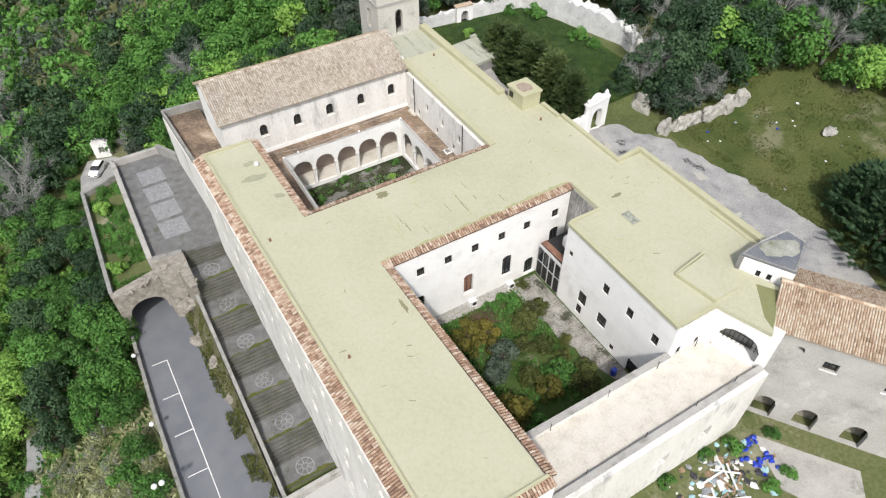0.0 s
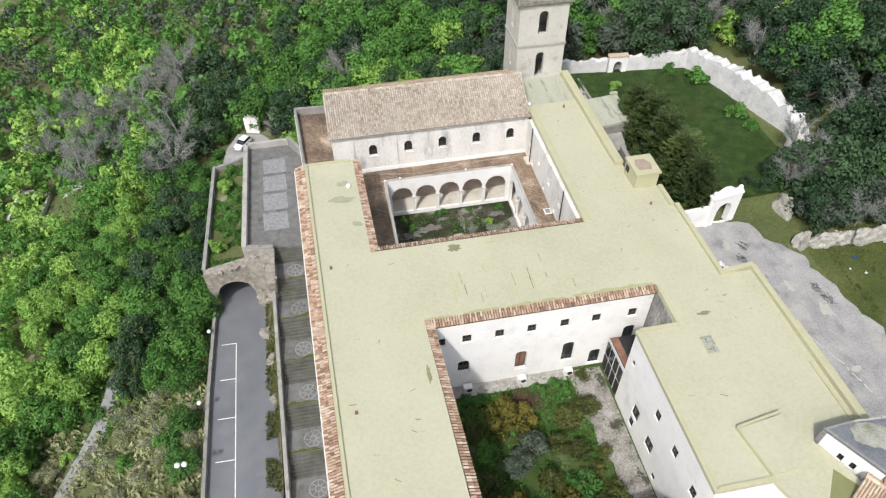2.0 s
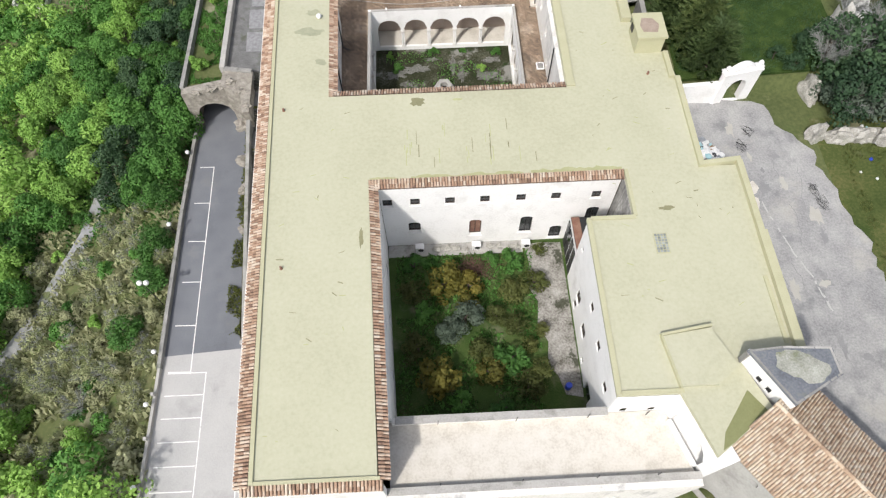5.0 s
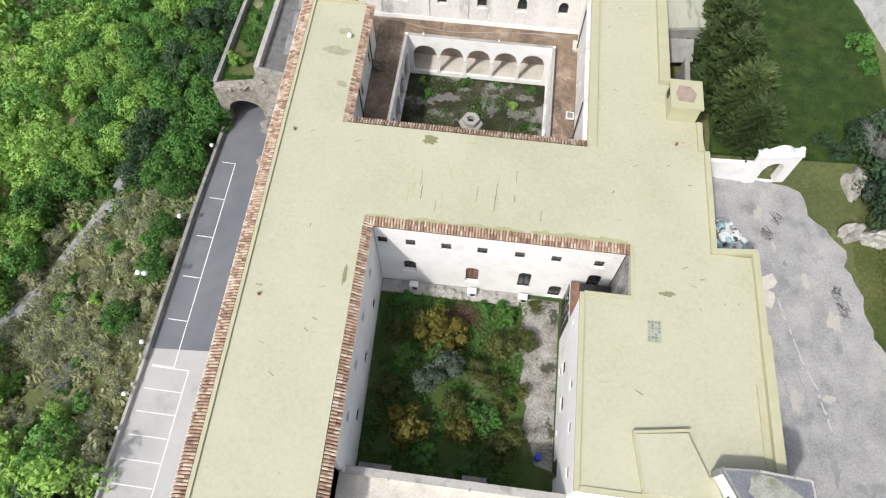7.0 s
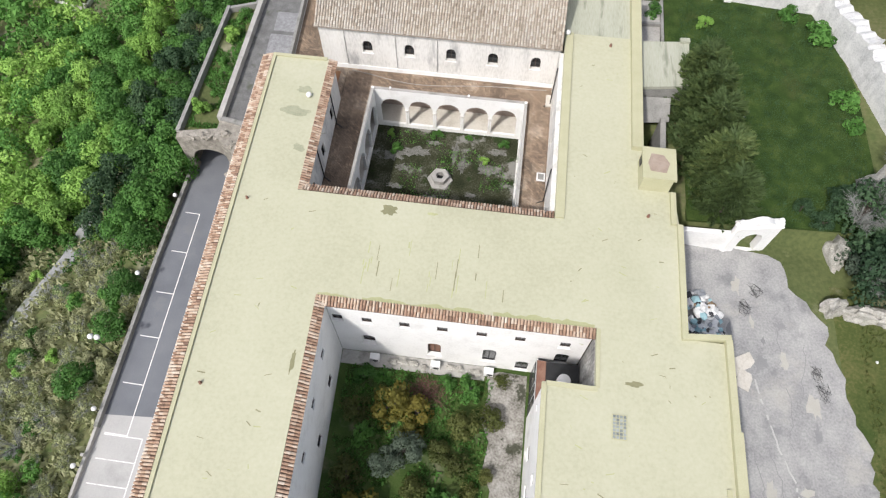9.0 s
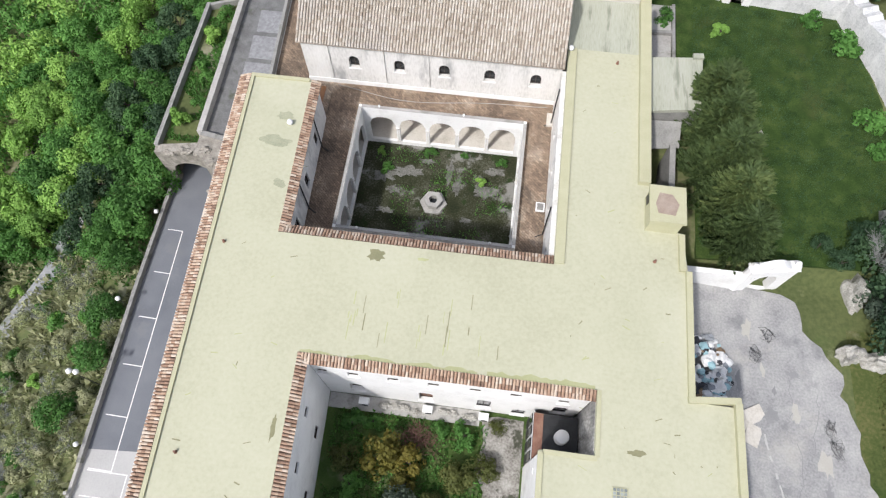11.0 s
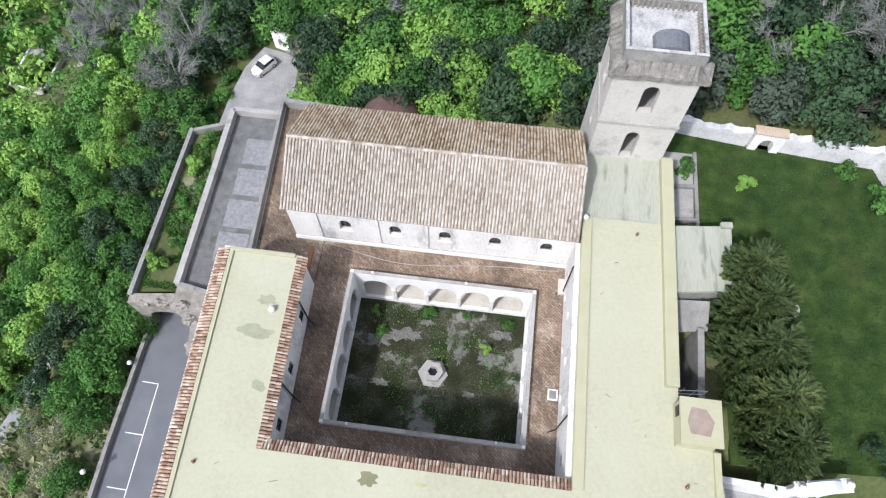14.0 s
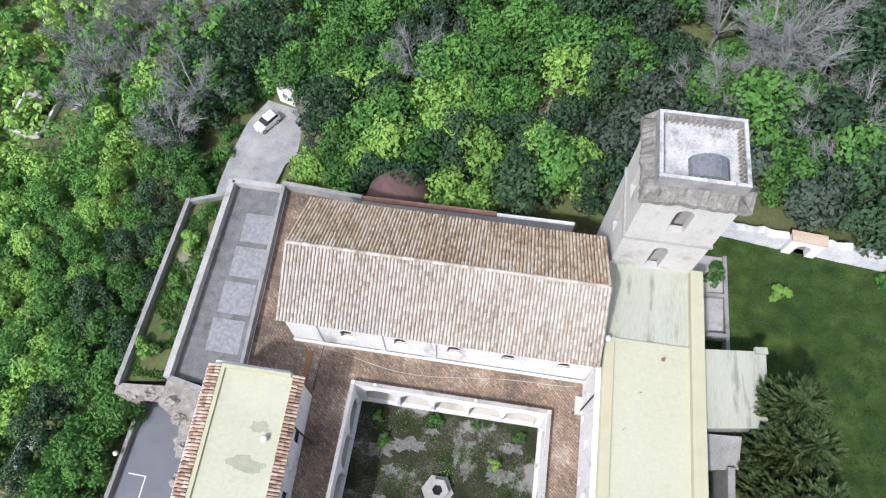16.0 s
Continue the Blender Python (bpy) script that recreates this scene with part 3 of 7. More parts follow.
# clay tile eaves
tile_strip(convent, (in_x(-24.4), -24.4, RZ + 0.1), (in_x(24.2), 24.2, RZ + 0.1), (west_x(-24.4), -24.4, RZ - 0.35), 3, seed=2)
tile_strip(convent, (0, 0, RZ + 0.02), (21.75, 0, RZ + 0.02), (0, -0.75, RZ - 0.3), 2, seed=3)
tile_strip(convent, (0.0, 0, RZ + 0.02), (garden_x(-24.2), -24.2, RZ + 0.02), (0.75, -0.02, RZ - 0.3), 2, seed=4)
tile_strip(convent, (-3.7, 9.3, RZ + 0.02), (18.1, 9.3, RZ + 0.02), (-3.7, 10.05, RZ - 0.3), 2, seed=5)
tile_strip(convent, (-3.7, 9.3, RZ + 0.02), (-4.15, 24.2, RZ + 0.02), (-2.95, 9.32, RZ - 0.3), 2, seed=6)
tile_strip(convent, (in_x(-24.2) - 0.6, -24.2, RZ + 0.02), (1.2, -24.2, RZ + 0.02), (in_x(-24.2) - 0.6, -24.85, RZ - 0.3), 2, seed=7)

# ---- church ----
church = thing("church", "long plastered church with weathered clay tile roof", "church")
CX0, CX1, CY0, CY1, EAVE, RIDGE = -6.3, 17.8, 28.5, 38.4, 11.1, 14.0
CHW = [(c - CX0, 1.0, 7.75, 9.35, True) for c in (-1.5, 2.8, 7.05, 11.3, 15.6)]
part("wall", wall_shape((CX1, CY0), (CX0, CY0), 0, EAVE, 0.6, [(CX1 - CX0 - o[0], *o[1:]) for o in CHW]), AGED, church)
for o in CHW:
    window(church, (CX1, CY0), (CX0, CY0), (CX1 - CX0 - o[0], *o[1:]), 0.35, DARKWOOD, bars=True)
part("wall", wall_shape((CX0, CY1), (CX1, CY1), -8, EAVE, 0.6), AGED, church)
for x, name in ((CX0, "gable_wall"), (CX1 - 0.6, "gable_wall")):
    g = Shape()
    n = [(x, CY0 + 0.6), (x + 0.6, CY0 + 0.6), (x + 0.6, CY1 - 0.6), (x, CY1 - 0.6)]
    g.prism(n, 0, EAVE)
    yc = (CY0 + CY1) / 2
    g.hexa([(x, CY0, EAVE), (x + 0.6, CY0, EAVE), (x + 0.6, CY1, EAVE), (x, CY1, EAVE)], [(x, yc - 0.05, RIDGE - 0.1), (x + 0.6, yc - 0.05, RIDGE - 0.1), (x + 0.6, yc + 0.05, RIDGE - 0.1), (x, yc + 0.05, RIDGE - 0.1)])
    part(name, g, WHITE if x < 0 else AGED, church)
for px in (-4.2, 1.0, 5.2):
    part("pilaster", Shape().box(px, CY0 - 0.12, 5.4, px + 0.45, CY0 + 0.002, EAVE - 0.25), AGED, church)
part("plinth", Shape().box(CX0, CY0 - 0.22, 5.4, CX1, CY0 - 0.13, 6.0), WHITE, church)
part("cornice", Shape().box(CX0 - 0.1, CY0 - 0.3, EAVE - 0.22, CX1, CY0 + 0.1, EAVE - 0.05), AGED, church)
RY = 33.25
tile_strip(church, (CX0 - 0.25, RY, RIDGE), (CX1 + 0.1, RY, RIDGE), (CX0 - 0.25, CY0 - 0.45, EAVE), 17, TILEOLD, 11, 0.27, "weathered pale grey-brown clay roof tiles", bed_mat=MORTARBED)
tile_strip(church, (CX1 + 0.1, RY, RIDGE), (CX0 - 0.25, RY, RIDGE), (CX1 + 0.1, CY1 + 0.4, EAVE), 14, TILEREAR, 12, 0.27, "ochre weathered clay roof tiles", bed_mat=MORTARBED)
rs = Shape()
for i in range(54):
    x = CX0 - 0.2 + i * 0.447
    rs.tube((x, RY, RIDGE + 0.02), (x + 0.47, RY, RIDGE + 0.03), 0.17, 0.14, 8)
part("ridge_tiles", rs, TILEOLD, church)

# church terrace, floors and courts
TZ = 5.5
cterr = Shape().prism([(-9.9, 24.2), (-3.8, 24.2), (-3.8, CY0 - 0.23), (CX0 - 0.01, CY0 - 0.23), (CX0 - 0.01, 42.4), (-10.9, 42.4)], TZ - 0.4, TZ)
setting("terrace_floor", cterr, BRICKFLOOR, "brown mossy brick terrace floor")
setting("terrace_floor", Shape().box(CX0, CY1, TZ - 3.4, CX1, 42.3, TZ - 2.0), STONE, "stone floor of the narrow lane behind the church")
church_walls = thing("terrace_wall", "lichened plaster retaining wall of the church terrace", "wall", kind="structure")
part("wall", Shape().bar((-9.75, 24.0), (-10.85, 42.6), 0.45, -12, TZ + 0.002), AGED, church_walls)
part("parapet", Shape().bar((-9.75, 24.4), (-10.85, 42.8), 0.3, TZ + 0.002, TZ + 0.9), GREYWALL, church_walls)
part("parapet", Shape().bar((-10.9, 42.6), (-3.4, 42.2), 0.4, -12, TZ + 1.0), GREYWALL, church_walls)
part("parapet", Shape().bar((-3.4, 42.2), (16.0, 42.5), 0.35, -12, TZ + 0.7), AGED, church_walls)
part("coping", Shape().bar((-3.4, 42.2), (9.0, 42.4), 0.5, TZ + 0.702, TZ + 0.8), RUST, church_walls)

# ---- cloister ----
cloister = thing("cloister", "white arcaded cloister under a brick roof terrace", "cloister")
AX0, AX1, AY0, AY1, PT, CG = -0.5, 15.0, 12.7, 25.3, 6.1, 0.3
AT = 0.283
for x0, y0, x1, y1 in ((-3.75, 9.9, 18.2, AY0 - AT), (-3.75, AY1 + AT, 18.2, CY0 - 0.23), (-3.75, AY0 - AT, AX0 - AT, AY1 + AT), (AX1 + AT, AY0 - AT, 18.2, AY1 + AT)):
    part("terrace_floor", Shape().box(x0, y0, TZ - 0.45, x1, y1, TZ), BRICKFLOOR, cloister, "brown mossy brick floor")


def arcade(p0, p1, n, top=None):
    L = (Vector(p1) - Vector(p0)).length
    w = (L - 0.7) / n
    ops = [(0.35 + w * (i + 0.5), w - 0.34, 0.82, 4.75, 0.95) for i in range(n)]
    part("arcade_wall", wall_shape(p0, p1, CG - 0.3, PT, 0.28, ops), WHITE, cloister)
    part("coping", Shape().bar(along(p0, p1, 0.003, 0.14), along(p0, p1, L - 0.003, 0.14), 0.3, PT + 0.002, PT + 0.05), top or CONCRETE, cloister)
    for i in range(1, n):
        c = along(p0, p1, 0.35 + w * i, 0.14)
        part("column", Shape().lathe((c.x, c.y, 0.82), [(0.24, 0), (0.24, 0.1), (0.19, 0.16), (0.16, 0.22), (0.15, 2.0), (0.2, 2.06), (0.27, 2.25), (0.27, 2.35)], 12), AGED, cloister, "weathered stone column")


arcade((AX1, AY1), (AX0, AY1), 5)
arcade((AX0, AY1), (AX0, AY0), 4)
arcade((AX1, AY0), (AX1, AY1), 4)
arcade((AX0, AY0), (AX1, AY0), 5, CONCRETE)
for x0, y0 in ((AX0 - 0.28, AY1), (AX1, AY1), (AX0 - 0.28, AY0 - 0.28), (AX1, AY0 - 0.28)):
    part("corner_pier", Shape().box(x0 + 0.002, y0 + 0.002, CG - 0.3, x0 + 0.278, y0 + 0.278, PT + 0.05), WHITE, cloister)
setting("court_floor", Shape().box(-3.7, 9.9, CG - 0.4, 18.2, 28.3, CG), COURT, "mossy cloister court with patches of bare paving")
# ceiling slabs in place of the vault, white to bounce light into the arcade
part("arcade_vault", Shape().box(-3.2, AY1 + AT, TZ - 0.6, 18.0, 27.98, TZ - 0.455), WHITE, cloister, "whitewashed arcade ceiling")
part("arcade_vault", Shape().box(15.4, 10.0, TZ - 0.6, 18.0, AY1 + AT - 0.01, TZ - 0.455), WHITE, cloister, "whitewashed arcade ceiling")
part("arcade_vault", Shape().box(-3.2, 10.0, TZ - 0.6, AX0 - 0.4, AY1 + AT - 0.01, TZ - 0.455), WHITE, cloister, "whitewashed arcade ceiling")
# floor slabs made pale so they bounce light up under the arches
for q in ((-3.2, AY1 + AT, 18.0, 27.9), (AX1 + AT, 10.0, 18.0, AY1 + AT - 0.01), (-3.2, 10.0, AX0 - AT, AY1 + AT - 0.01), (AX0 - AT + 0.01, 10.0, AX1 + AT - 0.01, AY0 - AT)):
    part("arcade_bounce_floor", Shape().box(q[0], q[1], CG, q[2], q[3], CG + 0.5), SANDFLOOR, cloister, "arcade floor slab made pale to bounce light upwards")
part("arcade_back_wall", Shape().box(-3.2, 28.0, CG, 18.0, 28.25, TZ - 0.61), WHITE, cloister)
part("arcade_dado", Shape().box(-3.2, 27.9, CG + 0.51, 18.0, 27.99, 3.0), material("red_brown_dado", [(0.22, 0.17, 0.145), (0.34, 0.28, 0.245), (0.42, 0.37, 0.34)], 0.6, 0.92, 0.2), cloister, "faded red-brown painted dado")

well = thing("well", "octagonal carved stone well on a stepped base", "well", at=(7.2, 18.9, CG))
part("base_step", Shape().lathe((0, 0, 0), [(1.35, 0), (1.35, 0.18), (1.3, 0.2)], 6), CONCRETE, well)
ring = Shape().lathe((0, 0, 0.2), [(0.85, 0), (0.85, 0.5), (0.95, 0.55), (0.95, 0.68), (0.45, 0.68), (0.45, 0.05)], 6)
part("well_head", ring, CONCRETE, well)
part("well_shaft", Shape().lathe((0, 0, 0.26), [(0.44, 0), (0.44, 0.02)], 12), GLASS, well, "dark water in the shaft")

# ---- bell tower ----
tower = thing("bell_tower", "square plastered bell tower with a ruined parapet top", "tower")
TX0, TX1, TY0, TY1 = 18.3, 24.5, 36.8, 42.6
for p0, p1, ops in (
    ((TX1, TY0), (TX0, TY0), [(3.1, 1.1, 11.0, 14.4, True), (3.1, 1.2, 16.9, 19.9, True)]),
    ((TX0, TY0 + 0.6), (TX0, TY1 - 0.6), [(2.3, 1.1, 11.5, 14.2, True), (2.3, 1.2, 16.9, 19.9, True)]),
    ((TX0, TY1), (TX1, TY1), [(3.1, 1.2, 16.9, 19.9, True)]),
    ((TX1, TY1 - 0.6), (TX1, TY0 + 0.6), [(2.3, 1.2, 16.9, 19.9, True)]),
):
    part("wall", wall_shape(p0, p1, -6 if ops[0][2] > 16 else 0, 21.0, 0.6, ops), TOWERP, tower)
part("floor", Shape().box(TX0 + 0.6, TY0 + 0.6, 15.3, TX1 - 0.6, TY1 - 0.6, 15.6), CONCRETE, tower)
part("floor", Shape().box(TX0 + 0.6, TY0 + 0.6, 10.2, TX1 - 0.6, TY1 - 0.6, 10.5), CONCRETE, tower)
for z, o, h, mat in ((15.3, 0.12, 0.3, CONCRETE), (20.75, 0.2, 0.25, STONE)):
    for q in ((TX0 - o, TY0 - o, TX1 + o, TY0 - 0.002), (TX0 - o, TY1 + 0.002, TX1 + o, TY1 + o), (TX0 - o, TY0 - 0.002, TX0 - 0.002, TY1 + 0.002), (TX1 + 0.002, TY0 - 0.002, TX1 + o, TY1 + 0.002)):
        part("string_course", Shape().box(q[0], q[1], z, q[2], q[3], z + h), mat, tower)
corn = Shape()
cr = random.Random(8)
for (ax, ay), (bx, by) in (((TX0 - 0.45, TY0 - 0.45), (TX1 + 0.45, TY0 - 0.45)), ((TX1 + 0.45, TY0 - 0.45), (TX1 + 0.45, TY1 + 0.45)), ((TX1 + 0.45, TY1 + 0.45), (TX0 - 0.45, TY1 + 0.45)), ((TX0 - 0.45, TY1 + 0.45), (TX0 - 0.45, TY0 - 0.45))):
    a, b = Vector((ax, ay)), Vector((bx, by))
    d = (b - a).normalized()
    inn = Vector((-d.y, d.x))
    last = None
    for i in range(25):
        q = a.lerp(b, i / 24)
        cur = (q + inn * cr.uniform(-0.06, 0.12), 21.0 + cr.uniform(-0.05, 0.12), q + inn * cr.uniform(0.5, 0.6), 22.35 + cr.uniform(-0.15, 0.15))
        if last:
            corn.hexa([(*last[0], 20.98), (*cur[0], 20.98), (*(cur[2] + inn * 0.4), 20.98), (*(last[2] + inn * 0.4), 20.98)], [(*last[0], last[1] + 0.35), (*cur[0], cur[1] + 0.35), (*(cur[2] + inn * 0.4), cur[3]), (*(last[2] + inn * 0.4), last[3])])
        last = cur
corn.weld = True
part("cornice", corn, RUBBLE, tower, "crumbling rubble cornice")
part("platform_bed", Shape().box(TX0 + 0.3, TY0 + 0.3, 21.0, TX1 - 0.3, TY1 - 0.3, 22.3), STONE, tower)
part("platform", Shape().box(TX0 + 0.35, TY0 + 0.35, 22.3, TX1 - 0.35, TY1 - 0.35, 22.4), PLATFORM, tower, "whitewashed flat platform")
for p0, p1 in (((TX0 + 0.25, TY0 + 0.38), (TX1 - 0.25, TY0 + 0.38)), ((TX0 + 0.25, TY1 - 0.38), (TX1 - 0.25, TY1 - 0.38)), ((TX0 + 0.38, TY0 + 0.52), (TX0 + 0.38, TY1 - 0.52)), ((TX1 - 0.38, TY0 + 0.52), (TX1 - 0.38, TY1 - 0.52))):
    pr = Shape()
    for i in range(12):
        u0, u1 = Vector(p0).lerp(Vector(p1), i / 12), Vector(p0).lerp(Vector(p1), (i + 1) / 12)
        pr.bar(u0, u1, 0.26, 22.2, (23.05 + 0.3 * noise.noise(Vector((u0.x * 1.7, u0.y * 1.7, 1))), 23.05 + 0.3 * noise.noise(Vector((u1.x * 1.7, u1.y * 1.7, 1)))))
    pr.weld = True
    part("parapet", pr, GREYWALL, tower)
    part("coping", Shape().bar(p0, p1, 0.24, 23.16, 23.2), PLATFORM, tower)
for p0, p1 in (((TX0 + 0.7, TY0 + 0.62), (TX1 - 0.7, TY0 + 0.62)), ((TX0 + 0.7, TY1 - 0.62), (TX1 - 0.7, TY1 - 0.62)), ((TX1 - 0.62, TY0 + 0.8), (TX1 - 0.62, TY1 - 0.8))):
    for i in range(13):
        q = Vector(p0).lerp(Vector(p1), (i + 0.5) / 13)
        part("baluster", Shape().lathe((q.x, q.y, 22.4), [(0.1, 0), (0.07, 0.1), (0.1, 0.3), (0.06, 0.55), (0.09, 0.62)], 6), STONE, tower)
dome = Shape()
dome.weld = True
for i in range(8):
    a0, a1 = math.pi * i / 8, math.pi * (i + 1) / 8
    q = [(21.9 + 1.3 * math.cos(a), 22.4 + 0.9 * math.sin(a)) for a in (a0, a1)]
    dome.hexa([(q[1][0], 37.5, 22.4), (q[0][0], 37.5, 22.4), (q[0][0], 39.2, 22.4), (q[1][0], 39.2, 22.4)], [(q[1][0], 37.5, q[1][1]), (q[0][0], 37.5, q[0][1]), (q[0][0], 39.2, q[0][1]), (q[1][0], 39.2, q[1][1])])
part("stair_hood", dome, SLATE, tower, "dark vaulted stair hood")

# ---- south terrace and east end ----
sterr = thing("south_terrace", "raised terrace with a pale sandy floor between plaster walls", "terrace")
part("floor", Shape().prism([(1.3, -24.3), (23.9, -24.0), (22.6, -19.4), (1.2, -19.4)], 5.8, 6.3), SANDFLOOR, sterr, "pale sandy mortar floor with moss specks")
part("wall", wall_shape((1.5, -19.2), (17.99, -19.2), -0.8, 7.0, 0.45), AGED, sterr)
part("coping", Shape().bar((1.75, -19.42), (18.0, -19.42), 0.6, 7.002, 7.1), CONCRETE, sterr)
part("wall", wall_shape((24.2, -24.6), (1.1, -24.75), -3.2, 6.7, -0.5, [(u, 1.6, 1.0, 2.8, False) for u in (6.0, 11.0)]), AGED, sterr)
part("coping", Shape().bar((1.1, -24.5), (24.2, -24.35), 0.55, 6.702, 6.8), CONCRETE, sterr)
part("wall", wall_shape((18.03, -19.36), (22.9, -19.36), 5.0, RZ - 0.42, -0.05, [(1.2, 0.5, 6.4, 7.3, True), (3.4, 0.5, 6.4, 7.2, True)]), WHITE, sterr)
for u in (5.0, 11.0, 16.5, 21.0):
    part("tie_rod", Shape().tube((u, -24.2, 6.5), (u + 0.05, -24.15, 7.5), 0.035, 0.03, 6), IRON, sterr)
    part("tie_rod", Shape().tube((u, -19.75, 6.5), (u + 0.05, -19.7, 7.5), 0.035, 0.03, 6), IRON, sterr)
arch = thing("terrace_arch", "thick white arched wall closing the terrace with an iron lattice", "arch")
part("arch_wall", wall_shape((24.3, -24.5), (22.5, -19.25), 3.0, 10.35, 1.5, [(2.75, 3.7, 6.3, 9.3, 0.75)]), WHITE, arch)
lat = Shape()
for i in range(10):
    q = along((24.3, -24.5), (22.5, -19.25), 0.95 + i * 0.41, 1.35)
    lat.tube((q.x, q.y, 6.2), (q.x, q.y, 9.3), 0.03, 0.03, 5)
for z in (6.8, 7.6, 8.4):
    a, b = along((24.3, -24.5), (22.5, -19.25), 0.9, 1.35), along((24.3, -24.5), (22.5, -19.25), 4.6, 1.35)
    lat.tube((a.x, a.y, z), (b.x, b.y, z), 0.03, 0.03, 5)
part("lattice", lat, IRON, arch)
a, b = along((24.3, -24.5), (22.5, -19.25), 0.9, 1.9), along((24.3, -24.5), (22.5, -19.25), 4.6, 1.9)
part("back_panel", Shape().bar(a, b, 0.1, 6.0, 9.4), GREYWALL, arch)
part("threshold", Shape().bar(along((24.3, -24.5), (22.5, -19.25), 0.9, -0.15), along((24.3, -24.5), (22.5, -19.25), 4.6, -0.15), 0.3, 6.302, 6.75), WHITE, arch)

# dark green wedge laid over the roof paint beside the annex gable
setting("roof_mark", Shape().prism([(27.2, -19.3), (24.9, -22.2), (24.5, -23.4), (25.3, -22.95), (28.3, -20.85)], RZ - 0.02, RZ + 0.006), DEEPGREEN, "dark green wedge on the roof", "stain")
bast = thing("bastion", "small white turret with a grey slate top and slit windows", "turret")
BA, BB, BC, BD, BE = (27.1, -16.95), (29.6, -16.8), (33.1, -17.0), (33.25, -19.0), (29.4, -21.0)
ring5 = [BA, BE, BD, BC, BB]
for i, (p, q) in enumerate(zip(ring5, ring5[1:] + ring5[:1])):
    L = (Vector(q) - Vector(p)).length
    ops = [(L * 0.42, 0.4, 10.7, 11.5, False), (L * 0.62, 0.4, 10.7, 11.5, False)] if i == 0 else []
    part("wall", wall_shape(q, p, -3, 12.5, 0.35, [(L - o[0], *o[1:]) for o in ops]), WHITE if i < 1 else GREYWALL, bast)
    for o in ops:
        window(bast, q, p, (L - o[0], *o[1:]), 0.15, IRON, sill=False)
cx = sum(p[0] for p in ring5) / 5
cy = sum(p[1] for p in ring5) / 5
grow = lambda k: [(cx + (p[0] - cx) * k, cy + (p[1] - cy) * k) for p in (BE, BD, BC, BB, BA)]
part("roof_slab", Shape().prism(grow(1.0), 12.5, 12.7), SLATE, bast, "lichened grey slate slab")
_blob = []
for i in range(26):
    t = 2 * math.pi * i / 26
    r = 1 + 0.28 * noise.noise(Vector((3 * math.cos(t), 3 * math.sin(t), 4.4)))
    _blob.append((cx + 0.1 + 1.75 * r * math.cos(t) - 0.25 * r * math.sin(t), cy - 0.1 + 1.15 * r * math.sin(t) - 0.3 * r * math.cos(t)))
part("roof_patch", Shape().prism(_blob, 12.7, 12.73), LICHEN, bast, "lichened pale screed")
for k, (p, q) in enumerate(zip(grow(0.95), grow(0.95)[1:] + grow(0.95)[:1])):
    rim = Shape()
    for i in range(12):
        u0, u1 = Vector(p).lerp(Vector(q), i / 12), Vector(p).lerp(Vector(q), (i + 1) / 12)
        rim.bar(u0, u1, 0.15, 12.65, (12.75 + 0.1 * noise.noise(Vector((i * 0.7, k, 0.5))), 12.75 + 0.1 * noise.noise(Vector((i * 0.7 + 0.7, k, 0.5)))))
    rim.weld = True
    part("rim", rim, CONCRETE if k in (1, 2) else GREYWALL, bast, "broken cement rim")

annex = thing("annex", "grey plastered annex with arches and a clay tile roof", "building")
UX, VX = Vector((0.575, -0.818)), Vector((0.818, 0.575))
W0 = Vector((25.5, -22.9))
P = lambda u, v: tuple(W0 + UX * u + VX * v)
FW = [(20 - 2.8, 1.9, -2.4, 0.6, True), (20 - 6.5, 1.9, -2.4, 0.6, True), (20 - 10.7, 1.9, -2.4, 0.6, True), (20 - 5.6, 1.2, 6.7, 7.8, False), (20 - 10.5, 1.0, 6.2, 7.3, False), (20 - 2.9, 0.7, 7.9, 8.6, True)]
part("wall", wall_shape(P(20, 0), P(0, 0), -3, 9.9, 0.5, FW), FACADE, annex)
for o in FW[3:5]:
    window(annex, P(20, 0), P(0, 0), o, 0.25)
for o in FW[:3]:
    c = P(20 - o[0], 0.9)
    part("arch_recess", Shape().bar(P(20 - o[0] - 1.2, 1.6), P(20 - o[0] + 1.2, 1.6), 0.2, -3, 1.0), STONE, annex)
part("gable_wall", wall_shape(P(0, 0.01), P(0, 7.6), -3, 9.9, -0.5), AGED, annex)
part("wall", wall_shape(P(0, 7.6), P(20, 7.6), -3, 9.9, 0.5), AGED, annex)
g = Shape()
g.hexa([(*P(0, 0), 9.9), (*P(0.4, 0), 9.9), (*P(0.4, 7.6), 9.9), (*P(0, 7.6), 9.9)], [(*P(0, 3.7), 11.7), (*P(0.4, 3.7), 11.7), (*P(0.4, 3.9), 11.7), (*P(0, 3.9), 11.7)])
part("gable", g, WHITE, annex)
tile_strip(annex, (*P(20, 3.8), 11.9), (*P(-0.2, 3.8), 11.9), (*P(20, -0.35), 9.95), 13, TILESUN, 21, 0.21, "sun-bleached clay roof tiles", bed_mat=MORTARBED)
tile_strip(annex, (*P(-0.2, 3.8), 11.9), (*P(20, 3.8), 11.9), (*P(-0.2, 7.95), 9.95), 13, TILESUN, 22, 0.21, "sun-bleached clay roof tiles", bed_mat=MORTARBED)
rs = Shape()
for i in range(44):
    rs.tube((*P(i * 0.455 - 0.2, 3.8), 11.93), (*P(i * 0.455 + 0.28, 3.8), 11.94), 0.17, 0.14, 8)
part("ridge_tiles", rs, TILESUN, annex)

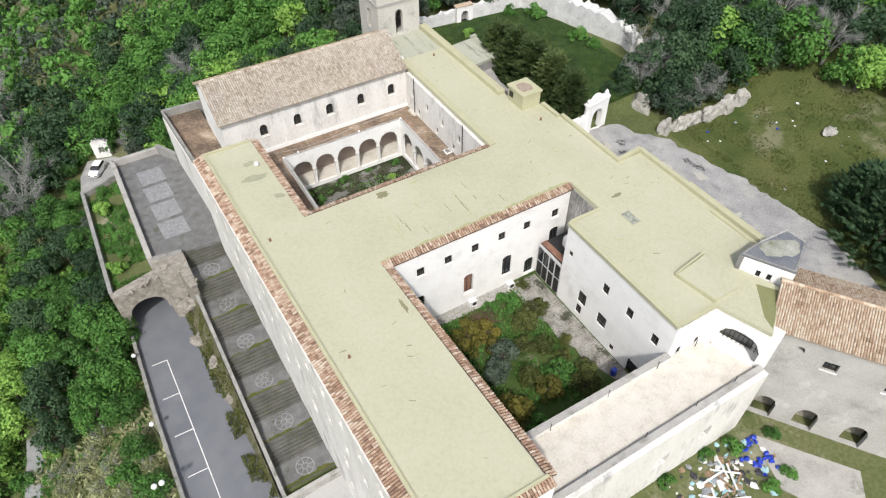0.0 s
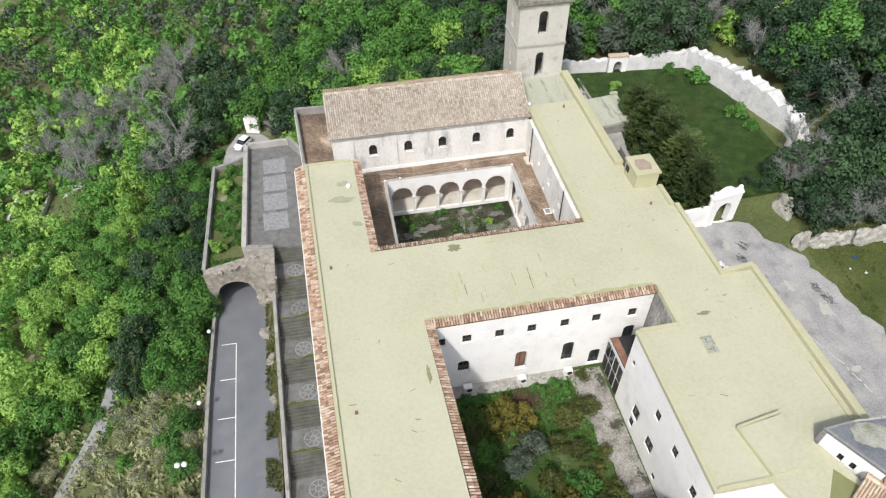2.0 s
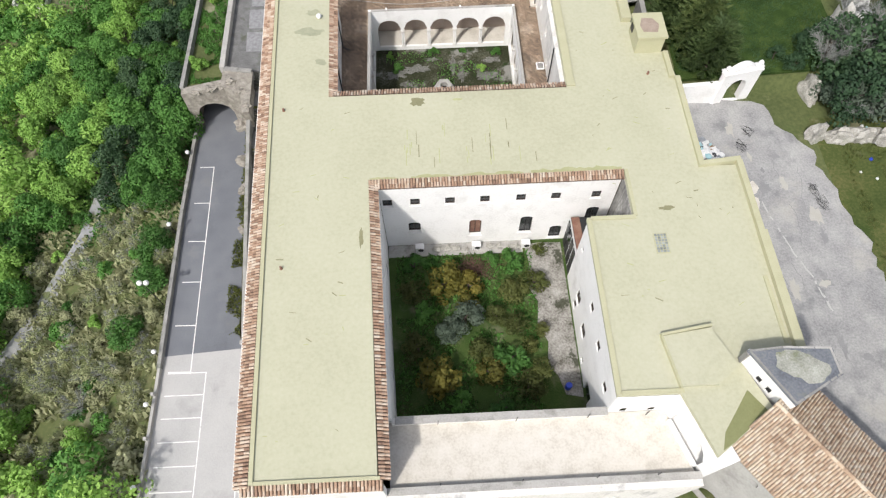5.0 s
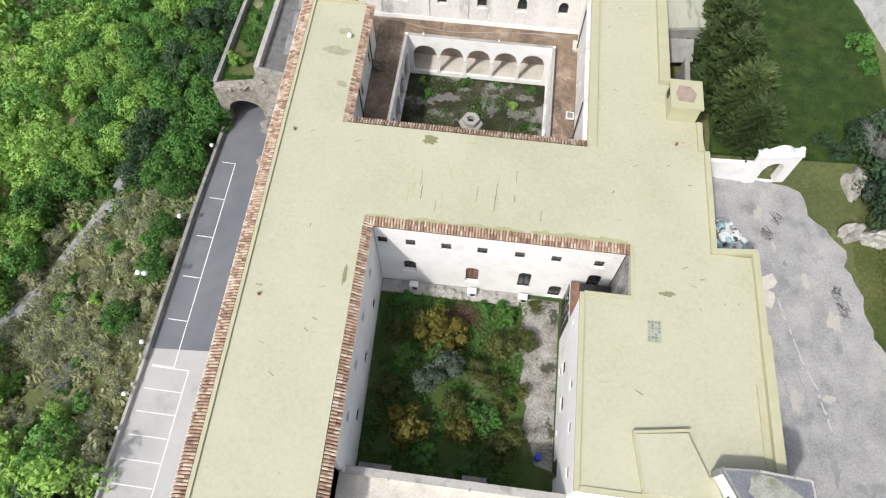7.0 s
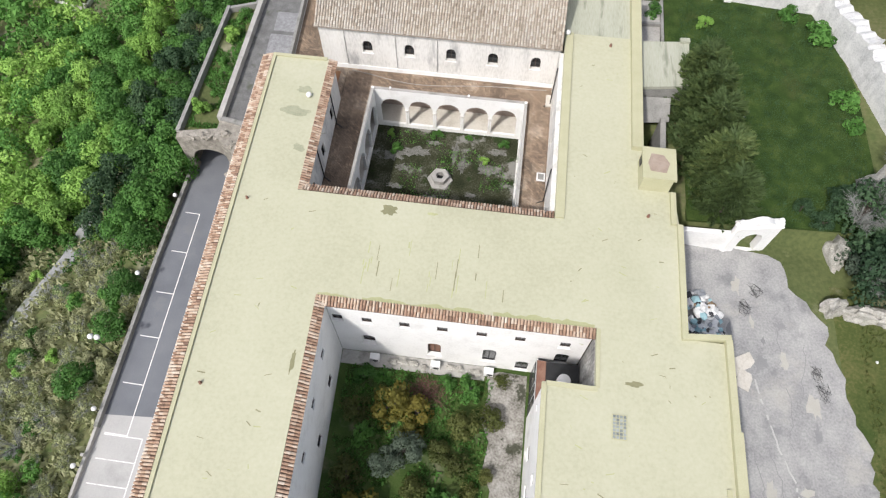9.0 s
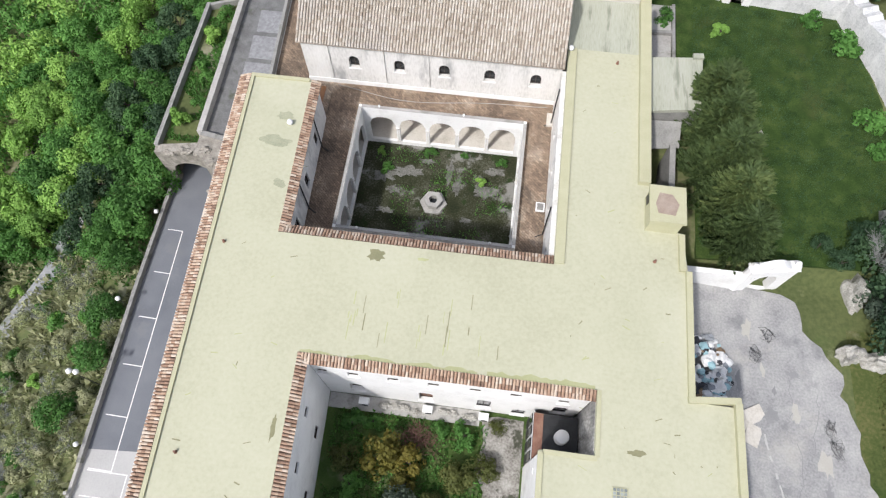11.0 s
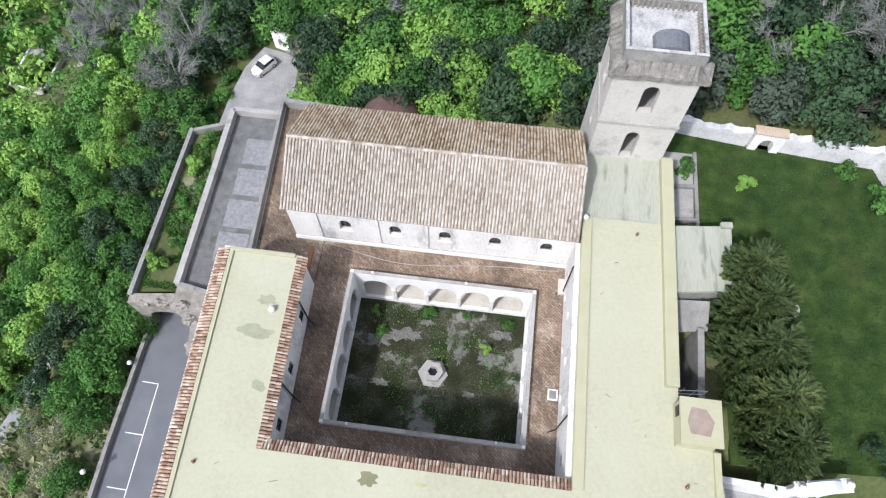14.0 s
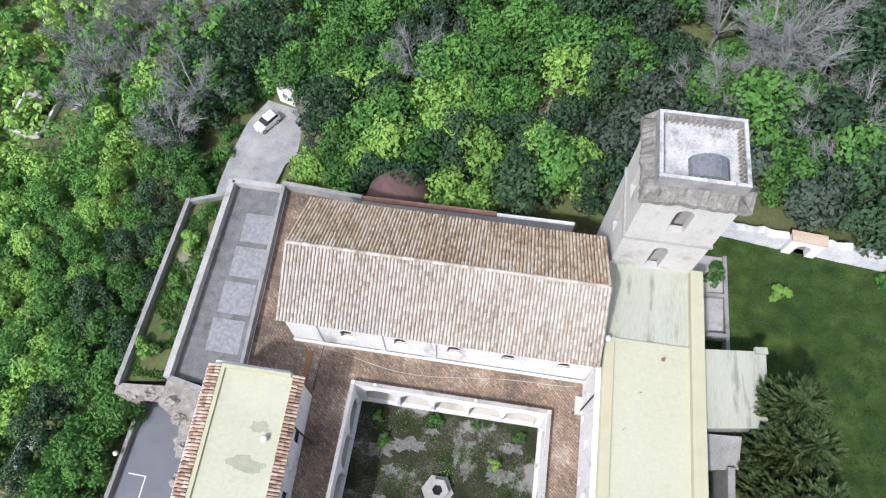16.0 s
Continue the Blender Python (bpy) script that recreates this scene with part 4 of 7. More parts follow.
# ---- east yard ----
chim = thing("roof_stair_box", "yellow painted roof box with a rusty stained top", "chimney")
part("body", Shape().box(25.0, 13.1, 4.5, 27.5, 16.0, 12.7), KERB, chim)
part("cap", Shape().box(24.85, 12.95, 12.7, 27.65, 16.15, 12.95), KERB, chim)
part("stain", Shape().prism([(25.5, 13.7), (26.8, 13.6), (27.1, 14.6), (26.6, 15.4), (25.6, 15.5), (25.3, 14.5)], 12.95, 12.956), material("flaking_roof_patch", [(0.20, 0.15, 0.12), (0.31, 0.245, 0.20), (0.40, 0.35, 0.29)], 1.5, 0.95, 0.3), chim, "flaking brownish patch")
part("vent", Shape().box(24.93, 15.0, 11.6, 25.0, 15.7, 12.3), IRON, chim)

logg = thing("lean_to_loggia", "low annex with a mossy flat concrete roof", "outbuilding")
part("roof", Shape().prism([(25.5, 24.9), (30.0, 25.6), (30.2, 31.3), (25.5, 30.8)], 10.25, 10.6), OLDROOF, logg)
part("wall", Shape().bar((29.9, 25.8), (30.05, 31.2), 0.3, 6.0, 10.248), GREYWALL, logg)
part("wall", Shape().bar((25.5, 25.1), (29.9, 25.8), 0.3, 6.0, 10.248), GREYWALL, logg)
part("wall", Shape().bar((25.5, 30.7), (30.1, 31.15), 0.3, 6.0, 10.248), GREYWALL, logg)
part("upstand", Shape().bar((29.3, 31.2), (30.2, 31.3), 0.5, 10.602, 10.9), OLDROOF, logg)
part("awning", Shape().hexa([(25.5, 22.3, 8.5), (28.6, 22.8, 8.5), (28.6, 25.0, 9.3), (25.5, 24.8, 9.3)], [(25.5, 22.3, 8.6), (28.6, 22.8, 8.6), (28.6, 25.0, 9.4), (25.5, 24.8, 9.4)]), GREYWALL, logg, "bluish grey sheet awning")
part("side_wall", Shape().bar((27.7, 16.2), (27.95, 22.8), 0.5, 0.5, 9.0), GREYWALL, logg)
sc = thing("scaffold", "light metal scaffold frame over a pit", "scaffold")
for i, z in enumerate((8.2, 9.2, 10.2)):
    part("rail", Shape().tube((25.5, 17.3, z), (27.7, 17.5, z), 0.03, 0.03, 6), PLASTICW, sc)
for x in (26.0, 26.9, 27.6):
    part("post", Shape().tube((x, 17.4, 5.5), (x, 17.4, 10.6), 0.03, 0.03, 6), PLASTICW, sc)

gate = thing("garden_gate", "white baroque gateway arch with a scrolled top", "gate")
GA, GB = (34.0, 11.3), (37.75, 12.0)
part("gate_wall", wall_shape(GB, GA, 4.6, 9.2, 0.7, [(1.98, 1.9, 5.1, 8.2, True)]), WHITE, gate)
for u in (0.3, 3.65):
    c = along(GB, GA, u, 0.35)
    part("pier", Shape().lathe((c.x, c.y, 5.0), [(0.42, 0), (0.42, 0.4), (0.36, 0.45), (0.36, 4.1), (0.46, 4.2), (0.46, 4.45), (0.2, 4.6), (0.26, 4.9), (0.1, 5.1)], 8), WHITE, gate)
part("cornice", Shape().bar(along(GB, GA, 0.0, 0.35), along(GB, GA, 3.95, 0.35), 0.95, 9.203, 9.4), WHITE, gate)
ped = Shape()
for i in range(6):
    u0, u1 = 0.6 + i * 0.46, 0.6 + (i + 1) * 0.46
    h0, h1 = 9.4 + 0.75 * math.sin(math.pi * i / 6), 9.4 + 0.75 * math.sin(math.pi * (i + 1) / 6)
    ped.bar(along(GB, GA, u0, 0.35), along(GB, GA, u1, 0.35), 0.6, 9.402, (h0 + 0.02, h1 + 0.02))
part("pediment", ped, WHITE, gate)
gwall = thing("gate_side_wall", "low white wall running to the gateway", "wall", kind="structure")
part("wall", Shape().bar((28.6, 12.0), (33.9, 11.65), 0.45, 4.6, (7.2, 8.0)), WHITE, gwall)


def ragged_wall(name, p0, p1, th, z0, z1, mat, label, seed, step=0.5, rag=0.3):
    """A ruined wall with an uneven broken top, as one mesh."""
    rng = random.Random(seed)
    a, b = Vector(p0), Vector(p1)
    n = max(2, int((b - a).length / step))
    d = (b - a).normalized()
    r = Vector((d.y, -d.x)) * th / 2
    s = Shape()
    pts = []
    for i in range(n + 1):
        c = a.lerp(b, i / n)
        z = z1[0] + (z1[1] - z1[0]) * i / n + rng.uniform(-rag, rag)
        j = rng.uniform(-0.04, 0.04)
        pts.append((c + r * (1 + j), c - r * (1 - j), z, z + rng.uniform(-0.2, 0.2)))
    for (r0, l0, za, zb), (r1, l1, zc, zd) in zip(pts, pts[1:]):
        s.hexa([(*r0, z0), (*r1, z0), (*l1, z0), (*l0, z0)], [(*r0, za), (*r1, zc), (*l1, zd), (*l0, zb)])
    return tagged(new(name, s.mesh(name, mat)), label, "wall", "", "structure")


RUINW = material("whitewashed_rubble", [(0.34, 0.35, 0.36), (0.58, 0.58, 0.58), (0.72, 0.72, 0.71)], 0.7, 0.95, 0.8, 8, 0.55, stains=((0.25, 0.27, 0.26), 0.8, 0.4))
ragged_wall("garden_wall", (25.2, 43.6), (33.6, 42.6), 0.7, 4, (8.6, 8.8), RUINW, "ragged whitewashed rubble garden wall", 1, rag=0.25)
ragged_wall("garden_wall", (36.0, 42.4), (45.6, 41.4), 0.7, 4, (8.9, 9.3), RUINW, "ragged whitewashed rubble garden wall", 2, rag=0.25)
ragged_wall("garden_wall", (45.6, 41.8), (48.6, 33.8), 1.6, 4, (9.8, 10.3), RUINW, "thick crumbling whitewashed garden wall", 3, rag=0.25)
ragged_wall("garden_wall", (48.6, 33.8), (51.2, 24.0), 1.9, 4, (10.4, 9.9), RUINW, "thick crumbling whitewashed garden wall", 4, rag=0.35)
ragged_wall("garden_wall", (51.2, 24.0), (50.0, 18.0), 1.7, 4, (9.6, 8.4), RUINW, "thick crumbling whitewashed garden wall", 5, rag=0.4)
niche = thing("garden_niche", "white garden portal with an arched niche", "gate")
part("niche_wall", wall_shape((36.4, 41.8), (33.7, 42.0), 5, 9.3, 0.8, [(1.35, 1.2, 6.9, 8.6, True)]), WHITE, niche)
part("coping", Shape().bar((33.6, 42.4), (36.5, 42.2), 1.0, 9.303, 9.45), TILESUN, niche)
part("niche_back", Shape().bar((34.2, 42.75), (36.0, 42.6), 0.12, 6.8, 8.9), GREYWALL, niche)
low = thing("ruined_outbuilding", "roofless grey plaster outbuilding beside the tower", "ruin")
part("floor", Shape().box(25.5, 33.0, 6.6, 28.6, 40.5, 7.3), CONCRETE, low)
part("wall", Shape().bar((28.5, 31.6), (28.7, 40.6), 0.3, 6.0, (7.9, 7.5)), GREYWALL, low)
part("wall", Shape().bar((25.6, 36.6), (28.5, 36.8), 0.3, 6.9, 7.7), GREYWALL, low)
part("wall", Shape().bar((25.6, 33.0), (28.5, 33.2), 0.3, 6.9, 8.0), GREYWALL, low)


def rock(name, at, size, seed, mat=STONE, label="pale weathered limestone outcrop among scrub", flat=0.7, parent=None):
    bm = bmesh.new()
    bmesh.ops.create_icosphere(bm, subdivisions=2 if parent else 3, radius=1.0)
    for v in bm.verts:
        k = 1 + 0.5 * noise.noise(v.co * 1.3 + Vector((seed * 7.1, 0, 0))) + 0.4 * noise.noise(v.co * 3.4 + Vector((0, seed * 3.3, 0)))
        v.co = Vector((v.co.x * size[0] * k, v.co.y * size[1] * k, v.co.z * size[2] * k))
    me = bpy.data.meshes.new(name)
    bm.to_mesh(me)
    bm.free()
    me.materials.append(mat)
    ob = new(name, me)
    ob.location = at
    if not parent:
        tagged(ob, label, "rock", "rock outcrops")
    return ob


LIME = material("limestone", [(0.17, 0.165, 0.145), (0.36, 0.35, 0.32), (0.54, 0.53, 0.50)], 0.9, 0.95, 1.0, 8, 0.5, stains=((0.07, 0.085, 0.045), 0.5, 0.6))
for i, (x, y, sx, sy, sz) in enumerate(((43.0, 6.7, 0.8, 0.8, 1.6), (45.3, 6.5, 1.5, 0.8, 1.2), (47.6, 6.2, 1.6, 0.8, 1.3), (49.9, 5.8, 1.6, 0.8, 1.5), (52.1, 5.4, 1.5, 0.8, 1.6), (54.1, 5.1, 1.3, 0.8, 1.4), (46.8, 17.0, 1.1, 2.6, 3.4), (44.0, 12.2, 0.7, 1.6, 1.8), (57.0, -6.0, 1.1, 0.7, 0.35))):
    rock("rock", (x, y, ground_height(x, y) + sz * 0.25), (sx, sy, sz), i + 1, LIME)

md = Shape()
_mx, _my = list(np.arange(42, 72.1, 1.5)), list(np.arange(-48, 9.1, 1.5))
md.v = [(float(x), float(y), ground_height(x, y) + (0.05 if x > 43 else -0.2)) for y in _my for x in _mx]
md.f = [(j * len(_mx) + i, j * len(_mx) + i + 1, (j + 1) * len(_mx) + i + 1, (j + 1) * len(_mx) + i) for j in range(len(_my) - 1) for i in range(len(_mx) - 1)]
setting("meadow", md, MEADOW, "rough olive-green meadow with bare pale patches", "meadow")

# ---- west terrace, stairs, tunnel and road ----
WT = -1.9
COBBLE = material("mossy_cobbles", [(0.08, 0.08, 0.08), (0.145, 0.145, 0.145), (0.22, 0.22, 0.22)], 0.9, 0.9, 0.6, 12, 0.5, stains=((0.06, 0.075, 0.035), 0.5, 0.6))
PALECOB = material("pale_cobble_panel", [(0.13, 0.132, 0.138), (0.23, 0.232, 0.24), (0.33, 0.333, 0.34)], 2.5, 0.9, 0.6, 5, 0.5)
STEPM = material("worn_step_stone", [(0.05, 0.05, 0.045), (0.10, 0.10, 0.09), (0.16, 0.155, 0.145)], 0.8, 0.92, 0.4, 12, 0.5, stains=((0.06, 0.075, 0.03), 0.6, 0.5))
setting("terrace_floor", Shape().prism([(-18.9, 25.3), (-10.0, 24.6), (-10.0, 24.3), (-9.95, 26), (-11.0, 42.6), (-13.4, 46.2), (-19.1, 46.2)], -10.5, WT), COBBLE, "grey cobbled terrace in front of the church")
for i in range(4):
    y0 = 28.2 + i * 3.9
    q = [(-16.6 - 0.02 * i, y0), (-13.4 - 0.05 * i, y0), (-13.6 - 0.05 * i, y0 + 3.3), (-16.8 - 0.02 * i, y0 + 3.3)]
    setting("paving_panel", Shape().prism(q, WT, WT + 0.012), PALECOB, "pale cobble panel set in the dark terrace", "paving")
tw = thing("terrace_parapet", "pale concrete parapet round the cobbled terrace", "wall", kind="structure")
part("parapet", Shape().bar((-18.95, 25.0), (-19.15, 46.4), 0.6, -10.5, -1.0), CONCRETE, tw)
part("parapet", Shape().bar((-19.1, 46.4), (-12.9, 46.4), 0.55, -13, -1.0), CONCRETE, tw)
part("parapet", Shape().bar((-13.0, 46.4), (-11.0, 42.8), 0.5, -13, -0.6), GREYWALL, tw)
part("parapet", Shape().bar((-18.8, 25.0), (-15.4, 24.4), 0.5, -6, -1.1), GREYWALL, tw)
setting("planted_strip", Shape().prism([(-24.2, 24.6), (-19.3, 25.2), (-19.45, 46.0), (-24.0, 44.5)], -5.0, -3.9), SOIL, "grassy strip of earth over the tunnel", "ground")
sw = thing("strip_wall", "lichened low wall edging the grassy strip", "wall", kind="structure")
part("wall", Shape().bar((-24.3, 24.0), (-24.1, 44.6), 0.45, -13, -3.0), GREYWALL, sw)
part("wall", Shape().bar((-24.0, 44.4), (-19.4, 46.2), 0.4, -13, -3.1), GREYWALL, sw)
tun = thing("tunnel_mouth", "stone block with a dark round-arched road tunnel", "tunnel")
part("front_wall", wall_shape((-16.2, 23.6), (-24.4, 23.2), -9.9, (-1.9, -3.4), 1.0, [(5.1, 4.8, -9.9, -5.4, True)]), STONE, tun)
part("pier_block", Shape().prism([(-18.8, 23.7), (-15.4, 23.0), (-15.3, 18.6), (-16.0, 18.4), (-16.6, 21.6), (-18.7, 22.6)], -9.9, -1.5), STONE, tun, "crumbling plastered stone pier")
part("pier_cap", Shape().prism([(-18.9, 25.0), (-15.3, 24.3), (-15.2, 18.4), (-15.9, 18.3), (-16.5, 21.2), (-18.9, 22.5)], -1.5, -1.35), STONE, tun)
part("tunnel_wall", Shape().bar((-24.2, 24.2), (-24.2, 44), 0.3, -9.9, -5.2), STONE, tun)
part("tunnel_wall", Shape().bar((-18.3, 24.6), (-18.3, 44), 0.3, -9.9, -5.2), STONE, tun)
part("tunnel_end", Shape().bar((-24.2, 44), (-18.3, 44), 0.3, -9.9, -5.0), STONE, tun)

for i, (x, y, z, s) in enumerate(((-17.8, 22.9, -1.3, 0.5), (-16.6, 21.5, -1.4, 0.5), (-15.7, 19.2, -1.5, 0.45), (-22.6, 23.4, -3.4, 0.5), (-20.6, 23.5, -2.9, 0.55), (-18.6, 23.2, -2.3, 0.6), (-16.9, 20.0, -5.6, 0.9), (-17.2, 17.0, -8.6, 0.9), (-16.6, 12.0, -7.6, 0.7), (-16.5, 7.0, -8.4, 0.6))):
    rock("stone_block", (x, y, z), (s * 1.3, s, s * 0.8), 50 + i, STONE, "weathered stone lump on the crumbling masonry")
stair = thing("stairway", "broad worn stone stairway with cobbled landings along the facade", "stairs")
fx = lambda y: west_x(y) + 0.34
wx = lambda y: -15.5 + 0.006 * (24 - y)
z_top, y_top, risers = WT, 25.2, 7
for k in range(6):
    z_land = -3.2 - 1.27 * k
    y_land = 23.1 - 5.13 * k
    drop = (z_land - z_top) / risers
    for i in range(risers):
        y1, y0 = y_top - i * (y_top - y_land) / risers, y_top - (i + 1) * (y_top - y_land) / risers
        z = z_top + drop * (i + 1)
        part("step", Shape().prism([(wx(y0), y0), (fx(y0), y0), (fx(y1), y1), (wx(y1), y1)], -10.2, z + (0.0 if i < risers - 1 else 0.004)), STEPM, stair)
    y_end = y_land - 2.75
    part("landing", Shape().prism([(wx(y_end), y_end), (fx(y_end), y_end), (fx(y_land), y_land), (wx(y_land), y_land)], -10.2, z_land), COBBLE, stair)
    c = ((wx(y_land) + fx(y_land)) / 2 - 0.2, (y_land + y_end) / 2)
    ros = Shape()
    for r in (0.95, 0.32):
        for i in range(20):
            a0, a1 = 2 * math.pi * i / 20, 2 * math.pi * (i + 1) / 20
            ros.bar((c[0] + r * math.cos(a0), c[1] + r * math.sin(a0)), (c[0] + r * math.cos(a1), c[1] + r * math.sin(a1)), 0.12, z_land, z_land + 0.012)
    for i in range(8):
        a0 = math.pi * i / 4
        ros.bar((c[0] + 0.32 * math.cos(a0), c[1] + 0.32 * math.sin(a0)), (c[0] + 0.95 * math.cos(a0), c[1] + 0.95 * math.sin(a0)), 0.1, z_land, z_land + 0.01)
    part("rosette", ros, PALECOB, stair, "pale cobble wheel rosette")
    mo = Shape()
    for i in range(26):
        x0, x1 = lerp(wx(y_end) + 0.05, fx(y_end) - 0.05, i / 26), lerp(wx(y_end) + 0.05, fx(y_end) - 0.05, (i + 1) / 26)
        d0, d1 = (max(0.05, 0.32 + 0.5 * noise.noise(Vector((x * 0.8, k * 3.7, 1.1))) + 0.25 * noise.noise(Vector((x * 3.1, k, 5.0)))) for x in (x0, x1))
        mo.prism([(x0, y_end + 0.01), (x1, y_end + 0.01), (x1, y_end + d1), (x0, y_end + d0)], z_land - 0.02, z_land + 0.03)
    mo.weld = True
    part("moss", mo, MOSS, stair, "green moss along the landing edge")
    z_top, y_top = z_land, y_end
part("side_wall", Shape().bar((-15.75, 24.0), (-15.55, -6.6), 0.4, -10.2, (-1.6, -8.9)), GREYWALL, stair, "lichened sloping side wall")
part("end_wall", Shape().bar((-15.8, -6.7), (-9.4, -6.5), 0.4, -10.2, -8.6), CONCRETE, stair)
bk = Shape()
for i in range(14):
    y0, y1 = 22.0 - i * 2.0, 20.0 - i * 2.0
    q = []
    for y in (y0, y1):
        k = (22.0 - y) / 28
        q.append((-18.0 + 1.9 * k + 0.3 * noise.noise(Vector((0, y * 0.4, 0))), -15.95, -3.6 - 5.3 * k + 0.4 * noise.noise(Vector((4, y * 0.5, 0)))))
    bk.hexa([(q[0][0], y0, -10), (q[1][0], y1, -10), (q[1][1], y1, -10), (q[0][1], y0, -10)], [(q[0][0], y0, -9.55), (q[1][0], y1, -9.55), (q[1][1], y1, q[1][2]), (q[0][1], y0, q[0][2])])
bk.weld = True
setting("road_bank", bk, material("mossy_bank", [(0.05, 0.06, 0.024), (0.11, 0.105, 0.055), (0.24, 0.22, 0.17)], 0.5, 0.95, 0.8, 8, 0.45, stains=((0.30, 0.285, 0.25), 0.35, 0.6)), "mossy earth bank between road and stairway", "bank")
rw = thing("road_wall", "low lichened stone wall along the road edge", "wall", kind="structure")
part("wall", Shape().bar((-24.35, 23.4), (-24.5, 10), 0.4, -12, -9.0), GREYWALL, rw)
part("wall", Shape().bar((-24.5, 10), (-24.2, -9), 0.4, -12, -9.0), GREYWALL, rw)
part("wall", Shape().bar((-24.2, -9), (-24.1, -60), 0.3, -12, -9.15), CONCRETE, rw)
for i in range(9):
    part("post", Shape().box(-24.4, -12 - i * 4.5, -9.15, -24.1, -11.7 - i * 4.5, -8.6), CONCRETE, rw)


def line(p0, p1, w=0.1):
    return setting("road_line", Shape().bar(p0, p1, w, ROAD_W, ROAD_W + 0.006), LINEPAINT, "worn white parking bay line", "road marking")


line((-21.65, 16.9), (-21.0, -9.6))
for i in range(6):
    y = 16.85 - i * 5.25
    line((-23.4, y + 0.05), (-21.6 + 0.022 * (16.9 - y), y))
line((-19.35, -9.5), (-18.6, -45))
for i in range(14):
    y = -9.5 - i * 2.38
    line((-23.4, y), (-19.35 + 0.02 * i, y - 0.02))
line((-15.4, -7.5), (-14.6, -40))


def street_lamp(x, y, z, h=3.2):
    lamp = thing("street_lamp", "street lamp with a white globe on a thin post", "lamp", "globe street lamps", at=(x, y, z))
    part("post", Shape().lathe((0, 0, 0), [(0.09, 0), (0.09, 0.3), (0.045, 0.4), (0.04, h)], 8), IRON, lamp)
    part("globe", Shape().lathe((0, 0, h), [(0.05, 0), (0.2, 0.07), (0.27, 0.25), (0.2, 0.43), (0.03, 0.5)], 12), PLASTICW, lamp, "white globe", True)
    return lamp


for x, y, h in ((-24.75, 18.4, 1.0), (-24.8, 7.3, 2.4), (-24.7, -7.4, 1.0), (-24.6, -13.0, 1.0), (-24.5, -21, 1.0)):
    street_lamp(x, y, -9.7, h)
twin = thing("street_lamp", "tall street lamp with two white globes", "lamp", "globe street lamps", at=(-25.4, -1.2, -10.2))
part("post", Shape().lathe((0, 0, 0), [(0.1, 0), (0.06, 0.5), (0.05, 5.2)], 8), IRON, twin)
for dx in (-0.35, 0.35):
    part("arm", Shape().tube((0, 0, 5.1), (dx, 0.1, 5.15), 0.03, 0.03, 6), IRON, twin)
    part("globe", Shape().lathe((dx, 0.1, 5.15), [(0.05, 0), (0.22, 0.07), (0.3, 0.28), (0.22, 0.48), (0.03, 0.56)], 12), PLASTICW, twin, "white globe", True)


PATHLINE = [(-36.8, 27), (-37.6, 22), (-38.3, 16.5), (-39.2, 12), (-41.4, 7.2), (-44.2, 1), (-47.5, -4), (-52, -9)]
DIRT = material("grey_broken_track", [(0.17, 0.177, 0.18), (0.25, 0.256, 0.256), (0.33, 0.33, 0.32)], 0.6, 0.95, 0.5, 12, 0.5, stains=((0.12, 0.14, 0.06), 0.3, 0.95, 0.03), patch=((0.10, 0.125, 0.05), 0.12, 0.9, 0.05))
pt = Shape()
for (ax, ay), (bx, by) in zip(PATHLINE, PATHLINE[1:]):
    for i in range(4):
        u0, u1 = Vector((ax, ay)).lerp(Vector((bx, by)), i / 4), Vector((ax, ay)).lerp(Vector((bx, by)), (i + 1) / 4)
        pt.bar(u0, u1, 3.2, (ground_height(*u0) - 0.4, ground_height(*u1) - 0.4), (ground_height(*u0) + 0.12, ground_height(*u1) + 0.12))
pt.weld = True
setting("path", pt, DIRT, "grey overgrown broken track on the slope", "path")


